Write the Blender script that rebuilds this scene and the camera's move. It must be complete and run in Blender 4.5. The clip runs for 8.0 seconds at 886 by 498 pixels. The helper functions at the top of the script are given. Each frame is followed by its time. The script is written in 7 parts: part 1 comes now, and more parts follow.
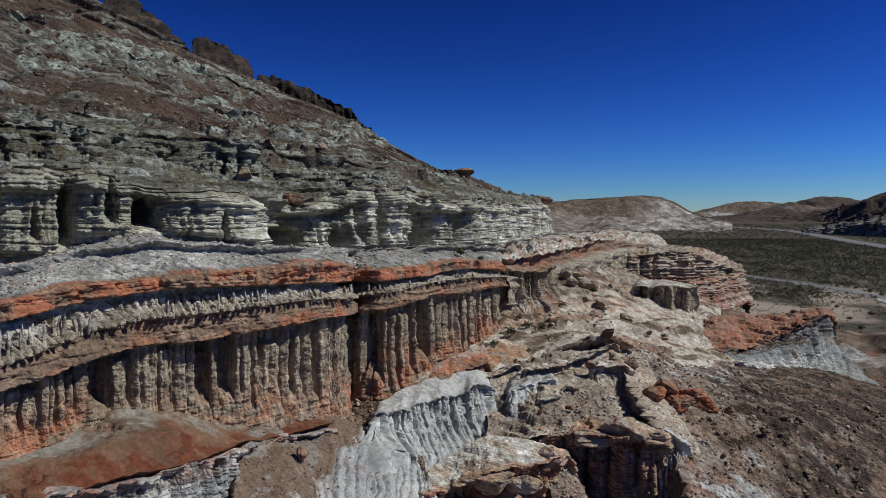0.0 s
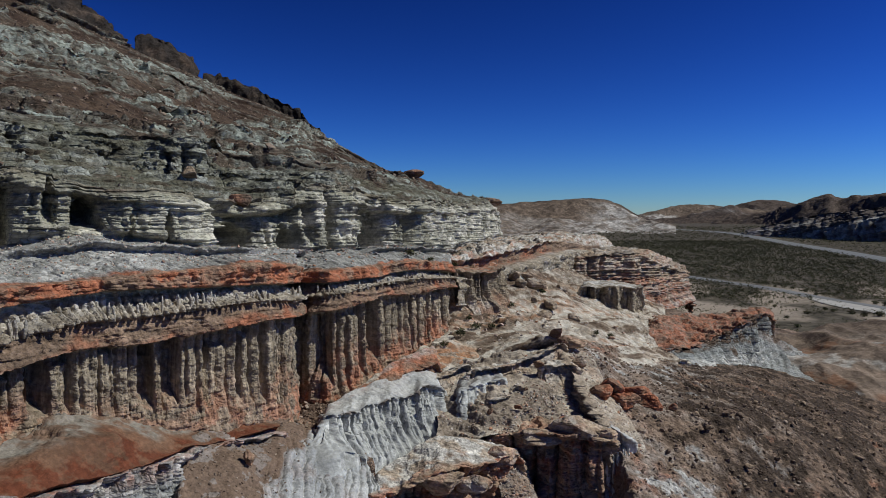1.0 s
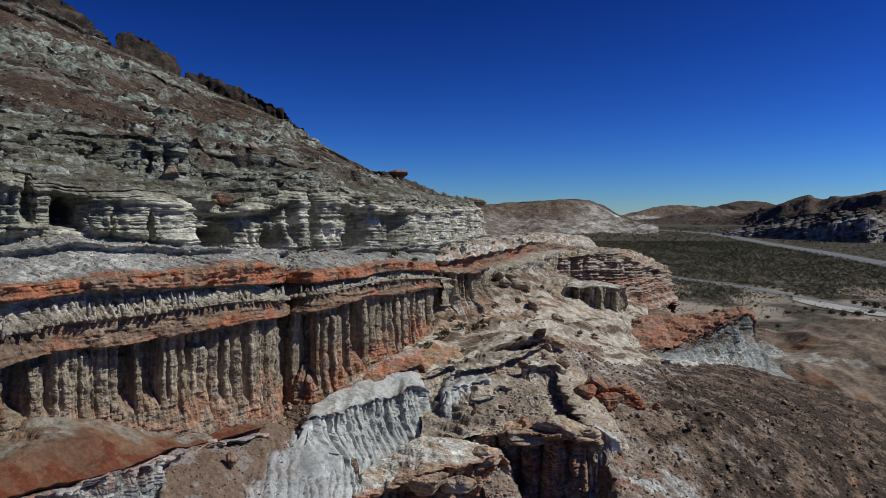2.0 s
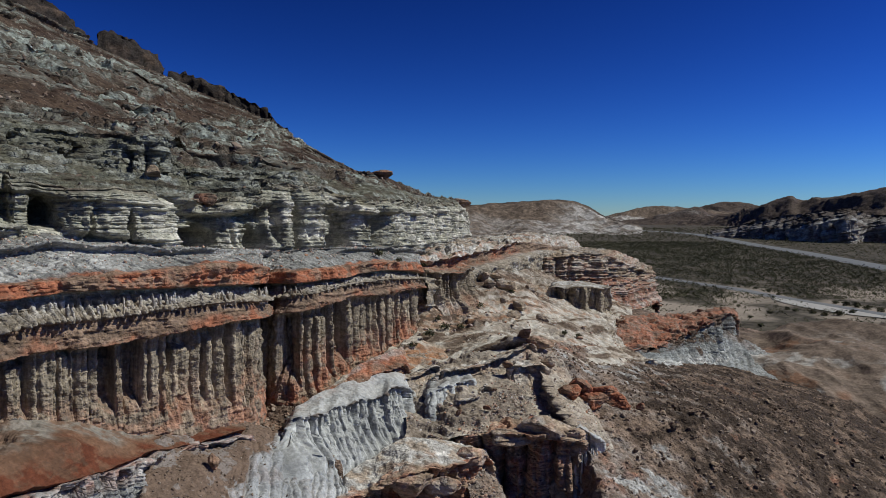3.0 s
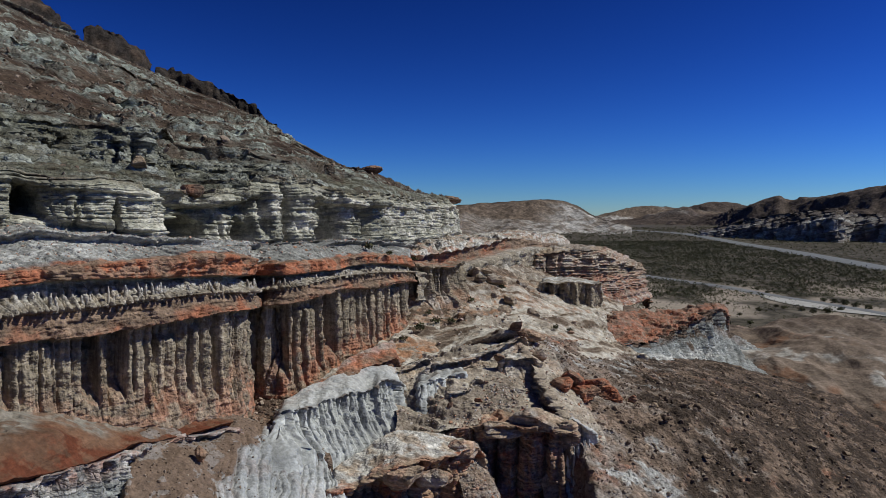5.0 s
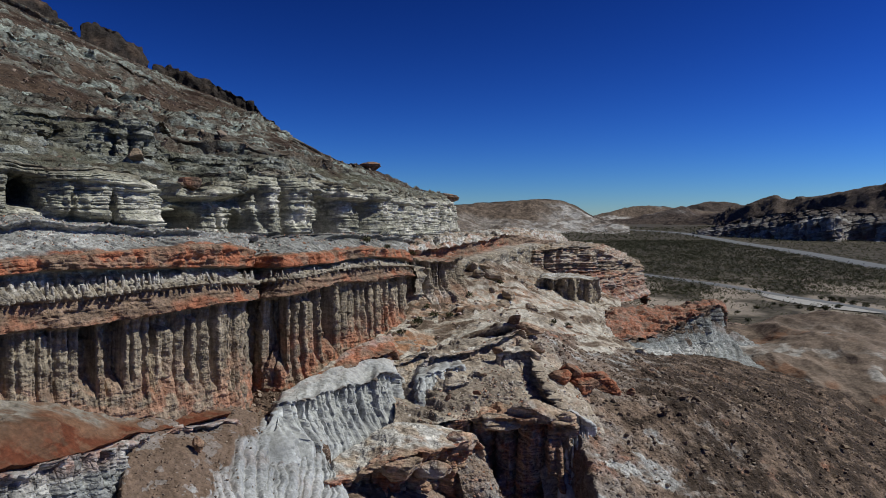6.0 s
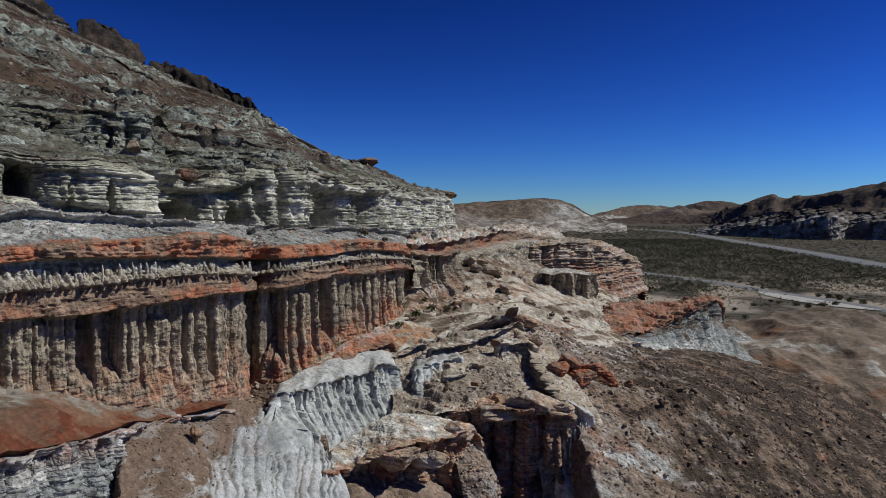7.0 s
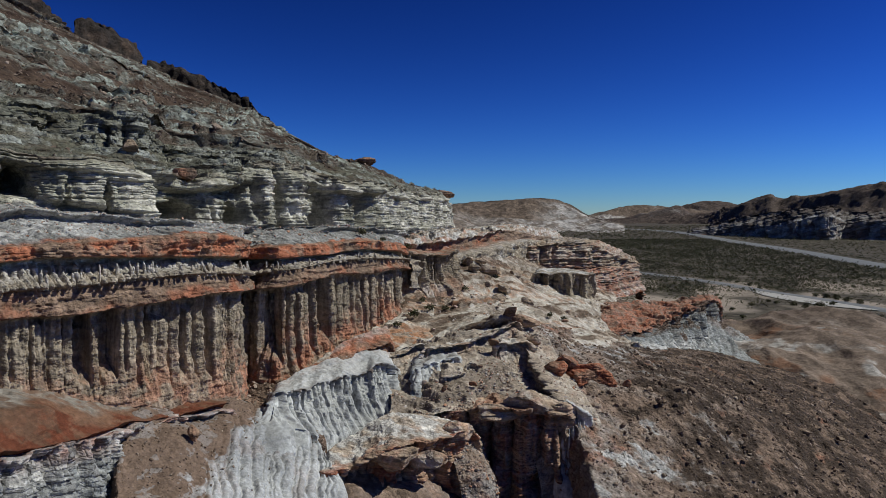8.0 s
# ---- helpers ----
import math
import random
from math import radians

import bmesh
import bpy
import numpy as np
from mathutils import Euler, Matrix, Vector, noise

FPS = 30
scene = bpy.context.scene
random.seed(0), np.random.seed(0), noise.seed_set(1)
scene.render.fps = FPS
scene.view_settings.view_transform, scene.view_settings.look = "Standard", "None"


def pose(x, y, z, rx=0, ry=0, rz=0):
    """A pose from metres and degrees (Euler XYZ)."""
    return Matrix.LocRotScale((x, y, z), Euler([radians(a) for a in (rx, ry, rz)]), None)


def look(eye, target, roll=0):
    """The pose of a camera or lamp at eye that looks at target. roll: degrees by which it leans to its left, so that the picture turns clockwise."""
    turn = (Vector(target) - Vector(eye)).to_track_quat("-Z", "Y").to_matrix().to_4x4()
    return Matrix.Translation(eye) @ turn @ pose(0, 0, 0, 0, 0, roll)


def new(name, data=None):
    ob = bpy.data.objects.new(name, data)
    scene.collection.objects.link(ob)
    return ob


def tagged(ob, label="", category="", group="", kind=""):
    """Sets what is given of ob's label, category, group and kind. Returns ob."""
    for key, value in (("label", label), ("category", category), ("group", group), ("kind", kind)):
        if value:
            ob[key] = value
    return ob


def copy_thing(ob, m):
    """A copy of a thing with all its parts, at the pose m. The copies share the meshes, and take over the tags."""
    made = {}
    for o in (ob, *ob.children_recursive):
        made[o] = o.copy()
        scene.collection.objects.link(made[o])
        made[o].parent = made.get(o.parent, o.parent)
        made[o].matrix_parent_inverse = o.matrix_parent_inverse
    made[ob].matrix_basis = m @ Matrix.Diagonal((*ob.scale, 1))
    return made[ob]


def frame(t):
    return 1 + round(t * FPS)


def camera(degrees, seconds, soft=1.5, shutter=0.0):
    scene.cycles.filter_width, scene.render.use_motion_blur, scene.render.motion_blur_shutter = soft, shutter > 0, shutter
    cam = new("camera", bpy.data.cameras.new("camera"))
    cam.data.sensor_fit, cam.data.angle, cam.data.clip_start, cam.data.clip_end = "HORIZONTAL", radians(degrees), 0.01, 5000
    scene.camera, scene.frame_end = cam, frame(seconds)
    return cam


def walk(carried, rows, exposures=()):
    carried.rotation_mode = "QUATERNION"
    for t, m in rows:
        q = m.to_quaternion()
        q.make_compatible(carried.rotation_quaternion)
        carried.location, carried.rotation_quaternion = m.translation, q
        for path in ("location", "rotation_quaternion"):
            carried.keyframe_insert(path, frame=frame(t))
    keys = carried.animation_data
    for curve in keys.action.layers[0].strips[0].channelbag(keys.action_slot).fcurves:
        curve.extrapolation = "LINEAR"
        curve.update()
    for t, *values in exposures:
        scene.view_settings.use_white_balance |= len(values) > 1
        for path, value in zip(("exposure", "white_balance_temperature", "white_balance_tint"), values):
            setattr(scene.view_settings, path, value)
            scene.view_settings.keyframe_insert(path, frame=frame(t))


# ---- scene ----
# camera and its way: seconds, place, yaw, pitch, roll
cam = camera(62.0, 8.0, soft=0.45)
PATH = [
    (0.0, 0.06, -1.31, 47.04, 7.02, -2.56, -0.16), (0.5, 0.12, -1.31, 46.95, 4.2, -2.45, -0.08),
    (1.0, 0.07, -1.27, 46.86, 3.12, -2.4, -0.06), (1.5, 0.01, -1.23, 46.84, 2.5, -2.38, -0.04),
    (3.0, 0.1, -0.81, 46.75, 0.72, -2.32, 0.04), (3.5, 0.07, -0.48, 46.7, 0.3, -2.31, 0.03),
    (4.0, -0.02, -0.15, 46.39, 0.07, -2.31, 0.01), (4.5, 0.0, 0.0, 46.0, 0.0, -2.3, 0.0),
    (6.0, -0.07, 0.27, 44.52, -0.24, -2.27, -0.07), (6.5, -0.07, 0.26, 43.99, -0.32, -2.27, -0.1),
    (7.0, -0.08, 0.25, 43.47, -0.42, -2.29, -0.12), (7.5, -0.12, 0.3, 43.29, -0.51, -2.28, -0.13),
    (8.0, -0.16, 0.4, 43.42, -0.61, -2.3, -0.1)]
walk(cam, [(t, pose(x, y, z, 90 + p, 0, w) @ pose(0, 0, 0, 0, 0, r)) for t, x, y, z, w, p, r in PATH],
     exposures=[(0.0, -0.34, 6050, 5), (8.0, -0.34, 6050, 5)])

# world and sun
SUN_AZ, SUN_EL = 91.0, 47.0        # degrees to the right of straight ahead (+y), and above the horizon
world = bpy.data.worlds.new("world")
scene.world = world
world.use_nodes = True
wn = world.node_tree
sky = wn.nodes.new("ShaderNodeTexSky")
sky.sky_type, sky.sun_disc = "NISHITA", False
sky.sun_elevation, sky.sun_rotation = radians(SUN_EL), radians(SUN_AZ)
sky.altitude, sky.air_density, sky.dust_density, sky.ozone_density = 1500, 1.0, 0.0, 4.0
wn.nodes["Background"].inputs["Strength"].default_value = 0.032
deep = wn.nodes.new("ShaderNodeGamma")
deep.inputs["Gamma"].default_value = 2.3
blue = wn.nodes.new("ShaderNodeMix")
blue.data_type, blue.blend_type = "RGBA", "MULTIPLY"
blue.inputs[0].default_value, blue.inputs[7].default_value = 1.0, (0.128, 0.158, 0.25, 1)
wn.links.new(sky.outputs[0], deep.inputs["Color"])
wn.links.new(deep.outputs[0], blue.inputs[6])
wn.links.new(blue.outputs[2], wn.nodes["Background"].inputs["Color"])
sun = new("sun", bpy.data.lights.new("sun", "SUN"))
sun.data.energy, sun.data.angle, sun.data.color = 5.0, radians(0.53), (1.0, 0.95, 0.85)
az, el = radians(SUN_AZ), radians(SUN_EL)
to_sun = Vector((math.sin(az) * math.cos(el), math.cos(az) * math.cos(el), math.sin(el)))
sun.matrix_world = look(to_sun * 100, (0, 0, 0))

# ---- noise on arrays ----
rng = np.random.default_rng(7)
PERM = rng.permutation(256)
PERM = np.concatenate([PERM, PERM, PERM]).astype(np.int32)
GRAD = rng.normal(size=(256, 3))
GRAD /= np.linalg.norm(GRAD, axis=1)[:, None]
GX, GY, GZ = (np.ascontiguousarray(GRAD[:, k], np.float32) for k in range(3))
HASH = rng.random(1024)


def perlin(p):
    """Gradient noise of points (..., 3), about -1 to 1."""
    q = np.floor(p)
    f = (p - q).astype(np.float32)
    x, y, z = (q.astype(np.int64)[..., k] & 255 for k in range(3))
    fx, fy, fz = f[..., 0], f[..., 1], f[..., 2]
    u, v, w = (c * c * c * (c * (c * 6 - 15) + 10) for c in (fx, fy, fz))

    def corner(h, dx, dy, dz):
        return GX[h] * (fx - dx) + GY[h] * (fy - dy) + GZ[h] * (fz - dz)

    a, b_ = PERM[x] + y, PERM[x + 1] + y
    aa, ab, ba, bb = PERM[a] + z, PERM[a + 1] + z, PERM[b_] + z, PERM[b_ + 1] + z
    out = []
    for dz in (0, 1):
        c00, c10 = corner(PERM[aa + dz], 0, 0, dz), corner(PERM[ba + dz], 1, 0, dz)
        c01, c11 = corner(PERM[ab + dz], 0, 1, dz), corner(PERM[bb + dz], 1, 1, dz)
        lo, hi = c00 + u * (c10 - c00), c01 + u * (c11 - c01)
        out.append(lo + v * (hi - lo))
    return (out[0] + w * (out[1] - out[0])) * 1.6


def fbm(p, size, octaves=4, rough=0.5, squash=1.0, seed=0.0):
    """Sum of noise from features of that size in metres down; squash below 1 flattens them in height."""
    q = (p + seed * 17.3) / size
    if squash != 1.0:
        q = q * np.array([1, 1, 1 / squash])
    total, amp = 0.0, 1.0
    for _ in range(octaves):
        total = total + amp * perlin(q)
        q, amp = q * 2.03 + 11.7, amp * rough
    return total


def ridged(p, size, octaves=4, seed=0.0):
    q, total, amp = (p + seed * 9.1) / size, 0.0, 1.0
    for _ in range(octaves):
        total = total + amp * (1 - np.abs(perlin(q)) * 1.6)
        q, amp = q * 2.07 + 5.3, amp * 0.5
    return total - 1.0


def h1(i, seed=0):
    """A random number for each whole number."""
    return HASH[(np.asarray(i, np.int64) * 73 + seed * 131 + 7) % 1024]


def smooth(a, b, x):
    t = np.clip((x - a) / (b - a), 0, 1)
    return t * t * (3 - 2 * t)


def columns(s, width, seed=0):
    """Upright columns along s: how far in from the nearest groove (0 to 1), and the column's number."""
    u = s / width
    i0 = np.floor(u).astype(np.int64)
    best, second, who = np.full(u.shape, 9.0), np.full(u.shape, 9.0), np.zeros(u.shape, np.int64)
    for k in (-1, 0, 1):
        i = i0 + k
        d = np.abs(u - (i + 0.5 + (h1(i, seed) - 0.5) * 0.8)) / (0.6 + 0.8 * h1(i, seed + 3))
        nearer = d < best
        second = np.where(nearer, best, np.minimum(second, d))
        who = np.where(nearer, i, who)
        best = np.where(nearer, d, best)
    return np.clip((second - best) * 1.1, 0, 1), who


def beds(z, thick, seed=0):
    """Layers of rock: how far each bed stands out (0 to 1), rounded at its edges, and its number."""
    u = z / thick
    u = u + 0.35 * np.sin(u * 1.7 + seed) + 0.2 * np.sin(u * 4.1 + seed * 2)
    i = np.floor(u).astype(np.int64)
    f = u - i
    edge = 1 - np.abs(2 * f - 1) ** 5
    return (0.25 + 0.75 * h1(i, seed)) * edge, i


def blocks(s, i, width, seed=0):
    """Bed number i broken into blocks along s: a random number for each, and how near its joint (0 at the joint)."""
    u = s / (width * (0.6 + 0.9 * h1(i, seed))) + h1(i, seed + 1) * 7
    j = np.floor(u).astype(np.int64)
    f = u - j
    return h1(i * 57 + j * 13, seed + 2), np.clip(np.minimum(f, 1 - f) * 9, 0, 1)


def terrace(z, p, thick, seed=0, keen=0.22):
    """Lift that turns an even slope into steps of hard beds with worn treads."""
    warp = 0.55 * fbm(p, thick * 5, 4, 0.55, seed=seed)
    u = z / thick + warp + 0.3 * np.sin(z / thick * 1.3 + seed)
    i = np.floor(u)
    f = u - i
    soft = 0.5 + 0.5 * np.clip((f - 0.5) / keen, -1, 1)
    i = i.astype(np.int64)
    return (soft - f) * thick * (0.5 + 0.7 * h1(i, seed)), i, smooth(0.32, 0.14, np.abs(f - 0.5))


# ---- sheets: surfaces lofted through rails ----
def spline(pts, t):
    """Catmull-Rom through pts (n, ..., 3) at t from 0 to n-1."""
    p = np.asarray(pts, float)
    n = len(p)
    p = np.concatenate([[2 * p[0] - p[1]], p, [2 * p[-1] - p[-2]]])
    i = np.clip(np.floor(t).astype(int), 0, n - 2)
    f = (t - i).reshape((-1,) + (1,) * (p.ndim - 1))
    a, b, c, d = p[i], p[i + 1], p[i + 2], p[i + 3]
    return 0.5 * (2 * b + (c - a) * f + (2 * a - 5 * b + 4 * c - d) * f * f + (3 * b - a - 3 * c + d) * f ** 3)


SURF = []          # points of all slopes, to stand things on


class Sheet:
    """A grid lofted through rails that have equally many stations. step: metres between points at 100 m from the middle of the place."""

    def __init__(self, rails, step=0.3, across="linear", rows=None, far=1.0, grid=None, fine=1.0, thin=()):
        self.attr = {}
        if grid is not None:
            self.p = grid
            return
        rails = [np.asarray(r, float) for r in rails]
        n = len(rails[0])
        many = np.linspace(0, n - 1, 600)
        mid = spline(rails[len(rails) // 2], many)
        seg = np.linalg.norm(np.diff(mid, axis=0), axis=1)
        dist = np.linalg.norm(0.5 * (mid[1:] + mid[:-1])[:, :2], axis=1)
        weight = seg / np.clip(dist / 100, 0.45, 20) ** far
        run = np.concatenate([[0], np.cumsum(weight)])
        ncol = int(np.clip(run[-1] / step, 12, 3000)) + 1
        t = np.interp(np.linspace(0, run[-1], ncol), run, many)
        lines = np.stack([spline(r, t) for r in rails])          # rails, columns, 3
        v = [0.0]
        for k in range(len(rails) - 1):
            gap = np.linalg.norm(lines[k + 1] - lines[k], axis=1) / np.clip(np.linalg.norm(lines[k][:, :2], axis=1) / 100, 0.45, 20) ** far
            m = rows[k] if rows else int(np.clip(np.percentile(gap, 80) / (step * fine), 2, 700))
            m = min(m, 10) if k in thin or k - len(rails) + 1 in thin else m
            v += list(k + np.arange(1, m + 1) / m)
        self.v = np.array(v)
        if across == "linear":
            k = np.clip(np.floor(self.v).astype(int), 0, len(rails) - 2)
            f = (self.v - k)[:, None, None]
            self.p = lines[k] * (1 - f) + lines[k + 1] * f
        else:
            self.p = spline(lines, self.v)
        along = np.linalg.norm(np.diff(lines[0][:, :2], axis=0), axis=1)
        self.s = np.broadcast_to(np.concatenate([[0], np.cumsum(along)]), self.p.shape[:2]).copy()
        self.band = np.broadcast_to(self.v[:, None], self.p.shape[:2]).copy()
        self.base = self.p.copy()
        self.attr = {}

    def normals(self, flat=False):
        a, b = np.gradient(self.p, axis=1), np.gradient(self.p, axis=0)
        n = np.cross(a, b)
        if flat:
            n[..., 2] = 0
        n /= np.linalg.norm(n, axis=-1, keepdims=True) + 1e-9
        return n

    def out(self, d, flat=False, n=None):
        n = self.normals(flat) if n is None else n
        self.p = self.p + n * np.asarray(d)[..., None]
        return self

    def emit(self, name, material, r0=0, r1=None, c0=0, c1=None, parent=None):
        rows, cols = slice(r0, r1), slice(c0, c1)
        p = self.p[rows, cols]
        nr, nc = p.shape[:2]
        idx = np.arange(nr * nc).reshape(nr, nc)
        quads = np.stack([idx[:-1, :-1], idx[:-1, 1:], idx[1:, 1:], idx[1:, :-1]], -1).reshape(-1, 4)
        if parent is None:
            SURF.append(p.reshape(-1, 3)[::3])
        ob = new(name, mesh_of(name, p.reshape(-1, 3), quads, material, True,
                               {k: a[rows, cols].ravel() for k, a in self.attr.items()}))
        if parent:
            ob.parent = parent
        return ob

    def emit_parts(self, name, part_name, material, cuts, r0=0, r1=None):
        """One thing made of side-by-side parts, cut at those columns."""
        holder = new(name)
        kept = [0]
        for c in sorted(cuts):
            if c - kept[-1] >= 8 and self.p.shape[1] - 1 - c >= 8:
                kept.append(int(c))
        kept.append(self.p.shape[1] - 1)
        for a, b_ in zip(kept[:-1], kept[1:]):
            self.emit(part_name, material, r0, r1, a, b_ + 1, holder)
        SURF.append(self.p[r0:r1].reshape(-1, 3)[::3])
        return holder


def mesh_of(name, verts, faces, material, soft=False, attrs=None):
    """A mesh from arrays of points and of faces that all have equally many corners."""
    verts, faces = np.asarray(verts, np.float32), np.asarray(faces, np.int32)
    me = bpy.data.meshes.new(name)
    me.vertices.add(len(verts))
    me.vertices.foreach_set("co", verts.ravel())
    me.loops.add(faces.size)
    me.loops.foreach_set("vertex_index", faces.ravel())
    me.polygons.add(len(faces))
    me.polygons.foreach_set("loop_start", np.arange(len(faces), dtype=np.int32) * faces.shape[1])
    me.polygons.foreach_set("use_smooth", np.full(len(faces), soft))
    me.update(calc_edges=True)
    for key, a in (attrs or {}).items():
        me.attributes.new(key, "FLOAT", "POINT").data.foreach_set("value", np.asarray(a, np.float32))
    me.materials.append(material)
    return me


# ---- materials ----
def shader(name):
    m = bpy.data.materials.new(name)
    m.use_nodes = True
    t = m.node_tree
    return m, t, t.nodes["Principled BSDF"]


def add(t, kind, **inputs):
    node = t.nodes.new(kind)
    for key, value in inputs.items():
        node.inputs[key.replace("_", " ")].default_value = value
    return node


def mix(t, fac, a, b, how="MIX"):
    node = t.nodes.new("ShaderNodeMix")
    node.data_type, node.blend_type = "RGBA", how
    for slot, value in ((0, fac), (6, a), (7, b)):
        if isinstance(value, bpy.types.NodeSocket):
            t.links.new(value, node.inputs[slot])
        else:
            node.inputs[slot].default_value = value if slot == 0 else (*value, 1)
    return node.outputs[2]


def noise_at(t, size, detail=4.0, rough=0.55, squash=1.0, warp=0.0):
    """Noise over the world's metres; squash below 1 lays it down in beds."""
    geo = t.nodes.new("ShaderNodeNewGeometry")
    mp = t.nodes.new("ShaderNodeMapping")
    mp.inputs["Scale"].default_value = (1 / size, 1 / size, 1 / (size * squash))
    t.links.new(geo.outputs["Position"], mp.inputs[0])
    n = add(t, "ShaderNodeTexNoise", Scale=1.0, Detail=detail, Roughness=rough, Distortion=warp)
    t.links.new(mp.outputs[0], n.inputs[0])
    return n.outputs["Fac"]


def ramp(t, fac, *stops):
    r = t.nodes.new("ShaderNodeValToRGB")
    e = r.color_ramp.elements
    while len(e) < len(stops):
        e.new(0.5)
    for el_, (pos, col) in zip(e, stops):
        el_.position = pos
        el_.color = (*col, 1) if isinstance(col, tuple) else (col, col, col, 1)
    t.links.new(fac, r.inputs[0])
    return r.outputs[0]


RED, PALE, BROWN = (0.30, 0.115, 0.062), (0.46, 0.44, 0.405), (0.10, 0.07, 0.051)


def voronoi_at(t, size, squash=1.0, feature="F1", warp=None):
    """Cells over the world's metres: the distance and a random number for each cell."""
    geo = t.nodes.new("ShaderNodeNewGeometry")
    place = geo.outputs["Position"]
    if warp is not None:
        off = t.nodes.new("ShaderNodeVectorMath")
        off.operation = "MULTIPLY_ADD"
        off.inputs[1].default_value = (warp[1],) * 3
        t.links.new(warp[0], off.inputs[0])
        t.links.new(place, off.inputs[2])
        place = off.outputs[0]
    mp = t.nodes.new("ShaderNodeMapping")
    mp.inputs["Scale"].default_value = (1 / size, 1 / size, 1 / (size * squash))
    t.links.new(place, mp.inputs[0])
    vo = t.nodes.new("ShaderNodeTexVoronoi")
    vo.feature = feature
    vo.inputs["Scale"].default_value = 1.0
    t.links.new(mp.outputs[0], vo.inputs["Vector"])
    if feature != "F1":
        return vo.outputs["Distance"], None
    one = t.nodes.new("ShaderNodeSeparateColor")
    t.links.new(vo.outputs["Color"], one.inputs[0])
    return vo.outputs["Distance"], one.outputs[0]


def times(t, a, b, clamp=False):
    node = t.nodes.new("ShaderNodeMath")
    node.operation, node.use_clamp = "MULTIPLY", clamp
    for k, value in enumerate((a, b)):
        if isinstance(value, bpy.types.NodeSocket):
            t.links.new(value, node.inputs[k])
        else:
            node.inputs[k].default_value = value
    return node.outputs[0]


def plus(t, a, b):
    node = t.nodes.new("ShaderNodeMath")
    node.operation = "ADD"
    t.links.new(a, node.inputs[0])
    t.links.new(b, node.inputs[1])
    return node.outputs[0]


def rock(name, base, red=RED, pale=PALE, brown=BROWN, grain=0.35, streak=0.0, bed=0.5, bump=0.6, rough=0.92, mottle=0.35, speck=0.4, strata=0.0, gravel=0.5, crack=0.6, block=1.3):
    """Weathered rock: bedded and cracked where it is steep, gravelly where it lies flat; the shares of red, pale and brown come with the mesh."""
    m, t, b = shader(name)
    geo = t.nodes.new("ShaderNodeNewGeometry")
    axes = t.nodes.new("ShaderNodeSeparateXYZ")
    t.links.new(geo.outputs["Normal"], axes.inputs[0])
    wander = noise_at(t, 1.5, 3, 0.6)
    lean = t.nodes.new("ShaderNodeMath")
    lean.operation = "MULTIPLY_ADD"
    lean.inputs[1].default_value = 0.25
    t.links.new(wander, lean.inputs[0])
    t.links.new(axes.outputs[2], lean.inputs[2])
    flat = ramp(t, lean.outputs[0], (0.66, 0.0), (0.86, 1.0))
    steep = ramp(t, lean.outputs[0], (0.66, 1.0), (0.9, 0.0))
    big = noise_at(t, 9.0, 5, 0.6)
    fine = noise_at(t, grain * 1.3, 2, 0.6)
    col = mix(t, ramp(t, big, (0.35, 0.0), (0.65, 1.0)), tuple(c * 0.74 for c in base), tuple(min(c * 1.26, 0.8) for c in base))
    for k, (key, tone) in enumerate((("red", red), ("pale", pale), ("brown", brown))):
        at = t.nodes.new("ShaderNodeAttribute")
        at.attribute_name = key
        ragged = ramp(t, noise_at(t, (2.0 + 0.5 * k) * grain / 0.35, 3, 0.6, 0.8), (0.43, 0.25), (0.54, 1.2))
        col = mix(t, times(t, at.outputs["Fac"], ragged, True), col, tone)
    if bed:
        lay = noise_at(t, 12.0, 3, 0.6, 0.05, 0.3)
        col = mix(t, times(t, steep, bed), col, ramp(t, lay, (0.36, 0.6), (0.48, 1.0), (0.64, 1.5)), "MULTIPLY")
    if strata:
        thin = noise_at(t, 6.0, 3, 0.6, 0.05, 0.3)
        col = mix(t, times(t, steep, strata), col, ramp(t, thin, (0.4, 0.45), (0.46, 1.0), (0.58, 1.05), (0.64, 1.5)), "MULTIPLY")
    if streak:
        run = noise_at(t, 0.6, 3, 0.6, 9.0)
        col = mix(t, times(t, steep, streak), col, ramp(t, run, (0.38, 0.65), (0.6, 1.45)), "MULTIPLY")
    col = mix(t, mottle, col, ramp(t, noise_at(t, grain * 4, 4, 0.65, 0.6), (0.4, 0.55), (0.48, 1.0), (0.58, 1.5)), "MULTIPLY")
    col = mix(t, speck, col, ramp(t, fine, (0.38, 0.55), (0.48, 1.0), (0.62, 1.45)), "MULTIPLY")
    edge, _ = voronoi_at(t, block, 0.45, "DISTANCE_TO_EDGE", (fine, 0.35))
    gap = ramp(t, edge, (0.0, 0.0), (0.055, 1.0))
    dist, who = voronoi_at(t, grain * 1.1)
    dist2, who2 = voronoi_at(t, grain * 3.2)
    if gravel:
        col = mix(t, times(t, flat, gravel), col, ramp(t, who, (0.0, 0.5), (0.35, 0.85), (0.7, 1.1), (1.0, 1.7)), "MULTIPLY")
        col = mix(t, times(t, flat, gravel * 0.8), col, ramp(t, who2, (0.0, 0.55), (0.2, 1.0), (0.8, 1.0), (1.0, 1.5)), "MULTIPLY")
    if crack:
        col = mix(t, times(t, steep, crack * 0.8), col, ramp(t, gap, (0.0, 0.35), (1.0, 1.0)), "MULTIPLY")
    t.links.new(col, b.inputs["Base Color"])
    b.inputs["Roughness"].default_value = rough
    b.inputs["Specular IOR Level"].default_value = 0.15
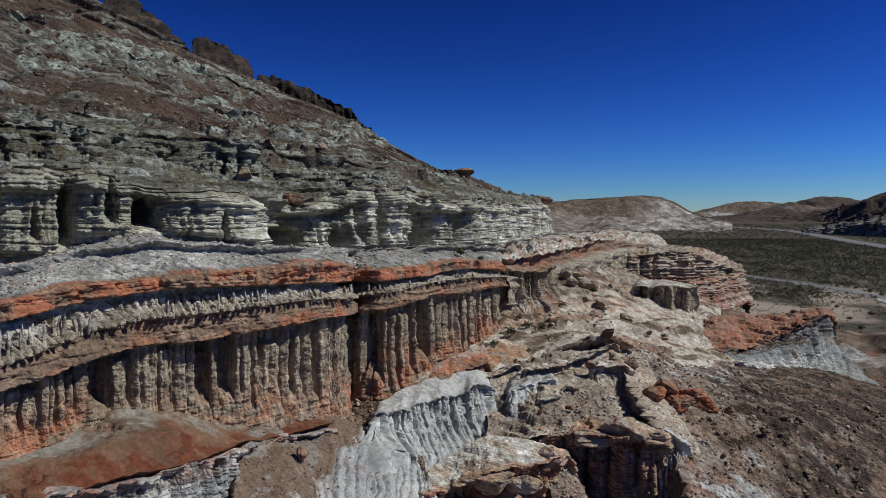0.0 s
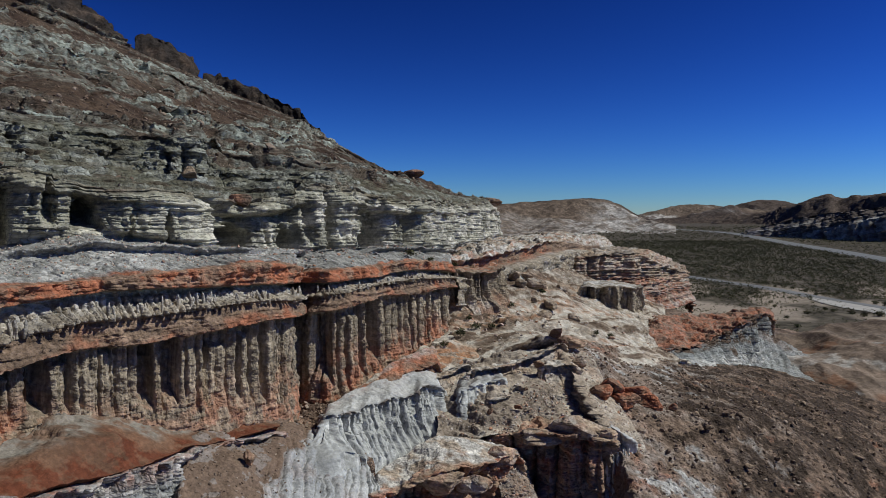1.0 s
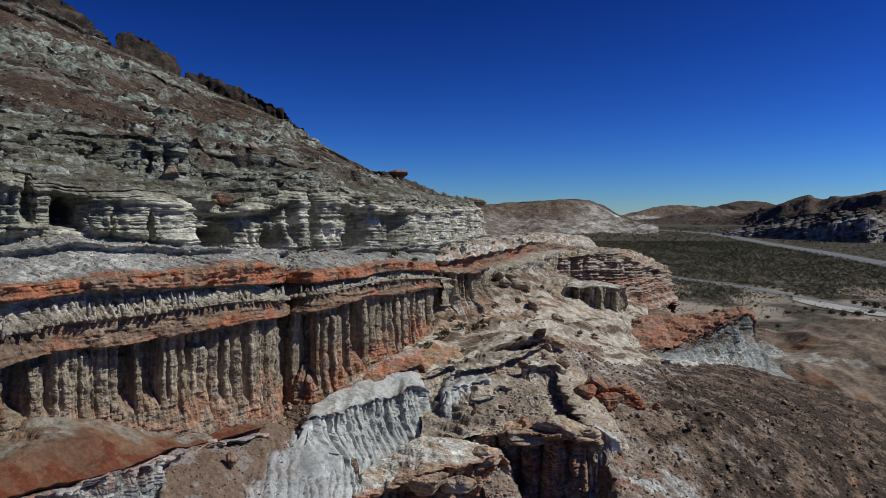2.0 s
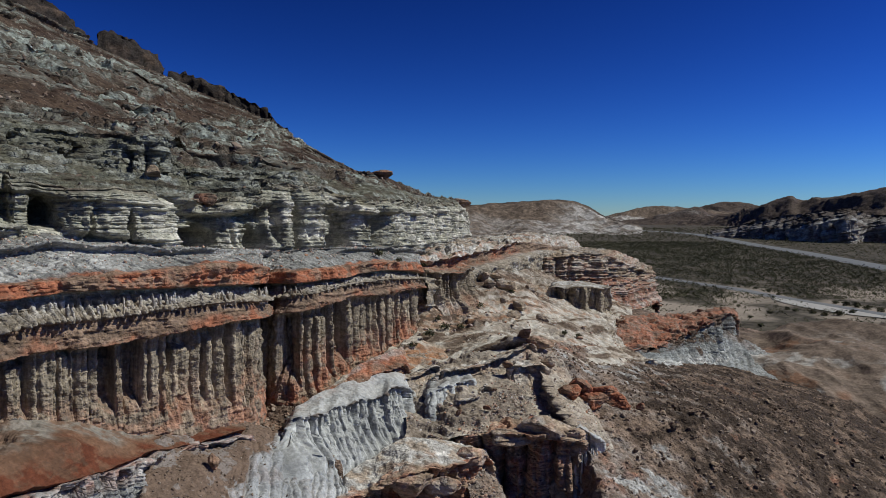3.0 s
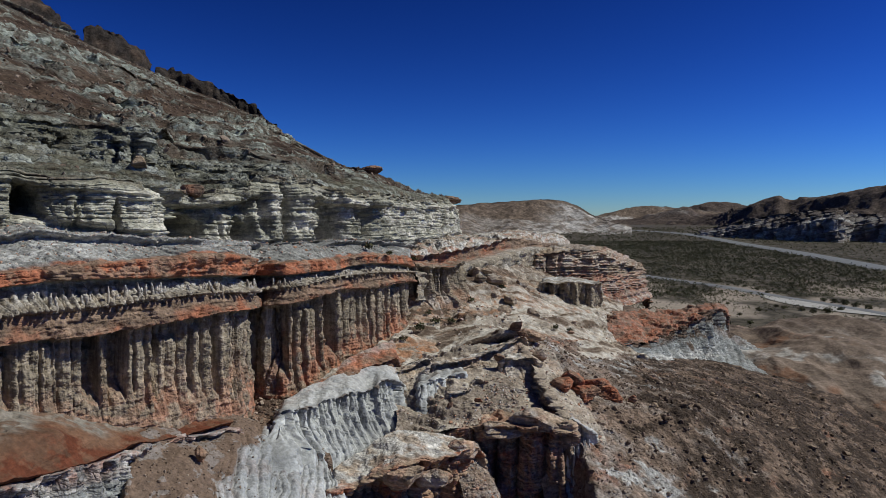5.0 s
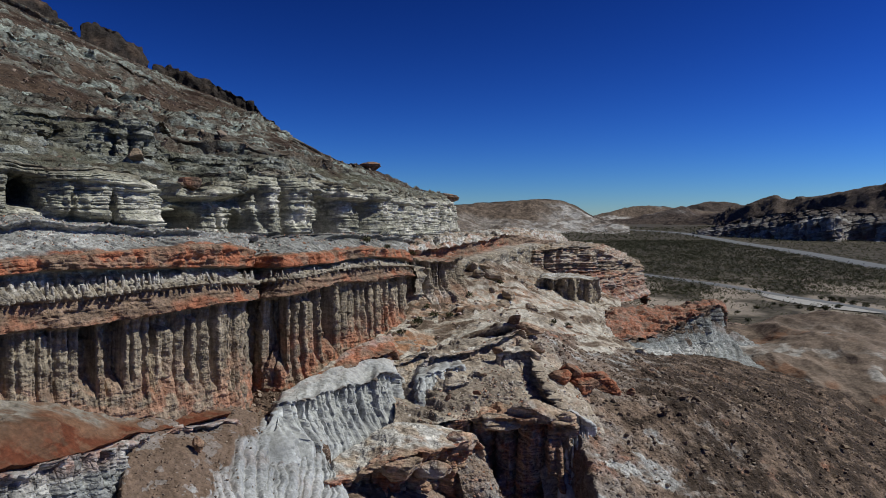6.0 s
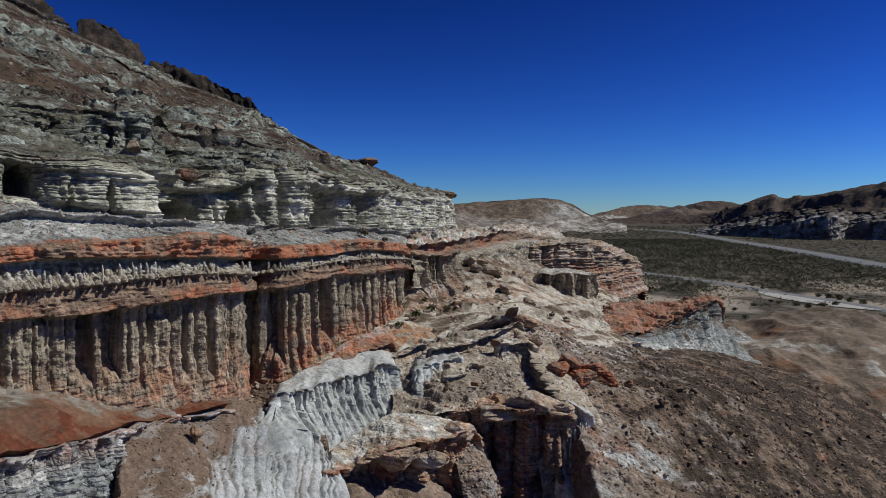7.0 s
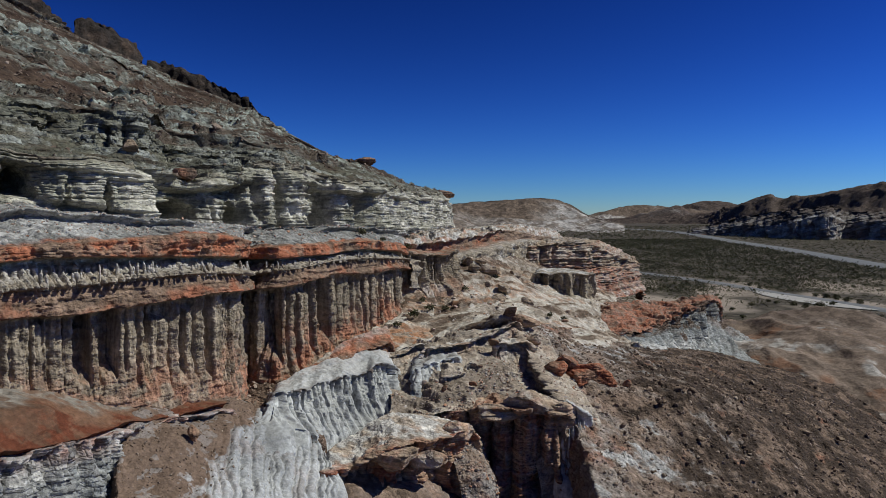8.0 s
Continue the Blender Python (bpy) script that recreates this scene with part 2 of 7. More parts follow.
    rough1, rough2 = noise_at(t, 1.0, 3, 0.6, 0.6), noise_at(t, 0.35, 2, 0.6)
    height = plus(t, rough1, times(t, rough2, 0.35))
    height = plus(t, height, times(t, times(t, steep, gap), 0.35 * crack))
    stones = plus(t, times(t, dist, -0.25 * gravel), times(t, dist2, -0.3 * gravel))
    height = plus(t, height, times(t, flat, stones))
    bp = add(t, "ShaderNodeBump", Strength=min(1.0, bump * 1.1), Distance=0.5 * max(1.0, grain / 1.5))
    t.links.new(height, bp.inputs["Height"])
    t.links.new(bp.outputs[0], b.inputs["Normal"])
    return m


m_flute = rock("fluted_siltstone", (0.228, 0.188, 0.138), streak=0.7, bed=0.25, mottle=0.3, bump=0.8, crack=0.12)
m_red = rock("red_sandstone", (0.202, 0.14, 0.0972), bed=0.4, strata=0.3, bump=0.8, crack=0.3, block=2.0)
m_bench = rock("pale_tuff", (0.194, 0.189, 0.173), bed=0.4, mottle=0.3, bump=0.8, pale=(0.432, 0.418, 0.389))
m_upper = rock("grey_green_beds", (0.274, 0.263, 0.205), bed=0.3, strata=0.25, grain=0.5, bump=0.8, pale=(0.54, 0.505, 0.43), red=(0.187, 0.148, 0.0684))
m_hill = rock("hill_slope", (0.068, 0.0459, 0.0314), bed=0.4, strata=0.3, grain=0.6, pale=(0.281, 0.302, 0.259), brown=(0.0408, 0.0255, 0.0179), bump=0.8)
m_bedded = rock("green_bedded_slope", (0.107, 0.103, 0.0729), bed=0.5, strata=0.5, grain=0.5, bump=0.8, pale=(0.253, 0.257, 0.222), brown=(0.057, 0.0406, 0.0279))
m_cap = rock("dark_basalt", (0.0346, 0.0281, 0.0238), bed=0.2, grain=0.8, bump=1.0)
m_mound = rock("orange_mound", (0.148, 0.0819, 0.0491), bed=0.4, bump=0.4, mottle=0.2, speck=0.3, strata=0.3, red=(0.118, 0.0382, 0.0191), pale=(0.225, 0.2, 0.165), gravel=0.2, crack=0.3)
m_white = rock("white_badland", (0.357, 0.357, 0.344), streak=0.8, bed=0.3, bump=0.3, mottle=0.2, speck=0.25, gravel=0.15, crack=0.2)
m_talus = rock("talus", (0.18, 0.127, 0.092), bed=0.0, grain=0.4, bump=1.0, brown=(0.05, 0.035, 0.0255), pale=(0.331, 0.317, 0.295), gravel=0.5, speck=0.35)
m_clay = rock("white_clay_slope", (0.34, 0.34, 0.332), bed=0.0, grain=0.25, bump=0.4, mottle=0.15, speck=0.3, brown=(0.155, 0.107, 0.077), gravel=0.25, crack=0.2)
m_cream = rock("cream_gravel", (0.32, 0.262, 0.2), bed=0.3, grain=0.3, bump=0.6, mottle=0.25, speck=0.25, gravel=0.35, brown=(0.104, 0.072, 0.0504), pale=(0.48, 0.44, 0.376), red=(0.304, 0.144, 0.068))
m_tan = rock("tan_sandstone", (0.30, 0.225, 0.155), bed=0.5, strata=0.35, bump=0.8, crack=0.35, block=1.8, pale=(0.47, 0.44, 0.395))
m_mud = rock("mud_hill", (0.17, 0.128, 0.0972), bed=0.1, bump=0.5, pale=(0.37, 0.346, 0.311), red=(0.194, 0.0972, 0.0535), brown=(0.0875, 0.0641, 0.0486), grain=0.6, gravel=0.25, mottle=0.25, speck=0.25)
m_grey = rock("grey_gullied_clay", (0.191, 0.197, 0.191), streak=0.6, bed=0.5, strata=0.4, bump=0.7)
m_mesa = rock("mesa_slope", (0.128, 0.0952, 0.0706), grain=4.0, bed=0.5, bump=0.6, pale=(0.391, 0.365, 0.336), brown=(0.0425, 0.0306, 0.0238), block=9.0)
m_far = rock("far_hill", (0.0723, 0.0544, 0.045), grain=3.0, bed=0.4, bump=0.8, pale=(0.306, 0.293, 0.276), block=7.0)
# ---- the valley floor ----
def floor_z(x, y):
    return 0.8 + np.clip(y - 417, 0, 1300) * 0.0205 + np.clip(x - 450, 0, 900) * 0.01


ROAD = [(128, 620, 0), (146.6, 559.8, 0), (164.4, 514.4, 0), (181, 475.8, 0), (190.5, 435.8, 0), (198.1, 404.9, 0), (204.2, 370.7, 0), (208, 343.8, 0), (212, 298.7, 0), (214, 200, 0), (214, 60, 0)]
HIGHWAY = [(352, 420, 0), (361, 540, 0), (368, 620, 0), (379.5, 710.7, 0), (392.5, 830.7, 0), (404.5, 1000, 0), (424, 1170, 0), (436, 1330, 0), (400, 1480, 0), (330, 1600, 0)]


def road_off(x, y):
    """Distance to the nearer road's middle line."""
    best = np.full(x.shape, 1e9)
    for line in (ROAD, HIGHWAY):
        for q in spline(np.array(line, float), np.linspace(0, len(line) - 1, 120)):
            best = np.minimum(best, np.hypot(x - q[0], y - q[1]))
    return best


def valley():
    gx = np.concatenate([-np.geomspace(4800, 60, 50), np.linspace(-50, 620, 220), np.geomspace(630, 4800, 50)])
    gy = np.concatenate([-np.geomspace(4800, 50, 30), np.linspace(-40, 900, 240), np.geomspace(906, 4900, 110)])
    X, Y = np.meshgrid(gx, gy)
    Z = floor_z(X, Y)
    p = np.stack([X, Y, Z], -1)
    flat = p * np.array([1, 1, 0])
    near = smooth(1500, 300, np.hypot(X, Y))
    p[..., 2] += near * (0.35 * fbm(flat, 60, 3) + 0.1 * fbm(flat, 8, 3)) * smooth(12, 30, road_off(X, Y))
    sheet = Sheet([], grid=p)
    sheet.attr = {"sand": np.clip(0.45 + 2.0 * fbm(flat * np.array([1, 0.5, 1]), 30, 4, seed=2), 0, 1) * smooth(560, 440, Y)}
    return sheet


m, t, b = shader("desert_floor")
at = t.nodes.new("ShaderNodeAttribute")
at.attribute_name = "sand"
col = mix(t, ramp(t, noise_at(t, 9.0, 4, 0.6), (0.42, 0.0), (0.58, 1.0)), (0.045, 0.038, 0.027), (0.105, 0.09, 0.067))
col = mix(t, at.outputs["Fac"], col, (0.30, 0.25, 0.20))
col = mix(t, 0.7, col, ramp(t, noise_at(t, 1.6, 5, 0.7), (0.3, 0.6), (0.7, 1.35)), "MULTIPLY")
t.links.new(col, b.inputs["Base Color"])
b.inputs["Roughness"].default_value = 0.95
b.inputs["Specular IOR Level"].default_value = 0.1
m_floor = m
tagged(valley().emit("ground", m_floor), "flat sandy desert valley floor with sparse scrub", "ground", kind="structure")

# ---- rails: the lines along which beds, lips and feet of slopes run, in metres ----
A_FOOT = [(-42, 48.5, 27.5), (-40.8, 52.2, 27.3), (-39.1, 57, 27.6), (-36.6, 62.5, 27.8), (-33, 66.5, 26.6), (-28, 72, 24.9), (-24.4, 78.2, 23.8), (-22.4, 83.2, 23), (-24.4, 93.5, 21)]
A_LIP = [(-42.2, 49, 33.6), (-40.9, 52.8, 33.7), (-39.2, 57.5, 34.6), (-36.7, 63, 35), (-33.1, 67, 34.9), (-28, 72.5, 35.3), (-24.4, 78.8, 35.6), (-22.4, 83.8, 35.4), (-24.4, 94, 34.5)]
A_LEDGE = [(-42.5, 49.4, 35.3), (-41.2, 53.1, 35.7), (-39.4, 57.9, 36.8), (-36.8, 63.4, 37.4), (-33.2, 67.4, 37.4), (-28.1, 72.9, 37.8), (-24.5, 79.1, 37.7), (-22.5, 84.1, 37.2), (-24.5, 94.4, 36.2)]
A_NICHE = [(-42.9, 50, 38.4), (-41.5, 53.8, 38.9), (-39.8, 58.5, 39.4), (-37.1, 64, 39.8), (-33.4, 68, 40), (-28.4, 73.5, 39.7), (-24.7, 79.8, 39.4), (-22.7, 84.8, 39.1), (-24.6, 95, 38.4)]
A_RED = [(-43.1, 50.2, 40), (-41.7, 54, 40.5), (-39.9, 58.8, 41.1), (-37.3, 64.2, 41.1), (-33.5, 68.2, 41.3), (-28.4, 73.8, 41.8), (-24.7, 80, 41.9), (-22.7, 85, 41.3), (-24.6, 95.2, 40.2)]
A_BENCH = [(-46.5, 54.2, 40.5), (-44.7, 58, 41.3), (-42.6, 62.7, 42.2), (-39.5, 68.2, 42.5), (-35.5, 72.2, 42.8), (-29.9, 77.8, 42.5), (-26, 84, 42.5), (-23.8, 89, 42.2), (-25.7, 99.2, 41.3)]
B_FOOT = [(-24.7, 93.2, 21.2), (-20.1, 91.5, 21.8), (-17.2, 95, 22.8), (-14.3, 100.5, 24.2), (-10.5, 108.5, 25.8), (-6.2, 118, 26.8), (-5.4, 126.2, 27.9)]
B_LIP = [(-24.6, 93.4, 34.4), (-20.1, 91.8, 35), (-17.1, 95.2, 35.4), (-14.3, 100.8, 36), (-10.5, 108.8, 35.4), (-6.2, 118.3, 35.6), (-5.4, 126.5, 34.7)]
B_LEDGE = [(-24.7, 94.0, 36.3), (-20.1, 92.2, 37), (-17.2, 95.8, 37.3), (-14.3, 101.2, 37.8), (-10.6, 109.2, 37.6), (-6.2, 118.8, 37), (-5.5, 127, 36.1)]
B_NICHE = [(-24.9, 94.7, 38.4), (-20.3, 93, 38.5), (-17.3, 96.5, 38.6), (-14.4, 102, 38.7), (-10.6, 110, 39), (-6.2, 119.5, 38.2), (-5.5, 127.8, 37.2)]
B_RED = [(-25, 95.2, 39.7), (-20.4, 93.5, 40.1), (-17.4, 97, 40.2), (-14.5, 102.5, 40.1), (-10.7, 110.5, 40.3), (-6.3, 120, 39.4), (-5.5, 128.2, 38.4)]
B_BENCH = [(-26.5, 97.5, 41.4), (-21.6, 99, 41.6), (-18.4, 102.5, 41.7), (-15.2, 108, 41.5), (-11.2, 116, 41.3), (-6.5, 125.5, 40.5), (-5.7, 133.8, 39.7)]
C_FOOT = [(-6.9, 125, 31.9), (-2.6, 140, 31.3), (3.2, 160, 30.1), (11.9, 180, 29.9), (18.6, 200, 30.1), (31.1, 230, 29.9), (44, 265, 28.4)]
C_LIP = [(-6.9, 125.5, 36.9), (-2.6, 140.5, 36.3), (3.2, 160.5, 36.0), (11.9, 180.5, 36.7), (18.6, 200.5, 37.3), (31.1, 230.5, 36.9), (44, 265.5, 31.5)]
C_RED = [(-7, 126.5, 39.2), (-2.6, 141.5, 38.7), (3.2, 161.5, 38.5), (12, 181.5, 39.5), (18.7, 201.5, 40.3), (31.2, 231.5, 38.3), (44.2, 266.5, 33)]
C_BENCH = [(-7.6, 137.5, 39.9), (-2.8, 152.5, 39.8), (3.4, 172.5, 40), (12.7, 192.5, 40.8), (19.7, 212.5, 41.2), (32.7, 242.5, 40.2), (46, 277.5, 35.1)]
U_FOOT = [(-55, 63.8, 42.3), (-51.6, 67, 43.1), (-48.3, 71.2, 44.3), (-43.4, 75, 45.5), (-40, 77.5, 45), (-36.4, 80, 44.1), (-33.6, 83.8, 43.5), (-34.2, 95, 42.6), (-28.6, 102.5, 41.4), (-25.7, 106.5, 41.4), (-22.4, 110.5, 41.6), (-18.9, 115, 41.6), (-15.1, 120, 41.9), (-12.1, 127.5, 41.4), (-9.3, 145, 40), (-4.9, 187.5, 39.8), (2.8, 262.5, 39.7), (4.9, 337.5, 37.4)]
U_TOP = [(-56.8, 66.2, 51.2), (-53.2, 69.5, 52), (-49.8, 73.8, 52), (-44.7, 77.5, 50.9), (-41.2, 80, 50.5), (-37.4, 82.5, 50.4), (-34.5, 86.2, 49.9), (-35, 97.5, 49), (-29.2, 105, 49.9), (-26.2, 109, 52), (-22.8, 113, 52.4), (-19.2, 117.5, 50.8), (-15.4, 122.5, 49.6), (-12.3, 130, 50.5), (-9.5, 147.5, 50.1), (-4.9, 190, 50.9), (2.8, 265, 51.8), (4.9, 340, 43.6)]
V_FOOT = [(-63.3, 73.8, 52.4), (-59.4, 77.5, 53.5), (-55.6, 82.5, 54.2), (-51.1, 88.8, 54.6), (-47.8, 98.8, 53.4), (-40.8, 100, 52.6), (-38.8, 105, 51.7), (-30.6, 110, 51.6), (-24.9, 115, 53.3), (-17.9, 127.5, 50.9), (-13.5, 142.5, 51.7), (-7.7, 187.5, 51.8), (2.6, 280, 52.5), (5.9, 350, 41.6)]
V_TOP = [(-72.7, 85, 58.5), (-68.8, 90, 59.6), (-63.9, 95, 60), (-57.5, 100, 59), (-50.4, 104.2, 58), (-43.1, 106, 58.2), (-41.6, 112.5, 54.9), (-33.4, 120, 54.1), (-27.1, 125, 54.7), (-20.4, 145, 53.6), (-15.2, 160, 53.8), (-8.7, 210, 53.2), (2.7, 290, 53), (5.9, 350, 41.6)]
H_MID = [(-102.1, 120, 79.5), (-95.1, 125, 77.1), (-87.2, 130, 74.9), (-78.8, 137.5, 74), (-69.9, 145, 71.2), (-61, 150, 69.2), (-57.1, 155, 66.5), (-43.7, 157.5, 63.2), (-35.2, 162.5, 60.7), (-24.6, 175, 57.2), (-17.5, 185, 56.4), (-9.3, 225, 54.4), (2.7, 295, 53.4), (5.9, 352.5, 41.6)]
H_CREST = [(-152.2, 180, 124.3), (-143.8, 190, 120.2), (-133.5, 200, 116.7), (-122.8, 215, 110.5), (-111.8, 232.5, 103.5), (-100.3, 247.5, 98.7), (-93.8, 255, 95.3), (-69.2, 250, 85.3), (-51.4, 237.5, 75), (-30.2, 215, 62.5), (-19.2, 202.5, 59.1), (-9.6, 232.5, 55), (2.8, 300, 53.5), (6, 355, 41.5)]
M_FRONT = [(-31.5, 36.2, 30.3), (-32.2, 41.2, 29), (-31.8, 46.2, 28), (-30.5, 50, 27.5), (-29.2, 55, 26.7), (-28.1, 62, 25.6), (-27.5, 66.5, 25.1), (-25.7, 71.5, 24.4), (-21.9, 76.5, 24)]
M_MID = [(-34, 39.2, 30.2), (-34.5, 44.2, 29.1), (-33.8, 49.2, 28.9), (-32.2, 53, 29.7), (-30.7, 58, 28.6), (-29.4, 65, 26), (-28.8, 69.5, 25.4), (-26.8, 74.5, 24.8), (-22.7, 79.5, 23.8)]
M_TOP = [(-37.9, 43.8, 29.8), (-37.6, 48.2, 29.3), (-36.8, 53.8, 29.6), (-36.4, 60, 30.2), (-33.9, 64, 28.7), (-30.8, 68, 26.3), (-29.2, 70.5, 25.7), (-26.6, 74, 25.4), (-22.7, 79.5, 24)]
G_FOOT = [(-29.8, 34.2, 28), (-30.8, 39.2, 26.3), (-30.5, 44.2, 24.6), (-29.4, 48, 23.5), (-28.3, 53, 21.6), (-27.3, 60, 18.8), (-26.8, 64.5, 18.8), (-25.1, 69.5, 20.6), (-21.3, 74.5, 22.2)]
S_TOP = [(-28.7, 67.5, 24.5), (-26.8, 71.5, 24.8), (-24.8, 75.5, 24), (-21.5, 78.2, 23.2), (-17.6, 79.8, 21.3), (-13.9, 80, 20.3), (-11.2, 78.5, 18.6)]
S_MID = [(-27.1, 62.5, 23.1), (-25, 66.5, 23.2), (-22.7, 69, 22.6), (-19.8, 72, 21.6), (-16.3, 74, 20.1), (-13.1, 75.5, 19), (-10.2, 75.5, 17.7)]
S_LOW = [(-25.3, 57, 20.6), (-22.3, 59, 19.7), (-20.1, 60.8, 19), (-17.2, 62.5, 18.2), (-14.3, 64.5, 17.3), (-11.6, 66.5, 16.4), (-8.8, 69, 15.3)]
F_FOOT = [(-17.6, 78.5, 21), (-15.9, 80.5, 20.2), (-13.8, 83, 19.5), (-11.5, 85.5, 19.4), (-9.2, 88.2, 19.6), (-6.6, 91, 19.8), (-5.2, 94, 19.3)]
F_LIP = [(-18.1, 81, 23.9), (-16.3, 83, 23.8), (-14.2, 85.5, 24.2), (-11.8, 88, 24.4), (-9.4, 90.8, 24.7), (-6.8, 93.5, 25.1), (-5.4, 96.5, 23.2)]
F_BACK = [(-19.3, 86.5, 23.3), (-17.4, 88.5, 24.6), (-15, 91, 25.4), (-12.6, 93.5, 26.1), (-10, 96.2, 26.2), (-7.2, 99, 25.9), (-5.7, 102, 24)]
P_BACK = [(-17.6, 93.5, 22.6), (-15.1, 96, 23.7), (-12.8, 101, 25.2), (-10.2, 106.5, 26.6), (-7.4, 114.5, 27.5), (-4.2, 122.5, 28.4), (-0.4, 130, 28.9)]
P_MID = [(-17.2, 91.2, 23.7), (-14.8, 93.8, 25.5), (-12.3, 97.5, 27.1), (-9.7, 101.2, 27.6), (-6.9, 106.2, 27.7), (-3.9, 113.8, 28.2), (-0.4, 120, 28.8)]
P_FRONT = [(-17, 90, 23.5), (-14.4, 91.5, 24.3), (-12, 94.5, 25.1), (-9.4, 98, 25.6), (-6.5, 100.8, 25.7), (-3.5, 103.8, 25.9), (-0.3, 106.5, 26.2)]
R_A = [(-7.3, 100, 25.1), (-3.1, 103.8, 25.9), (1.3, 105.8, 26.7), (5.4, 106.8, 27.6), (13.4, 108, 26.6)]
R_B = [(-6.1, 93.8, 22.3), (-2.9, 96.8, 23.5), (1.2, 98.8, 24.6), (5.9, 100.8, 25.3), (15.1, 102, 23.1)]
R_C = [(-5.6, 86.2, 20.5), (-2.7, 88.2, 20.6), (1.1, 91.5, 21.8), (6.2, 93.2, 22.5), (16.6, 94, 20.3)]
R_D = [(-8.8, 78.8, 17.8), (-5.3, 81.5, 18.1), (-0.3, 86.5, 20.1), (5.9, 88.2, 20.8), (17.6, 88, 19.7)]
K_TOP = [(1.1, 88, 19.9), (3.8, 87.2, 20.8), (6.4, 86.5, 21.3), (9.1, 86, 21.5), (11.7, 85.5, 21.4), (14.6, 85, 21), (16.6, 87, 18.9)]
K_FOOT = [(1.1, 86.5, 11.3), (3.7, 85.8, 10.9), (6.4, 85, 10.2), (9, 84.5, 9.4), (11.5, 84, 9.3), (14.4, 83.5, 9.5), (16.4, 85.5, 8.6)]
N_BACK = [(-11.9, 79, 18.2), (-9.2, 82, 19.5), (-6.2, 84.5, 21), (-2.9, 85.5, 20.8), (0.4, 86, 20.3), (3.1, 86.5, 19.4), (4.5, 87, 18.3)]
N_LIP = [(-11.2, 74.5, 17.6), (-8.4, 75.5, 18.2), (-5.6, 77, 19.3), (-2.7, 78.5, 19.6), (0.4, 80.5, 19.6), (3, 83, 19.2), (4.4, 85, 17.9)]
N_FOOT = [(-11.1, 73.5, 11), (-8.4, 74.5, 11.1), (-5.5, 75.5, 11.2), (-2.6, 77, 11.1), (0.4, 79, 10.8), (2.9, 81.5, 10.4), (4.3, 84, 9.9)]
D_A = [(-8.8, 121.2, 26.3), (-3.9, 130, 32.5), (3, 150, 34.1), (11.2, 170, 34.6), (22.4, 200, 33.1), (41.5, 250, 30.4), (63.5, 300, 30.7)]
D_B = [(-8.3, 115, 26.2), (-2.2, 121.2, 28.9), (4.6, 130, 28.9), (12.7, 142.5, 28.5), (23.8, 157.5, 26.2), (36.6, 172.5, 23.5), (47.7, 190, 20.9)]
D_C = [(-7.4, 102.5, 25.7), (-3.7, 108.8, 26.8), (1.4, 115, 27.7), (7, 120, 27.9), (13.8, 122.5, 27), (23.1, 132.5, 24.4), (36, 152.5, 19.8)]
D_D = [(-6.1, 100, 24.9), (-1.9, 103.8, 25.9), (2.9, 106.2, 27.2), (9.6, 107.2, 28.9), (14.9, 110, 26.2), (24.6, 120, 22.7), (40.9, 145, 18.7)]
T_A = [(23.3, 140, 23.2), (13.7, 110, 27.2), (13.1, 102, 25), (14.6, 94, 22.3), (16.1, 88, 20), (16.7, 82.5, 17.1), (16.7, 73.8, 13.8), (15.3, 60, 10.2)]
T_B = [(34.2, 150, 19.5), (22.3, 117.5, 23.2), (21.3, 103.8, 21.8), (22.7, 95.8, 19.6), (23.5, 90, 17.3), (23.9, 84, 14.6), (24.3, 75, 11.4), (23.4, 62.5, 7.2)]
T_C = [(50.4, 165, 14.8), (38.1, 135, 18.8), (36.5, 116.2, 18.9), (34.5, 101.5, 19.3), (35.3, 95.8, 16.2), (36.1, 90, 12.4), (36, 80, 8.5), (34.5, 65, 4.6)]
T_D = [(70.8, 185, 9.7), (60.9, 150, 13.7), (53.8, 125, 14.5), (52.5, 113.8, 12.4), (52, 103.8, 9.7), (51.5, 93.8, 6.5), (51.3, 82.5, 2.7), (51.4, 67.5, -2.4)]
T_E = [(93.4, 190, 4.4), (82.4, 160, 8.1), (75.2, 137.5, 8.1), (74.3, 125, 6.1), (74.7, 115, 3), (73.2, 102.5, -0.4), (75, 92.5, -5.5), (77.4, 77.5, -12.7)]
T_F = [(118.4, 187.5, -2.9), (109.4, 165, -0.4), (110.8, 155.9, -3.7), (102.7, 132.7, -2.6), (97.3, 114, -2), (87.7, 92.3, -0.2), (85.7, 77.1, -0.6), (76, 56, 1.2)]
L_BACK = [(40.3, 180, 22.3), (46.4, 185, 22.6), (54.2, 192.5, 21.8), (64.8, 202.5, 20.9), (73.7, 210, 20.6), (80.4, 215, 20.3), (83.4, 215, 19.3)]
L_LIP = [(33.7, 150, 19.5), (39, 155, 19.1), (45.5, 161.2, 18.7), (55.3, 172.5, 19.8), (64.1, 182.5, 21.1), (71.5, 191.2, 22.3), (77.6, 200, 19.6)]
L_FOOT = [(32, 142.5, 18.4), (37.1, 147.5, 17.4), (43.4, 153.8, 16), (53, 165, 13), (61.6, 175, 10), (69, 183.8, 8.2), (74.9, 192.5, 8.7)]
Q_A = [(84.2, 225, 13.7), (94.6, 225, 13.2), (109.1, 230, 13.5), (121.5, 230, 14.6), (137.5, 230, 13), (162.4, 230, 8.6)]
Q_B = [(74.9, 200, 11.9), (84.2, 200, 12.5), (95, 200, 14.1), (105.7, 200, 15), (119.6, 200, 13.4), (141.3, 200, 8.8)]
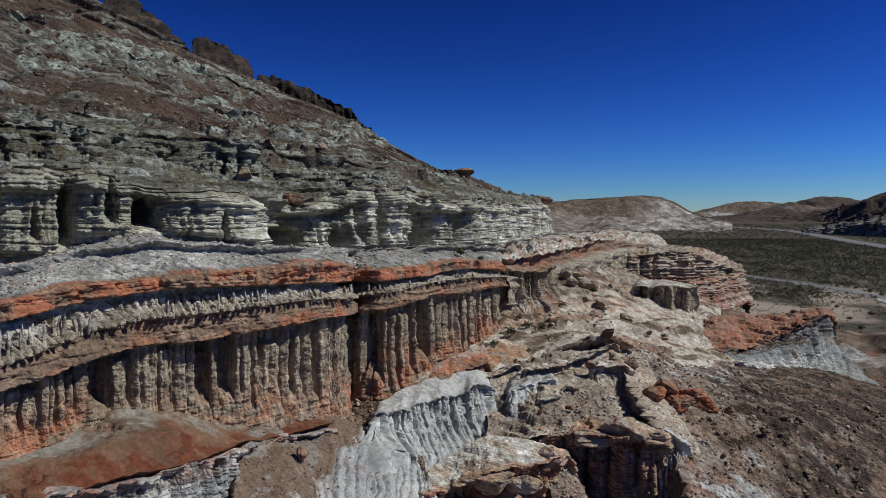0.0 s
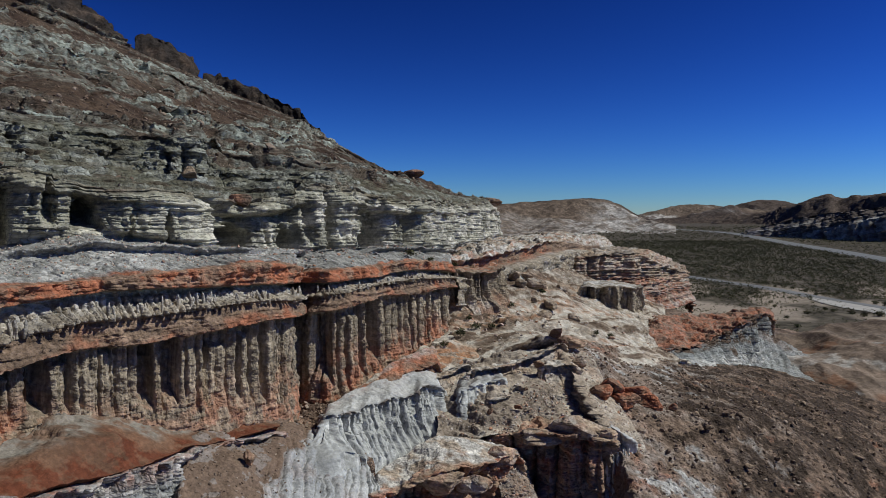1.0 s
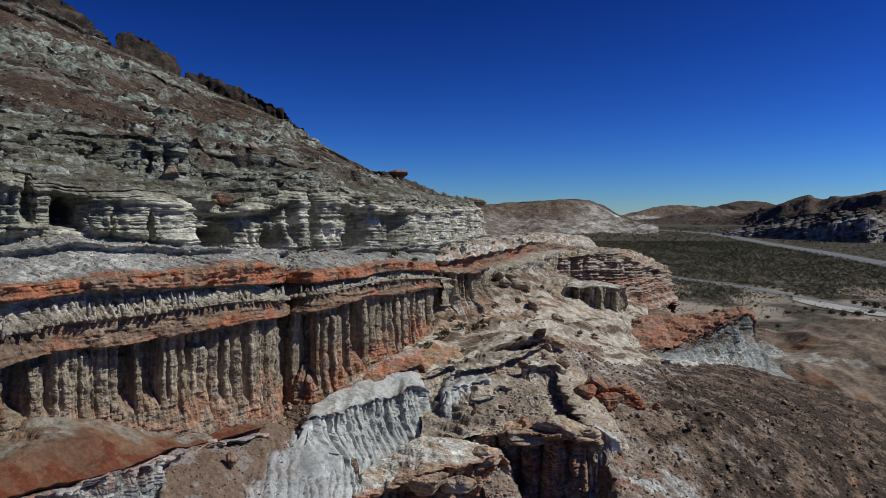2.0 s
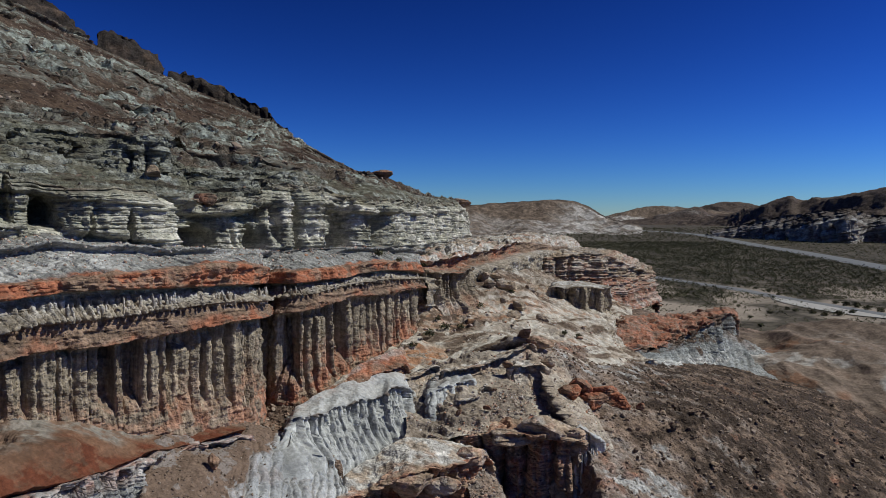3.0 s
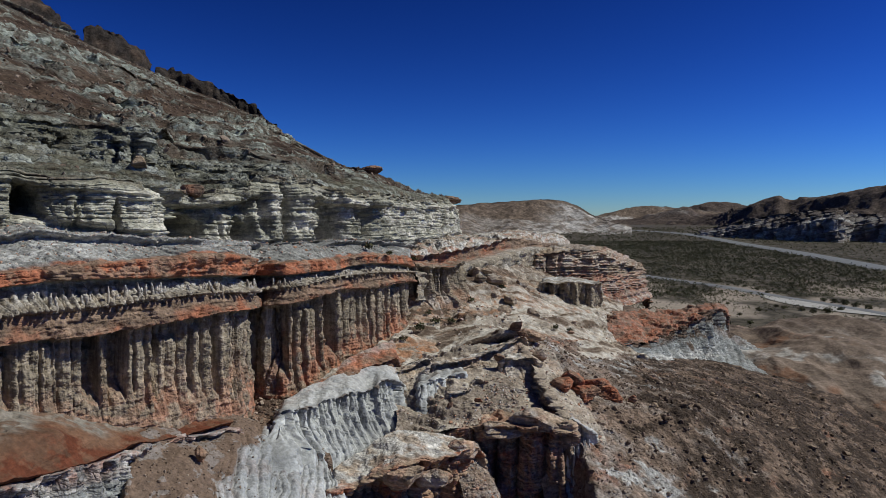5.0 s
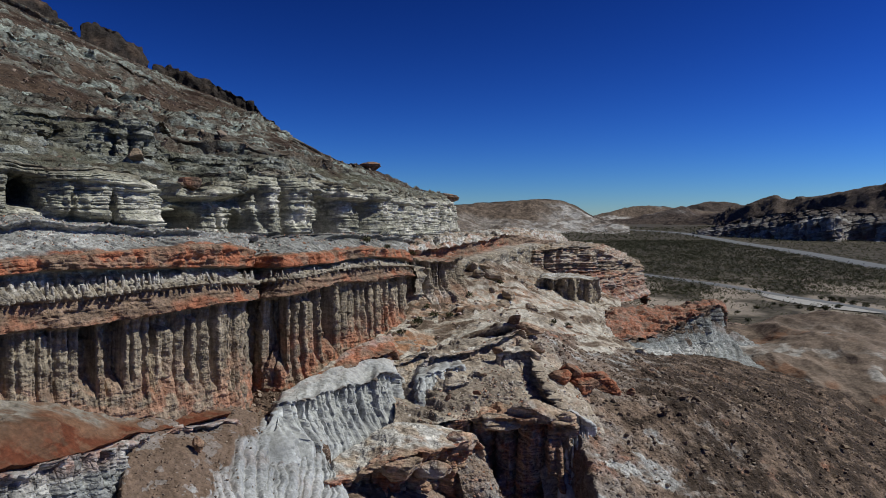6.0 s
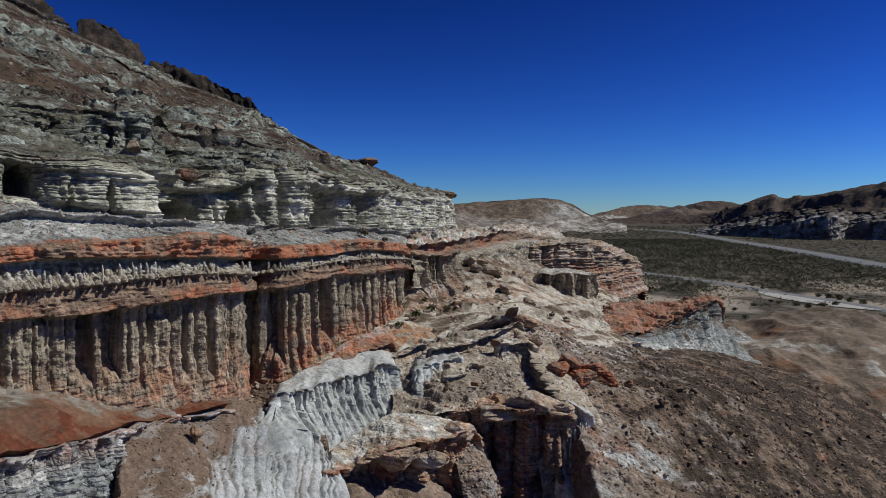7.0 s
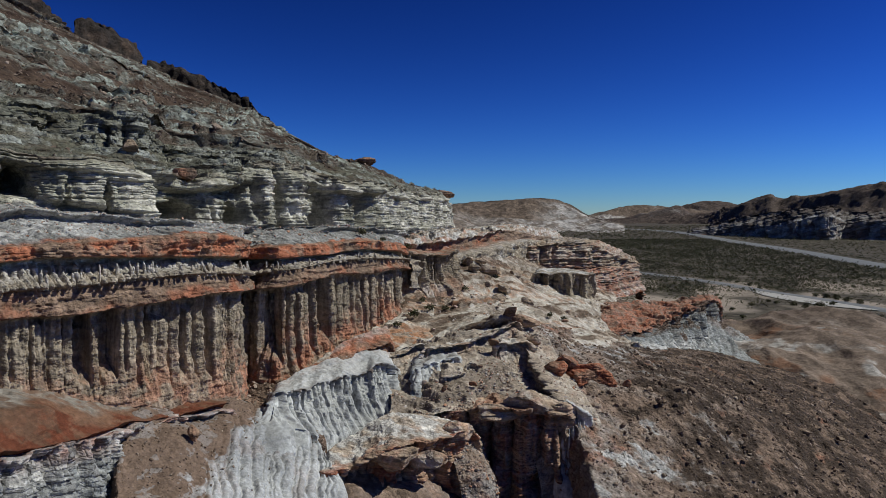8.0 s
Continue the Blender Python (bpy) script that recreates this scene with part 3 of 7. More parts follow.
Q_C = [(68.5, 182.5, 10.6), (76.9, 182.5, 10.6), (85.6, 180, 12.2), (92.6, 175, 12.1), (104.8, 175, 12.1), (123.9, 175, 6.6)]
Q_D = [(63.9, 170, 6.4), (70.7, 167.5, 7), (77.4, 162.5, 6.3), (81, 152.5, 3.4), (85.7, 142.5, 2.2), (97.8, 137.5, -3.2)]
E_LIP = [(23.3, 172.5, 30.2), (26.6, 172.5, 30.6), (30.2, 173.8, 30.9), (33.8, 175, 30.5), (36.8, 176.2, 30.2), (39, 182.5, 29.4)]
E_FOOT = [(23.2, 171.2, 24), (26.5, 171.2, 23.7), (30, 172.5, 23.8), (33.6, 173.8, 23.4), (36.6, 175, 22.9), (38.8, 181.2, 22.1)]
E_BACK = [(25.4, 187.5, 30.3), (29, 187.5, 30.8), (32.8, 188.8, 30.7), (36.6, 190, 30.3), (40, 191.2, 29.6), (42.2, 197.5, 28.7)]
O_FOOT = [(22.5, 200, 23.5), (30.1, 200, 24.3), (38.8, 205, 25), (46.2, 210, 24.8), (52.8, 217.5, 24.4), (60.5, 227.5, 23.9), (65.8, 242.5, 23)]
O_TOP = [(23.8, 212.5, 34), (32, 212.5, 36.3), (41, 217.5, 36.6), (48.8, 222.5, 34.7), (55.8, 230, 32), (63.8, 240, 29.5), (69.1, 255, 28.1)]
O_BACK = [(27.4, 245, 34.8), (36.8, 245, 36.7), (47.2, 250, 36.9), (55.9, 255, 36), (63.6, 262.5, 33.2), (72.4, 272.5, 29.8), (77.9, 287.5, 28)]
A_BACK = [(-56.5, 66, 42.1), (-53.1, 69, 42.9), (-49.6, 73.2, 44.2), (-44.5, 77, 45.4), (-39.5, 80.6, 44.5), (-34.7, 90.2, 43), (-31.4, 101.7, 41.7), (-28.2, 105.8, 41.2), (-27.6, 106.7, 41.2)]
B_BACK = [(-28.6, 105.3, 41.2), (-24.2, 110.9, 41.3), (-20.7, 115.2, 41.4), (-16.9, 120, 41.6), (-12.5, 129.1, 41.2), (-8.4, 160.6, 39.6), (-7.3, 170.8, 39.5)]
C_BACK = [(-8.6, 155, 39.7), (-3.7, 200, 39.7), (5.4, 270, 39.5), (20.6, 312.5, 39), (31.3, 337.5, 40), (50.6, 375, 38.1), (65, 375, 33.5)]
GU_BACK = [(-23.6, 82.5, 23.4), (-23.7, 90.5, 22.7), (-21.4, 91, 23.3), (-18.8, 92, 23.3), (-16.1, 93, 23.6)]
GU_MID = [(-23.3, 79.5, 23.3), (-22.1, 83, 22.7), (-19.8, 84, 22.4), (-17.7, 83.5, 22.3), (-14.5, 83.5, 21.3)]
GU_FRONT = [(-23.1, 76.5, 23.3), (-20.8, 78, 22), (-18.6, 79, 21.1), (-16.3, 79.5, 20.3), (-12, 79.5, 19.4)]
F2_FOOT = [(-3.2, 90.5, 20.6), (-1.3, 91, 20.4), (0.8, 92.5, 21), (2.5, 94.5, 21.8)]
F2_LIP = [(-3.1, 94.5, 24), (-1.2, 96, 24.7), (1.1, 97.5, 25), (2.9, 98, 24.6)]
F2_BACK = [(-3.3, 100.5, 24.2), (-1.3, 102, 25), (1.1, 103, 25.4), (3, 103.5, 25)]
J_FOOT = [(-1.7, 98.9, 24), (0.1, 99.6, 24.6), (2.4, 100.6, 25), (5.2, 101.9, 25.5), (7.6, 103.1, 26.2), (10.4, 104.9, 27.1), (11.8, 105.9, 27.3)]
J_LIP = [(-1.7, 99, 25.1), (0.1, 99.8, 25.7), (2.4, 100.8, 26.2), (5.2, 102, 26.7), (7.6, 103.2, 27.4), (10.4, 105, 28.3), (11.8, 106, 28.5)]
J_BACK = [(-1.7, 102, 25), (0.1, 102.8, 25.7), (2.5, 103.8, 26.1), (5.3, 105, 26.7), (7.9, 106.2, 27.5), (10.7, 108, 28.3), (12.1, 109, 28.6)]
J2_FOOT = [(8.4, 100.4, 24.7), (9.8, 100.9, 25), (11.4, 101.4, 25), (12.8, 101.4, 24.5)]
J2_LIP = [(8.5, 100.5, 26), (9.8, 101, 26.3), (11.4, 101.5, 26.3), (12.8, 101.5, 25.8)]
J2_BACK = [(8.7, 103.5, 26), (10.1, 104, 26.4), (11.8, 104.5, 26.4), (13.2, 104.5, 25.9)]
J3_FOOT = [(1.2, 93.4, 22.4), (2.5, 94.6, 22.8), (3.8, 95.6, 23.1), (4.9, 96.6, 23.3)]
J3_LIP = [(1.2, 93.5, 23.1), (2.5, 94.8, 23.4), (3.8, 95.8, 23.7), (4.9, 96.8, 23.9)]
J3_BACK = [(1.2, 96, 22.9), (2.6, 97.2, 23.3), (3.9, 98.2, 23.6), (5.1, 99.2, 23.8)]
J4_FOOT = [(-7.1, 97.1, 24), (-5.5, 98.6, 24.6), (-3.5, 99.9, 24.9), (-1.9, 100.9, 25)]
J4_LIP = [(-7.1, 97.2, 24.7), (-5.5, 98.8, 25.3), (-3.6, 100, 25.7), (-1.9, 101, 25.8)]
J4_BACK = [(-7.2, 99.8, 24.6), (-5.6, 101.2, 25.3), (-3.6, 102.5, 25.7), (-1.9, 103.5, 25.8)]
W_TOP = [(62, 182.5, 17.4), (68.5, 187.5, 18.4), (73.3, 190, 17.1), (78.5, 190, 14.5), (82.9, 190, 11.8)]
W_MID = [(60.4, 178.8, 13.4), (67.3, 181.2, 12.6), (72.7, 182.5, 11.8), (77.6, 182.5, 10.9), (82, 181.2, 9.7)]
W_LOW = [(57.6, 171.2, 11.5), (64.5, 172.5, 10.3), (69.4, 172.5, 9.7), (74.7, 172.5, 8.9), (80.8, 172.5, 7.6)]
# ---- formations ----
def noise2(x, size, octaves=3, seed=0.0):
    """Noise along one line."""
    q = np.stack([x, 0 * x, 0 * x], -1)
    return fbm(q, size, octaves, seed=seed)


def row_at(sheet, v):
    return int(np.argmin(np.abs(sheet.v - v)))


def fluted_wall(rails, step, seed, wide=1.05, deep=2.6):
    """Foot, lip of the flutes, ledge, niche, red cap, bench: a stacked cliff as one surface."""
    w = Sheet(rails, step, fine=0.75)
    v, s, p = w.band, w.s, w.base
    n = w.normals(True)
    if (n[..., 1].mean()) > 0:
        n = -n
    z = p[..., 2]
    wob = 0.45 * fbm(p, 5.0, 3, seed=seed) * 1.0
    sw = s + 0.3 * fbm(p * np.array([1, 1, 0.06]), 3.0, 3, seed=seed + 1)
    edge, who = columns(sw, wide, seed)
    edge2, _ = columns(sw + 40, wide * 0.36, seed + 5)
    f = v                                                     # 0..1 on the flutes
    on_f = smooth(1.02, 0.94, v)
    top_i = 0.78 + 0.5 * h1(who, seed + 9)                     # some columns stop short
    open_ = smooth(0.1, 0.42, f + 0.3 * noise2(s, 6, 3, seed))  # grooves die out toward the foot
    gap = 0.12 + 1.6 * h1(who, seed + 2) ** 2
    plain = 0.3 + 0.7 * smooth(-0.35, 0.2, noise2(s, 9, 2, seed + 3))
    round_ = np.clip(edge * 1.5, 0, 1)
    groove = (1 - np.sqrt(1 - (1 - round_) ** 2)) * (0.3 + 0.9 * gap) * plain
    d = -deep * groove * open_ * on_f
    big, whob = columns(sw + 5, wide * 4.3, seed + 15)
    d -= on_f * 1.1 * (1 - np.sqrt(np.clip(big * 2.2, 0, 1))) * smooth(0.0, 0.4, f)
    d += on_f * open_ * 0.7 * (h1(who, seed + 4) - 0.5) + on_f * 0.8 * (h1(whob, seed + 6) - 0.5)
    w.who = who
    d -= on_f * open_ * 2.6 * (h1(who, seed + 31) < 0.3) * smooth(0.0, 0.1, edge) * smooth(0.15, 0.5, f)
    d -= on_f * 0.36 * (1 - np.sqrt(np.clip(edge2 * 1.5, 0, 1))) * smooth(0.0, 0.3, f)
    d -= on_f * 0.9 * smooth(0, 0.06, f - top_i)
    d += on_f * 0.5 * (1 - f) ** 2                             # spreads at the foot
    b1, i1 = beds(z + 0.3 * fbm(p, 6, 2, seed=seed), 0.55, seed)
    d += on_f * 0.16 * (b1 - 0.4) * (1 - 0.6 * open_)
    bk, jt = blocks(sw, i1, 1.6, seed)
    d += on_f * (1 - open_ * 0.7) * (0.22 * (bk - 0.5) - 0.1 * (1 - jt))
    # overhanging orange ledge
    on_l = smooth(0.97, 1.04, v) * smooth(2.05, 1.9, v)
    lf = np.clip(v - 1, 0, 1)
    d += on_l * (1.1 * (1 - lf * 0.8) + 0.5 * fbm(p, 4, 4, seed=seed + 3) + 0.35 * (b1 - 0.4) + 0.3 * (bk - 0.5) - 0.12 * (1 - jt))
    d -= on_l * 0.35 * (1 - np.sqrt(np.clip(edge2 * 1.6, 0, 1))) * smooth(0.55, 0.9, lf)
    # niches with small pinnacles
    on_n = smooth(1.92, 2.05, v) * smooth(3.03, 2.9, v)
    nf = np.clip(v - 2, 0, 1)
    e3, who3 = columns(sw * 1.0 + 17, wide * 0.62, seed + 7)
    pin = smooth(0.2, 0.5, e3) * (nf < 0.55 + 0.5 * h1(who3, seed + 8))
    d += on_n * (-1.9 * smooth(0.1, 0.5, nf) + 1.3 * pin * smooth(1.0, 0.5, nf) + 0.4 * fbm(p, 1.4, 4, seed=seed) + 0.4 * (beds(z, 0.4, seed)[0] - 0.4))
    # red cap
    on_r = smooth(2.95, 3.06, v) * smooth(4.1, 3.9, v)
    d += on_r * (0.55 + 0.8 * fbm(p, 5, 4, seed=seed + 6) + 0.2 * (b1 - 0.4) + 0.35 * (bk - 0.5) - 0.12 * (1 - jt))
    d += 0.24 * fbm(p, 1.3, 5, 0.62, seed=seed + 4) + 0.12 * ridged(p, 1.6, 3, seed) + wob * 0.4
    bench = smooth(4.0, 4.15, v)
    d *= 1 - 0.95 * bench
    w.out(d, n=n)
    w.p[..., 2] += bench * (0.25 * fbm(p, 5, 4, seed=seed) + 0.3 * (beds(p[..., 0] * 0.6 + p[..., 1] + 2 * fbm(p, 8, 2), 1.3, seed)[0] - 0.5))
    w.p[..., 2] += 0.06 * fbm(p, 0.8, 3, seed=seed) * (1 - on_f)
    shelf = 5.3 + 0.12 * noise2(s, 9, 4, seed + 2)            # a thin hard bed crops out along the bench
    show = smooth(-0.5, -0.3, noise2(s, 14, 2, seed + 8))
    w.p[..., 2] += 0.75 * show * smooth(-0.02, 0.01, v - shelf) * smooth(0.5, 0.2, v - shelf)
    w.p += n * (1.3 * show * smooth(-0.012, 0.004, v - shelf) * smooth(0.09, 0.03, v - shelf) + 0.25 * bench * fbm(p, 1.5, 4, 0.6, seed=seed))[..., None]
    # tones of the beds
    k = fbm(p, 7, 4, seed=seed + 2)
    low = smooth(0.72, 0.12, f + 0.3 * k)
    red = on_f * low * smooth(-0.5, 0.4, noise2(s, 25, 3, seed) + 0.3) * 0.65
    red = np.maximum(red, on_l * smooth(-0.2, 0.4, 0.8 * k + 0.35 - lf * 1.1) * (0.5 + 0.4 * smooth(10, 40, s)))
    red = np.maximum(red, on_r * smooth(-0.6, 0.1, k + 0.2))
    red = np.maximum(red, bench * smooth(4.28, 4.08, v + 0.12 * k) * 0.8)
    w.attr["red"] = np.clip(red, 0, 1)
    w.attr["pale"] = np.clip(np.maximum(on_n * (0.15 + 0.4 * smooth(0.1, 0.6, nf)), bench * smooth(4.1, 4.4, v + 0.15 * k) * (0.15 + 0.5 * smooth(-0.2, 0.4, fbm(p * np.array([1, 1, 3]), 9, 3, seed=5)))), 0, 1)
    w.attr["brown"] = np.clip(0.25 * on_l, 0, 1)
    return w


def stacked(rails, step, seed, side):
    w = fluted_wall(rails, step, seed)
    a, c, d2, e2 = (row_at(w, q) for q in (1.0, 2.0, 3.0, 4.12))
    who = w.who[row_at(w, 0.7)]
    cut = np.flatnonzero(np.diff(who)) + 1
    joints = np.cumsum(rng.integers(30, 90, 60))
    tagged(w.emit_parts("fluted_cliff", "column", m_flute, cut, 0, a + 1), "grey-brown fluted siltstone cliff, rusty at the foot, " + side, "cliff", "fluted cliffs")
    tagged(w.emit_parts("sandstone_ledge", "ledge_block", m_red, joints, a, c + 1), "overhanging orange sandstone ledge above the fluted cliff " + side, "rock ledge", "sandstone ledges")
    band = tagged(w.emit_parts("pinnacle_band", "pinnacle_wall", m_flute, joints + 11, c, d2 + 1), "pale band of small eroded pinnacles and niches " + side, "cliff", "pinnacle bands")
    pinnacles(w, band, 110 if seed == 1 else 60, seed + 40)
    tagged(w.emit_parts("red_caprock", "caprock_block", m_red, joints + 5, d2, e2 + 1), "rust-red caprock ledge over the pinnacle band " + side, "rock ledge", "red caprocks")
    tagged(w.emit_parts("pale_bench", "bench_slab", m_bench, joints * 2 + 3, e2), "pale gravelly bench behind the red caprock " + side, "rock bench", "pale benches")
    return w


def spire(seed):
    """A small weathered pinnacle one metre high: a lumpy tapered column with a knob on top."""
    r = np.random.default_rng(seed)
    a, h = np.meshgrid(np.linspace(0, 2 * np.pi, 11)[:-1], np.linspace(0, 1, 13))
    rad = 0.34 * (1 - h) ** 0.7 + 0.07 + 0.09 * np.exp(-((h - 0.55 - 0.3 * r.random()) / 0.12) ** 2)
    rad = rad * smooth(1.02, 0.9, h) + 0.005
    p = np.stack([rad * np.cos(a) * (0.8 + 0.4 * r.random()), rad * np.sin(a), h], -1)
    p = p * (1 + 0.35 * fbm(p + seed * 3.1, 0.45, 3)[..., None] * np.array([1, 1, 0]))
    p[..., :2] += (0.12 * np.sin(h * 4 + seed))[..., None]
    i = np.arange(p.shape[0] - 1)[:, None] * 10 + np.arange(10)[None]
    j = np.arange(p.shape[0] - 1)[:, None] * 10 + (np.arange(10)[None] + 1) % 10
    q = np.stack([i, j, j + 10, i + 10], -1).reshape(-1, 4)
    z = np.zeros(p.size // 3)
    return mesh_of("pinnacle", p.reshape(-1, 3), q, m_flute, True, {"red": z, "pale": 0.1 + 0.5 * p[..., 2].ravel(), "brown": z})


SPIRES = [spire(60 + k) for k in range(9)]


def pinnacles(w, parent, count, seed):
    """Spires standing along the top of the orange ledge, before the niches."""
    r = np.random.default_rng(seed)
    lo, hi = row_at(w, 2.12), row_at(w, 2.95)
    ncol = w.p.shape[1]
    for k in range(count):
        c = int(r.random() * (ncol - 2))
        if noise2(np.array([w.s[0, c]]), 6.0, 2, seed)[0] < -0.1 - 0.2 * r.random():
            continue
        foot, top = w.base[lo, c], w.base[hi, c]
        ob = new("pinnacle", SPIRES[k % 9])
        ob.parent = parent
        tall = (top[2] - foot[2]) * (0.45 + 0.55 * r.random() ** 1.5) + 0.4
        ob.location = (foot[0] + 0.5 * r.random() + 0.15, foot[1] - 0.5 * r.random() - 0.1, foot[2] - 0.45)
        ob.scale = (0.35 + 0.35 * r.random(), 0.35 + 0.35 * r.random(), tall)
        ob.rotation_euler = (0.08 * r.normal(), 0.08 * r.normal(), 6.3 * r.random())


wall_a = stacked([A_FOOT, A_LIP, A_LEDGE, A_NICHE, A_RED, A_BENCH, A_BACK], 0.17, 1, "beside the mound")
wall_b = stacked([B_FOOT, B_LIP, B_LEDGE, B_NICHE, B_RED, B_BENCH, B_BACK], 0.15, 2, "above the apron")


def closed(rails, deep=6.0, out=1.0, both=True):
    """The rails with both ends turned down into the ground."""
    done = []
    for r in rails:
        r = [tuple(q) for q in r]
        ends = []
        for a, c in ((r[0], r[1]), (r[-1], r[-2])):
            run = math.hypot(a[0] - c[0], a[1] - c[1]) + 1e-6
            ends.append((a[0] + (a[0] - c[0]) / run * out, a[1] + (a[1] - c[1]) / run * out, a[2] - deep))
        done.append(([ends[0]] if both else []) + r + [ends[1]])
    return done


def far_wall():
    w = Sheet(closed([C_FOOT, C_LIP, C_RED, C_BENCH, C_BACK, [(x + 25, y + 40, z - 40) for x, y, z in C_BACK]], 30, 12, False), 0.24, fine=0.7, thin=(-1,))
    v, s, p = w.band, w.s, w.base
    n = w.normals(True)
    n = -n if n[..., 1].mean() > 0 else n
    edge, who = columns(s + 0.5 * fbm(p * np.array([1, 1, 0.2]), 4, 3), 1.7, 11)
    on_f = smooth(1.02, 0.92, v)
    b1, _ = beds(p[..., 2] + 0.3 * fbm(p, 8, 2), 0.8, 3)
    bk, jt = blocks(s, beds(p[..., 2], 0.9, 2)[1], 2.5, 4)
    d = 0.7 * (bk - 0.5) - 0.2 * (1 - jt) - on_f * (2.4 + 1.2 * (1 - np.sqrt(np.clip(edge * 1.4, 0, 1)))) + on_f * 0.6 * fbm(p, 3, 4, seed=3) + 0.5 * (b1 - 0.4)
    on_r = smooth(0.98, 1.1, v) * smooth(2.2, 1.9, v)
    d += on_r * (2.0 + 1.0 * fbm(p, 7, 4, seed=5)) * smooth(90, 70, s)
    d *= 1 - 0.9 * smooth(2.0, 2.2, v)
    w.out(d, n=n)
    tl, tb, tr = terrace(w.p[..., 2] + 0.1 * p[..., 0] + 0.02 * p[..., 1], p, 1.2, 3, 0.13)
    w.p[..., 2] += smooth(2.0, 2.3, v) * smooth(4.2, 3.9, v) * (0.8 * fbm(p, 8, 5, 0.6, seed=6) + 1.6 * tl + 0.35 * ridged(p, 14, 3))
    k = fbm(p, 9, 4, seed=4)
    w.attr["red"] = np.clip(on_r * smooth(-0.6, 0.2, k) * 0.9 * smooth(90, 70, s), 0, 1)
    top_ = smooth(2.0, 2.2, v)
    w.attr["red"] = np.clip(w.attr["red"] + top_ * 0.6 * (h1(tb, 4) > 0.65), 0, 1)
    w.attr["pale"] = np.clip((0.25 + 0.4 * k) * (1 - top_) * (1 - on_r) + top_ * (0.5 + 0.5 * tr), 0, 0.95)
    w.attr["brown"] = np.clip(on_r * 0.25 + top_ * 0.35 * (1 - tr) * smooth(-0.3, 0.4, k), 0, 1)
    a, c = row_at(w, 1.0), row_at(w, 2.12)
    cuts = np.cumsum(rng.integers(30, 80, 60))
    tagged(w.emit_parts("ledge_cliff", "column", m_flute, np.flatnonzero(np.diff(who[row_at(w, 0.7)])) + 1, 0, a + 1), "low grey fluted cliff under a red overhanging ledge", "cliff", "fluted cliffs")
    tagged(w.emit_parts("sandstone_ledge", "ledge_block", m_red, cuts, a, c + 1), "thin rust-red overhanging ledge running on from the fluted cliff", "rock ledge", "sandstone ledges")
    tagged(w.emit_parts("stepped_ridge", "ledge_tier", m_tan, cuts + 7, c), "pale stepped ridge of thin beds above the ledge", "rock slope")


far_wall()


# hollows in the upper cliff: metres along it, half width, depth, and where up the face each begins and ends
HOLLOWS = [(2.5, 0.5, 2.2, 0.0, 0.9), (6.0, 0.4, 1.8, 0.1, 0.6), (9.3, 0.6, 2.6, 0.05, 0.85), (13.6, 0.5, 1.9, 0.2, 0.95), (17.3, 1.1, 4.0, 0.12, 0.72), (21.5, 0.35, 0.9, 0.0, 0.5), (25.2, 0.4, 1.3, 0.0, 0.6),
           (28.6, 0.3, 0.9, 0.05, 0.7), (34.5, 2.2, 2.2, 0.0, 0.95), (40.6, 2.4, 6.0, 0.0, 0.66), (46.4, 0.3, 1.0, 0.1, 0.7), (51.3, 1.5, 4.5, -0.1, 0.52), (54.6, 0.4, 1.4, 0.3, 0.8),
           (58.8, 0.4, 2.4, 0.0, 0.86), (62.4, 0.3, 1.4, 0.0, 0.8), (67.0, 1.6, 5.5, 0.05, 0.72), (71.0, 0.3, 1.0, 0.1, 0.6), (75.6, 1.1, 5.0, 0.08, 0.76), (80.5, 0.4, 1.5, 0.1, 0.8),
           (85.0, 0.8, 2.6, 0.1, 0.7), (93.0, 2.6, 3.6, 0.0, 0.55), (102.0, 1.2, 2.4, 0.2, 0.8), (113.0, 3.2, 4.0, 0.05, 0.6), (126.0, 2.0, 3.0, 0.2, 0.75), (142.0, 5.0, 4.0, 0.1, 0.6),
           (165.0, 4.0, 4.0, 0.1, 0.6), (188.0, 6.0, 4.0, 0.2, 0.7)]


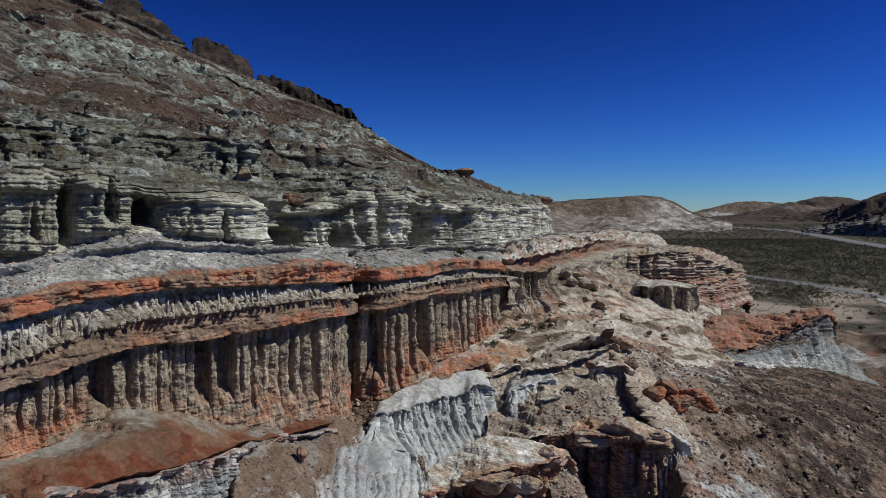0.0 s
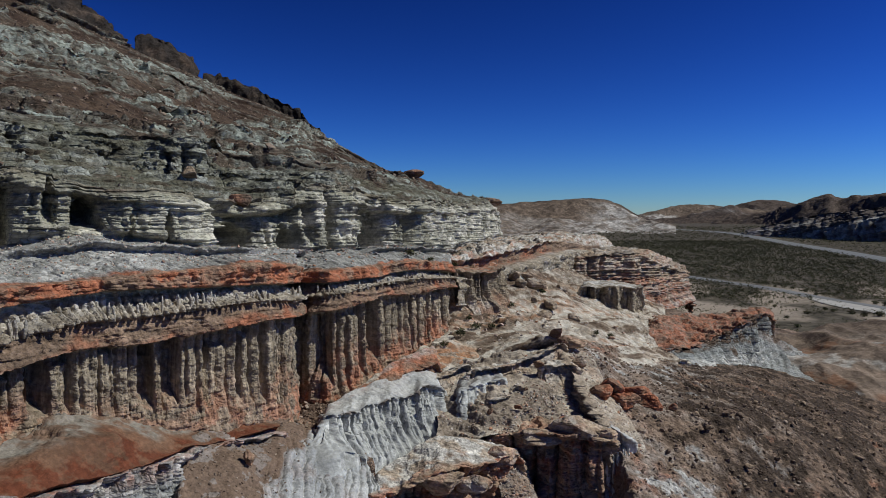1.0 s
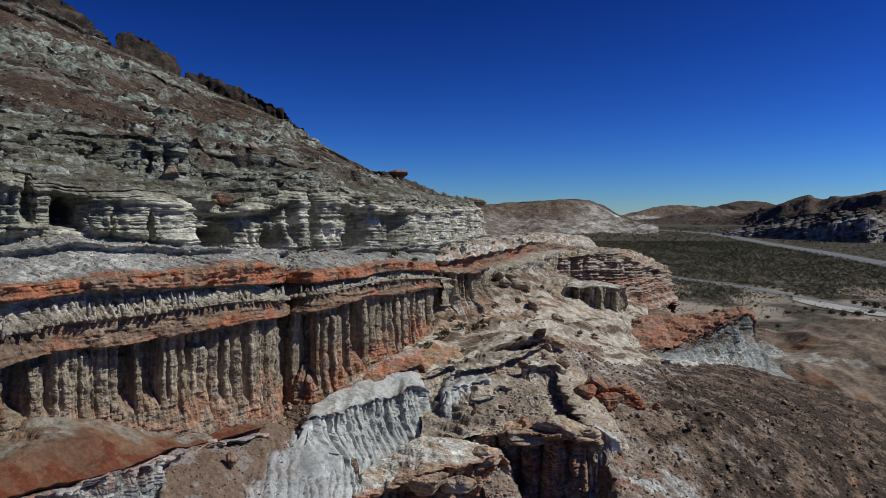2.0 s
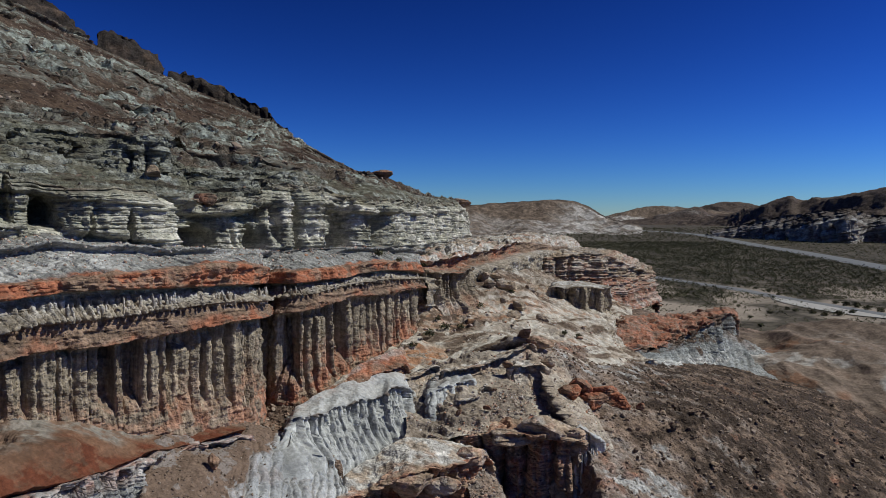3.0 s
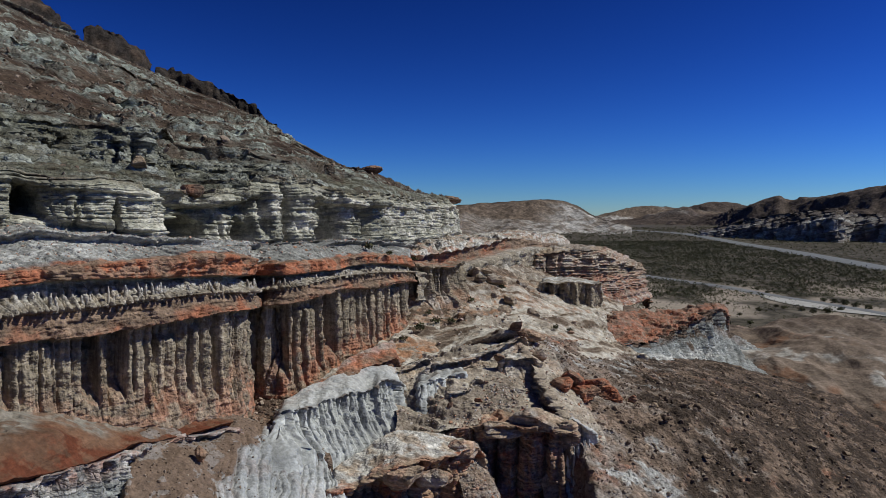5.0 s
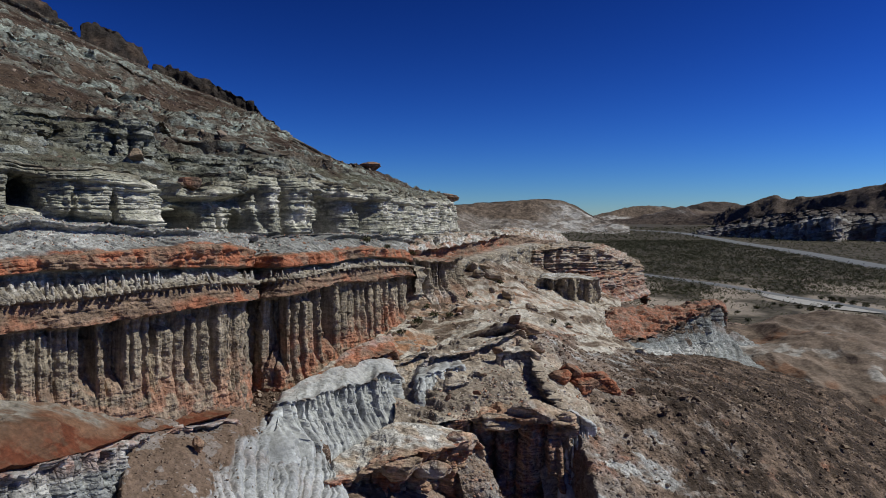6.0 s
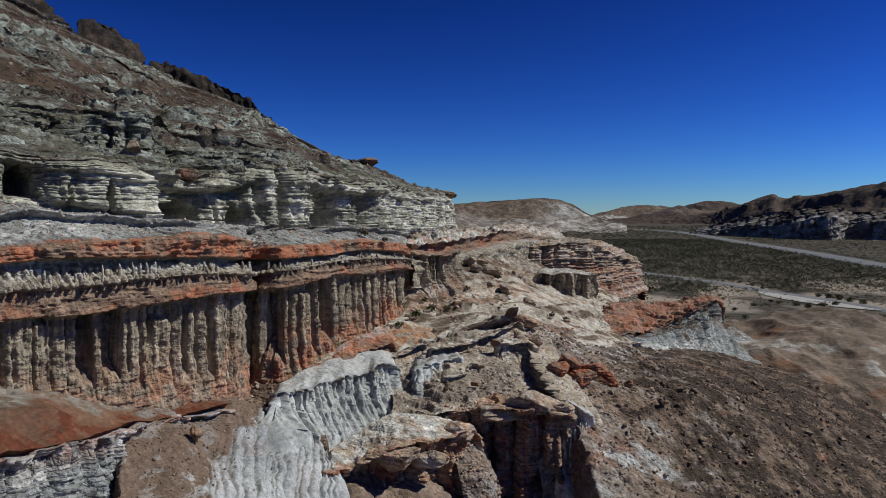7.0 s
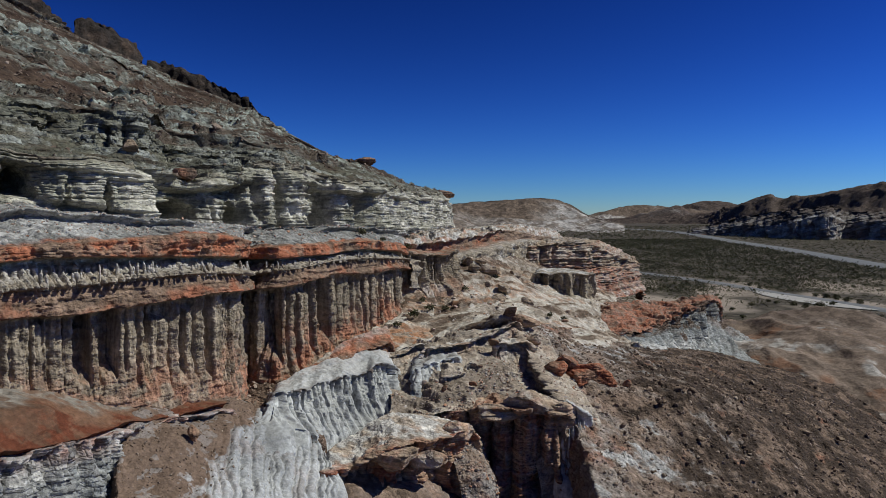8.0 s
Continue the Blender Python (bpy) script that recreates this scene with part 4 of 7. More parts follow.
def upper_cliff():
    """Buttresses of thin grey beds, and the tier and hillside above them."""
    w = Sheet([[(x + 0.6, y - 1.2, z - 5) for x, y, z in U_FOOT], U_FOOT, U_TOP], 0.2, fine=0.4)
    v, s, p = w.band, w.s, w.base
    n = w.normals(True)
    n = -n if n[..., 1].mean() > 0 else n
    f = v - 1
    sw = s + 1.5 * fbm(p * np.array([1, 1, 0.3]), 9, 3, seed=2)
    edge, who = columns(sw, 6.8, 21)
    edge2, _ = columns(sw + 11, 2.1, 22)
    dip = p[..., 2] + 0.02 * s + 0.3 * fbm(p, 14, 3, seed=8) + 0.4 * (h1(who, 14) - 0.5)
    b1, i1 = beds(dip, 0.95, 4)
    b2, i2 = beds(dip + 0.1 * fbm(p, 2, 2), 0.36, 5)
    keep = smooth(-0.35, 0.35, noise2(s, 22, 2, 3))           # where the cap overhangs
    d = -1.6 * (1 - np.clip(edge * 1.6, 0, 1) ** 0.6) * smooth(0.0, 0.2, f) * smooth(0.95, 0.75, f) * (0.4 + 0.9 * h1(who, 5))
    inside = np.zeros(s.shape)
    sq = s + 0.5 * fbm(p * np.array([1, 1, 0.5]), 3, 3, seed=31)
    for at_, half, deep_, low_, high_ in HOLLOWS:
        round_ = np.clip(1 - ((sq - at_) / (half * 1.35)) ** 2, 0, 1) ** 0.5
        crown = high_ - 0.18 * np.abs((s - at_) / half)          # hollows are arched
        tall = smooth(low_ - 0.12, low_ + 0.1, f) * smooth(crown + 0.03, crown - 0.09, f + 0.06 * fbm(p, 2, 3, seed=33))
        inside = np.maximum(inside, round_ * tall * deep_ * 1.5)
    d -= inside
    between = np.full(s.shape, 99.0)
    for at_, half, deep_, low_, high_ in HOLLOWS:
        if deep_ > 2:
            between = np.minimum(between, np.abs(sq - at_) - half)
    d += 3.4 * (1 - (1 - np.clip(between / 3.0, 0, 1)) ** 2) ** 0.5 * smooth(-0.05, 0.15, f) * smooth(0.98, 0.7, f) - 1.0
    d += 1.1 * (h1(who, 8) - 0.5)
    # the yellowish cap juts out in two stretches
    jut = smooth(32, 36, s) * smooth(54, 50, s) + smooth(62, 66, s) * smooth(83, 78, s) + 0.4 * smooth(30, 24, s)
    d += 2.6 * jut * smooth(0.68, 0.74, f + 0.05 * noise2(s, 4, 3, 6))
    d -= 0.7 * (1 - np.sqrt(np.clip(edge2 * 1.5, 0, 1))) * smooth(0.0, 0.2, f) * smooth(0.9, 0.7, f)
    bk, jt = blocks(s, i1, 1.8, 3)
    bk2, jt2 = blocks(s, i2, 0.8, 6)
    d += 0.9 * (b1 - 0.5) * (0.45 + smooth(-0.5, 0.5, fbm(p, 5, 3, seed=9))) + 0.5 * (b2 - 0.5)
    d += 0.6 * (bk - 0.5) - 0.22 * (1 - jt) + 0.25 * (bk2 - 0.5) - 0.08 * (1 - jt2)
    d -= 1.1 * smooth(0.55, 0.68, f) * smooth(0.8, 0.72, f) * keep
    d += (0.2 + 0.8 * keep) * smooth(0.72, 0.8, f)
    d += 2.2 * smooth(0.3, -0.2, f)
    d += 0.45 * fbm(p, 2.2, 5, 0.6, seed=10)
    w.out(d, n=n)
    w.p[..., 2] += smooth(0.5, 1.0, f) * (0.7 * (h1(who, 17) - 0.5) + 0.6 * noise2(s, 7, 4, 4))
    k = fbm(p, 8, 4, seed=6)
    cap = smooth(0.86, 0.95, f)
    w.attr["pale"] = np.clip((0.25 + 0.75 * smooth(-42, -26, p[..., 0])) * smooth(0.95, 0.8, f) * smooth(-0.6, 0.4, k) + 0.4 * smooth(0.25, 0.0, f), 0, 0.95)
    w.attr["red"] = np.clip(0.35 * jut * smooth(0.7, 0.8, f) * smooth(-0.3, 0.3, k), 0, 1)
    w.attr["brown"] = np.clip(0.35 * cap + 0.25 * smooth(0.1, 0.7, -k), 0, 0.6)
    cut = np.flatnonzero(np.diff(who[row_at(w, 1.5)])) + 1
    holder = w.emit_parts("upper_cliff", "buttress", m_upper, cut)
    return tagged(holder, "grey-green cliff of thin-bedded rock buttresses under a yellowish cap", "cliff")


upper_cliff()


def hillside():
    back = [(x - 60, y + 90, z - 60) for x, y, z in H_CREST]
    u17 = np.linspace(0, 17, 14)
    start = spline(np.array(U_TOP), u17) + np.array([-0.3, 1.2, -1.6])
    crest = [(x, y, z - 1.6 * float(smooth(-15, -60, x)) - 2.6 * float(smooth(-105, -135, x)) - 0.3) for x, y, z in H_CREST]
    w = Sheet([start, V_FOOT, V_TOP, H_MID, crest, back], 0.24, "linear", fine=0.6, thin=(-1,))
    v, s, p = w.band, w.s, w.base
    n = w.normals()
    n = np.where(n[..., 2:3] < 0, -n, n)
    nf = w.normals(True)
    nf = -nf if nf[..., 1].mean() > 0 else nf
    k = fbm(p, 14, 5, seed=1)
    left = smooth(-28, -45, p[..., 0])
    # thin beds that dip away, cropping out in ragged patches
    dip = p[..., 2] + 0.10 * p[..., 0] + 0.03 * p[..., 1] + 1.3 * fbm(p, 24, 3, seed=2)
    b1, i1 = beds(dip, 2.0, 6)
    b2, _ = beds(dip + 0.3 * fbm(p, 4, 2), 0.7, 7)
    low = smooth(3.1, 1.9, v)
    crop = smooth(0.06, 0.16, fbm(p * np.array([0.6, 0.6, 3.2]), 24, 5, 0.55, seed=5) + 0.8 * (h1(i1, 3) - 0.55) + 0.75 * low - 0.12)
    scar = np.exp(-(((p[..., 0] + 94) / 11) ** 2 + ((p[..., 2] - 86) / 7) ** 2)) * smooth(2.2, 2.6, v) * smooth(4, 3.7, v)
    crop = np.clip(np.maximum(crop, 1.4 * scar - 0.2), 0, 1)
    steps = 3.4 * (b1 - 0.35) + 1.0 * (b2 - 0.45)
    b3, i3 = beds(dip, 0.9, 8)
    bk, jt = blocks(s, i1, 4.5, 3)
    bk2, jt2 = blocks(s, i3, 2.0, 5)
    d = crop * (steps + 0.7 * (bk - 0.5) - 0.25 * (1 - jt) + 0.5 * (bk2 - 0.5) - 0.2 * (1 - jt2) + 0.6 * (b3 - 0.5))
    tier = smooth(0.95, 1.1, v) * smooth(2.05, 1.9, v)
    edge, who = columns(s + 1.5 * fbm(p, 8, 2), 5.0, 31)
    d2 = tier * left * (-3.4 * (1 - np.sqrt(np.clip(edge * 1.3, 0, 1))) * smooth(1.75, 1.5, v) + 1.5 * smooth(1.55, 1.68, v + 0.1 * k) * smooth(-0.3, 0.2, noise2(s, 12, 2, 9)) + 0.5 * fbm(p, 3, 4, seed=3))
    d *= 0.3 + 0.7 * smooth(1.9, 2.2, v)
    calm = 0.3 + 0.7 * smooth(-14, -26, p[..., 0])
    w.out(d * calm, n=0.4 * n + 0.6 * nf)
    w.p += nf * d2[..., None]
    high = smooth(2.0, 3.0, v)
    w.p[..., 2] += high * smooth(3.9, 3.0, v) * (1.6 * fbm(p, 22, 4, seed=9)) + (0.12 + 0.3 * crop) * fbm(p, 3.5, 5, 0.6, seed=4)
    zz = w.p[..., 2] + 0.10 * p[..., 0] + 0.03 * p[..., 1]
    lift, tb, tr = terrace(zz, w.p, 3.0, 4, 0.18)
    lift2, tb2, tr2 = terrace(zz, w.p, 1.1, 5, 0.2)
    lift3, tb3, tr3 = terrace(w.p[..., 2] + 0.02 * s, w.p, 0.75, 6, 0.12)
    under = smooth(2.15, 1.9, v)
    b5, i5 = beds(w.p[..., 2] + 0.02 * s + 0.2 * fbm(p, 9, 2), 0.55, 13)
    bk5, jt5 = blocks(s, i5, 1.6, 14)
    w.p += nf * (calm * under * smooth(0.9, 1.1, v) * (1.0 * (b5 - 0.5) + 0.5 * (bk5 - 0.5) - 0.2 * (1 - jt5)))[..., None]
    w.p[..., 2] += calm * under * smooth(0.05, 0.3, v) * 1.2 * lift3
    w.p[..., 2] += calm * smooth(0.1, 0.6, crop) * smooth(3.95, 3.5, v) * (1 - under) * (1.0 * lift + 1.0 * lift2)
    # gullies run down the hill
    w.p[..., 2] -= high * smooth(4.0, 3.5, v) * 1.5 * (1 - np.abs(perlin(np.stack([s / 9 + 0.3 * k, v * 0.6, 0 * s], -1)))) ** 4
    patch = smooth(-0.3, 0.4, fbm(p, 10, 4, seed=12))
    face = np.maximum(tr * h1(tb, 6), 0.8 * tr2 * smooth(0.25, 0.7, h1(tb2, 7))) * (1 - under) + under * np.maximum(tr3 * h1(tb3, 6), 0.7 * h1(i5, 3) * smooth(1.0, 1.2, v))
    w.attr["pale"] = np.clip(crop * (0.3 + 0.9 * face) * (0.4 + 0.6 * patch) + 0.8 * scar * (0.4 + 0.6 * tr2), 0, 1)
    slant = v * 17 + 0.5 * fbm(p, 12, 3, seed=17)
    bs, is_ = beds(slant, 1.0, 19)
    line = bs * (h1(is_, 21) > 0.4) * smooth(2.5, 2.9, v) * smooth(3.97, 3.8, v) * smooth(-0.35, 0.1, fbm(p, 15, 4, 0.6, seed=18))
    w.p[..., 2] += 1.3 * line
    w.attr["pale"] = np.clip(w.attr["pale"] + 0.8 * line * smooth(0.3, 0.6, bs), 0, 1)
    w.attr["red"] = np.clip(0.3 * smooth(0.2, 0.7, k) * smooth(1.6, 0.8, v), 0, 1) * 0.5
    w.attr["brown"] = np.clip((0.35 + 0.65 * smooth(-0.2, 0.4, k)) * (1 - crop) + crop * 0.65 * (1 - face) * smooth(0.6, -0.3, k), 0, 1)
    r = row_at(w, 2.0)
    tagged(w.emit_parts("bedded_slope", "ledge_tier", m_bedded, np.flatnonzero(np.diff(who[row_at(w, 1.5)])) + 1, 0, r + 1), "stepped slope of thin pale grey-green beds and ledges", "rock slope")
    w.ob = tagged(w.emit("hillside", m_hill, r), "brown scree hillside with ragged pale beds cropping out", "hill")
    return w


hill = hillside()


def caprock(name, a, b_, height, seed):
    """A dark broken crag standing along the crest between two places on it."""
    t_ = np.linspace(a, b_, 5)
    line = spline(np.array(H_CREST), t_) - np.array([0, 0, 0.4])
    lift = np.array([0.3, 1, 0.9, 0.75, 0.2])[:, None] * height
    up = np.array([0, 0, 1.0])
    front, rear = np.array([2.0, -5.0, -4.0]), np.array([-4.0, 8.0, -5.0])
    w = Sheet([line + front, line + front * 0.5 + up * lift * 0.75, line + up * lift, line + rear * 0.7 + up * lift * 0.6, line + rear * 1.5 - up * 4], 0.35)
    p = w.base
    edge, who = columns(w.s + 1.2 * fbm(p, 5, 3, seed=seed), 3.2, seed)
    n = w.normals()
    n = np.where(n[..., 2:3] < 0, -n, n)
    w.out(1.4 * fbm(p, 6, 5, 0.6, seed=seed) - 1.1 * (1 - np.sqrt(edge)) + 0.6 * (h1(who, seed) - 0.5), n=n)
    w.attr = {q: 0 * w.s for q in ("red", "pale", "brown")}
    w.attr["brown"] = np.clip(fbm(p, 5, 3, seed=seed + 2), 0, 0.8)
    return tagged(w.emit(name, m_cap), "dark brown broken basalt crag on the hill crest", "rock crag", "crest crags")


caprock("basalt_crag", 4.02, 5.4, 6.2, 41)
caprock("basalt_crag", 5.6, 7.9, 3.6, 43)
caprock("basalt_crag", 2.6, 3.85, 4.0, 45)


def soft_sheet(name, rails, material, label, category, step=0.3, big=(0.5, 7), small=0.12, rill=0.0, rill_w=1.2, seed=1, tones=None, group="", across="smooth", fold=None, skirt=None, fine=1.0, steps=None):
    """An eroded slope: gentle swells, rills down the fall line and fine roughness. tones(p, v, k) gives the shares of red, pale and brown."""
    if skirt:
        rails = [[(x + skirt[0], y + skirt[1], z + skirt[2]) for x, y, z in rails[0]]] + list(rails)
    w = Sheet(rails, step, "linear" if skirt else across, fine=fine, thin=(0,) if skirt else ())
    if skirt:
        w.band = w.band - 1
        w.v = w.v - 1
    v, s, p = w.band, w.s, w.base
    n = w.normals()
    n = np.where(n[..., 2:3] < 0, -n, n)
    d = big[0] * fbm(p, big[1], 4, seed=seed) + small * (1.2 * fbm(p, 1.1, 5, 0.65, seed=seed + 1) + 0.8 * ridged(p, 2.2, 4, seed))
    if rill:
        e, _ = columns(s + 0.6 * fbm(p, 3, 3, seed=seed), rill_w, seed + 3)
        d -= rill * (1 - np.sqrt(e)) * smooth(0.0, 0.6, v) 
    if fold is not None:
        d += fold(p, v, s)
    w.out(d, n=n)
    if steps:
        thick, tilt, share = steps
        z = w.p[..., 2] + tilt[0] * p[..., 0] + tilt[1] * p[..., 1]
        hard = smooth(-0.25, 0.15, fbm(p, thick * 6, 3, seed=seed + 8) + share)
        lift, bed_no, rise = terrace(z, w.p, thick, seed)
        lift2, _, rise2 = terrace(z, w.p, thick * 0.37, seed + 1)
        bk, jt = blocks(p[..., 0] * 0.8 + p[..., 1] * 0.6, bed_no, thick * 1.6, seed)
        w.p[..., 2] += hard * (lift + 0.8 * lift2 + thick * (0.16 * (bk - 0.5) - 0.08 * (1 - jt)))
    k = fbm(p, 6, 4, seed=seed + 5)
    w.attr = dict(zip(("red", "pale", "brown"), (np.clip(a + 0 * v, 0, 3) for a in (tones(p, v, k) if tones else (0, 0, 0)))))
    if steps:
        face = np.maximum(rise * h1(bed_no, 3), 0.7 * rise2)
        w.attr["pale"] = np.clip(w.attr["pale"] * (1 - 0.35 * hard * (1 - face)), 0, 1)
        w.attr["brown"] = np.clip(w.attr["brown"] + 0.35 * hard * (1 - face) * smooth(-0.2, 0.5, k), 0, 1)
        w.attr["red"] = np.clip(w.attr["red"] + 0.45 * hard * face * (h1(bed_no, 8) > 0.72), 0, 1)
    w.ob = tagged(w.emit(name, material), label, category, group)
    return w


def scarp(name, rails, material, label, category, step=0.2, wide=1.1, deep=0.7, seed=1, group="", tones=None, cap=True, foot=0.6, bed=0.25, body=1.0, cave=0.0, facing=(0.3, -0.95)):
    """A fluted scarp: foot, lip and the back of the cap above it; a skirt of wash runs out from its foot."""
    toward = np.array(facing) * 2.7
    rails = [[(x + toward[0], y + toward[1], z - 3.5) for x, y, z in rails[0]]] + list(rails) + [[(x - 1.5 * toward[0], y - 1.5 * toward[1], z - 7) for x, y, z in rails[-1]]]
    w = Sheet(closed(rails), step, fine=0.6, thin=(0, -1))
    w.band, w.v = w.band - 1, w.v - 1
    v, s, p = w.band, w.s, w.base
    n = w.normals(True)
    n = -n if (n[..., 0] * facing[0] + n[..., 1] * facing[1]).mean() < 0 else n
    up_p = p * np.array([1, 1, 0.2])
    e1, w1 = columns(s + 0.3 * fbm(p * np.array([1, 1, 0.1]), 2.5, 3, seed=seed), wide, seed)
    e2, _ = columns(s + 0.4 * fbm(up_p, 2.5, 3, seed=seed) + 9, wide * 0.4, seed + 4)
    on = smooth(1.02, 0.93, v)
    b1, _ = beds(p[..., 2] + 0.3 * fbm(p, 6, 2), 0.5, seed)
    d = -on * (deep * (0.35 + 1.3 * h1(w1, seed + 12)) * (1 - np.sqrt(np.clip(e1 * 1.5, 0, 1))) + 0.35 * deep * (1 - np.sqrt(e2))) * smooth(-0.1, 0.5, v)
    d += on * deep * 0.8 * (h1(w1, seed) - 0.5) + on * foot * (1 - v).clip(0, 1) ** 2
    d += bed * (b1 - 0.4) * body + 0.4 * fbm(p, 3, 5, 0.6, seed=seed + 2) + 0.15 * ridged(p, 1.2, 3, seed)
    if cave:
        d -= cave * smooth(0.05, 0.3, v) * smooth(0.92, 0.72, v) * smooth(-0.1, 0.35, fbm(p * np.array([1, 1, 0.5]), 4.5, 2, seed=seed + 9) + 0.12)
    lip = smooth(0.92, 0.98, v) * smooth(1.35, 1.02, v)
    d += lip * (0.45 + 0.3 * fbm(p, 3, 3, seed=seed + 6)) * cap
    i2 = beds(p[..., 2] + 0.2 * fbm(p, 5, 2), 0.7, seed + 1)[1]
    bk, jt = blocks(s, i2, 1.5, seed)
    d += bed * (0.7 * (bk - 0.5) - 0.25 * (1 - jt)) * smooth(0, 0.15, v)
    d *= 1 - 0.8 * smooth(1.1, 1.4, v)
    w.out(d, n=n)
    w.p[..., 2] += smooth(0.6, 1.0, v) * smooth(1.9, 1.2, v) * 0.5 * noise2(s, 4.0, 3, seed)
    top = smooth(1.05, 1.3, v)
    tl = terrace(w.p[..., 2] + 0.1 * p[..., 0], p, 0.9, seed)[0]
    w.p[..., 2] += top * smooth(2.1, 1.9, v) * bed * 1.2 * tl
    w.p[..., 2] += top * (0.3 * fbm(p, 5, 4, seed=seed) + 0.08 * fbm(p, 0.8, 3, seed=seed))
    k = fbm(p, 5, 4, seed=seed + 5)
    w.attr = dict(zip(("red", "pale", "brown"), (np.clip(a + 0 * v, 0, 1) for a in (tones(p, v, k) if tones else (0, 0, 0)))))
    tagged(w.emit_parts(name, "buttress", material, np.flatnonzero(np.diff(w1[row_at(w, 0.7)])) + 1), label, category, group)
    return w


def streaks(p, size=5.0, seed=0.0):
    """Long streaks of wash that run along the dip."""
    q = np.stack([(p[..., 0] + p[..., 1]) * 0.14, p[..., 0] - p[..., 1], 0 * p[..., 0]], -1)
    return fbm(q, size, 4, 0.55, seed=seed)


Y_LIP = [(-6.8, 127.0, 37.4), (-3.6, 128.5, 37.5), (-1.2, 130.5, 37.3), (1.2, 131.8, 37.2), (2.6, 136.0, 37.2), (3.4, 144.0, 37.0)]
scarp("ledge_cliff", [[(x + 0.3, y - 0.8, z - 6.5) for x, y, z in Y_LIP], Y_LIP, [(x - 1.5, y + 4.0, z + 0.5) for x, y, z in Y_LIP]], m_flute,
      "short dark fluted cliff with pinnacles under the red ledge", "cliff", 0.13, 1.3, 2.4, 88, group="fluted cliffs", bed=0.35, foot=0.9, cave=1.3,
      tones=lambda p, v, k: (0.3 * smooth(0.4, 0.1, v + 0.2 * k) + 0.6 * smooth(1.0, 1.1, v), 0.35 * smooth(0.1, 0.5, k), 0.1), facing=(0.4, -0.92))
# the ground under everything on the hill
BASE = [[(-190, y, 46) for y in (-80, 10, 55, 85, 120, 190, 300)],
        [(-60, y, z) for y, z in zip((-80, 10, 55, 85, 120, 190, 300), (20, 22, 24, 24, 26, 30, 34))],
        [(-22 + 0.08 * y, y, z) for y, z in zip((-80, 10, 55, 85, 120, 190, 300), (6, 10, 15, 19, 22, 25, 26))],
        [(4 + 0.08 * y, y, z) for y, z in zip((-80, 10, 55, 85, 120, 190, 300), (2, 4, 8.5, 9.5, 15, 20, 22))],
        [(40 + 0.12 * y, y, z) for y, z in zip((-80, 10, 55, 85, 120, 190, 300), (0, 0, 1, 3, 6, 8, 10))],
        [(110 + 0.12 * y, y, -2) for y in (-80, 10, 55, 85, 120, 190, 300)]]
soft_sheet("hill_base", BASE, m_talus, "brown stony ground of the gullies below the cliffs", "ground", 1.3, (0.8, 9), 0.2, seed=51,
           tones=lambda p, v, k: (0.15 * k, 0.3 * k, 0.4 - k))

soft_sheet("orange_mound", [M_FRONT, M_MID, M_TOP, [(x - 2, y + 3, z - 2.5) for x, y, z in M_TOP]], m_mound,
                   "smooth rounded orange-red mound with a pale crown below the cliff", "rock mound", 0.14, (0.4, 8), 0.05, seed=61, steps=(1.5, (0.15, 0.0), -0.25), skirt=(-0.9, 1.2, -0.9),
                   tones=lambda p, v, k: (smooth(1.3, 0.3, v + 0.9 * k) * 0.9, smooth(1.1, 1.8, v + 0.6 * k) * 0.85, 0.05))
scarp("grey_scarp", [[(x + 1.2, y - 0.8, z - 5.5) for x, y, z in G_FOOT], [(x, y, z - 0.3) for x, y, z in M_FRONT], [(x - 1.5, y + 2.0, z - 0.4) for x, y, z in M_FRONT]], m_grey,
      "pale grey eroded scarp under the orange mound", "cliff", 0.2, 1.3, 1.5, 62, foot=1.5, bed=0.45, tones=lambda p, v, k: (smooth(0.8, 1.0, v) * 0.6, 0.35 + 0.3 * k, 0.1))
white_slope = soft_sheet("white_slope", closed([S_LOW, S_MID, S_TOP, [(x, y + 2.5, z + 0.6) for x, y, z in S_TOP]], 4, 1.2), m_clay, "rilled white clay slope with brown gravel at its side", "rock slope", 0.12, (0.8, 7), 0.05, 0.0, 0.9, 63, skirt=(1, -4, -4),
           fold=lambda p, v, s: -0.55 * (1 - np.sqrt(columns(s + 0.5 * fbm(p, 3, 3, seed=5), 0.9, 66)[0])) * smooth(-22.0, -19.5, p[..., 0]) * smooth(0.0, 0.4, v),
           tones=lambda p, v, k: (0.1 * smooth(0, 0.5, k), 0, 2.8 * smooth(-19.3, -21.3, p[..., 0] + 1.4 * k) * smooth(0.9, 0.5, k) + 0.3 * smooth(0.2, 0.5, fbm(p, 3, 3, seed=5))))
scarp("white_scarp", [F_FOOT, F_LIP, F_BACK], m_white, "white finely fluted clay scarp under a thin tan cap", "cliff", 0.1, 0.5, 2.1, 64, bed=0.05, foot=2.4,
      tones=lambda p, v, k: (smooth(1.5, 2.0, v + 0.3 * k) * 0.25, 0.45 * smooth(1.03, 1.15, v) * smooth(-0.4, 0.2, k), smooth(0.92, 0.98, v) * smooth(1.1, 1.03, v) * 0.7))
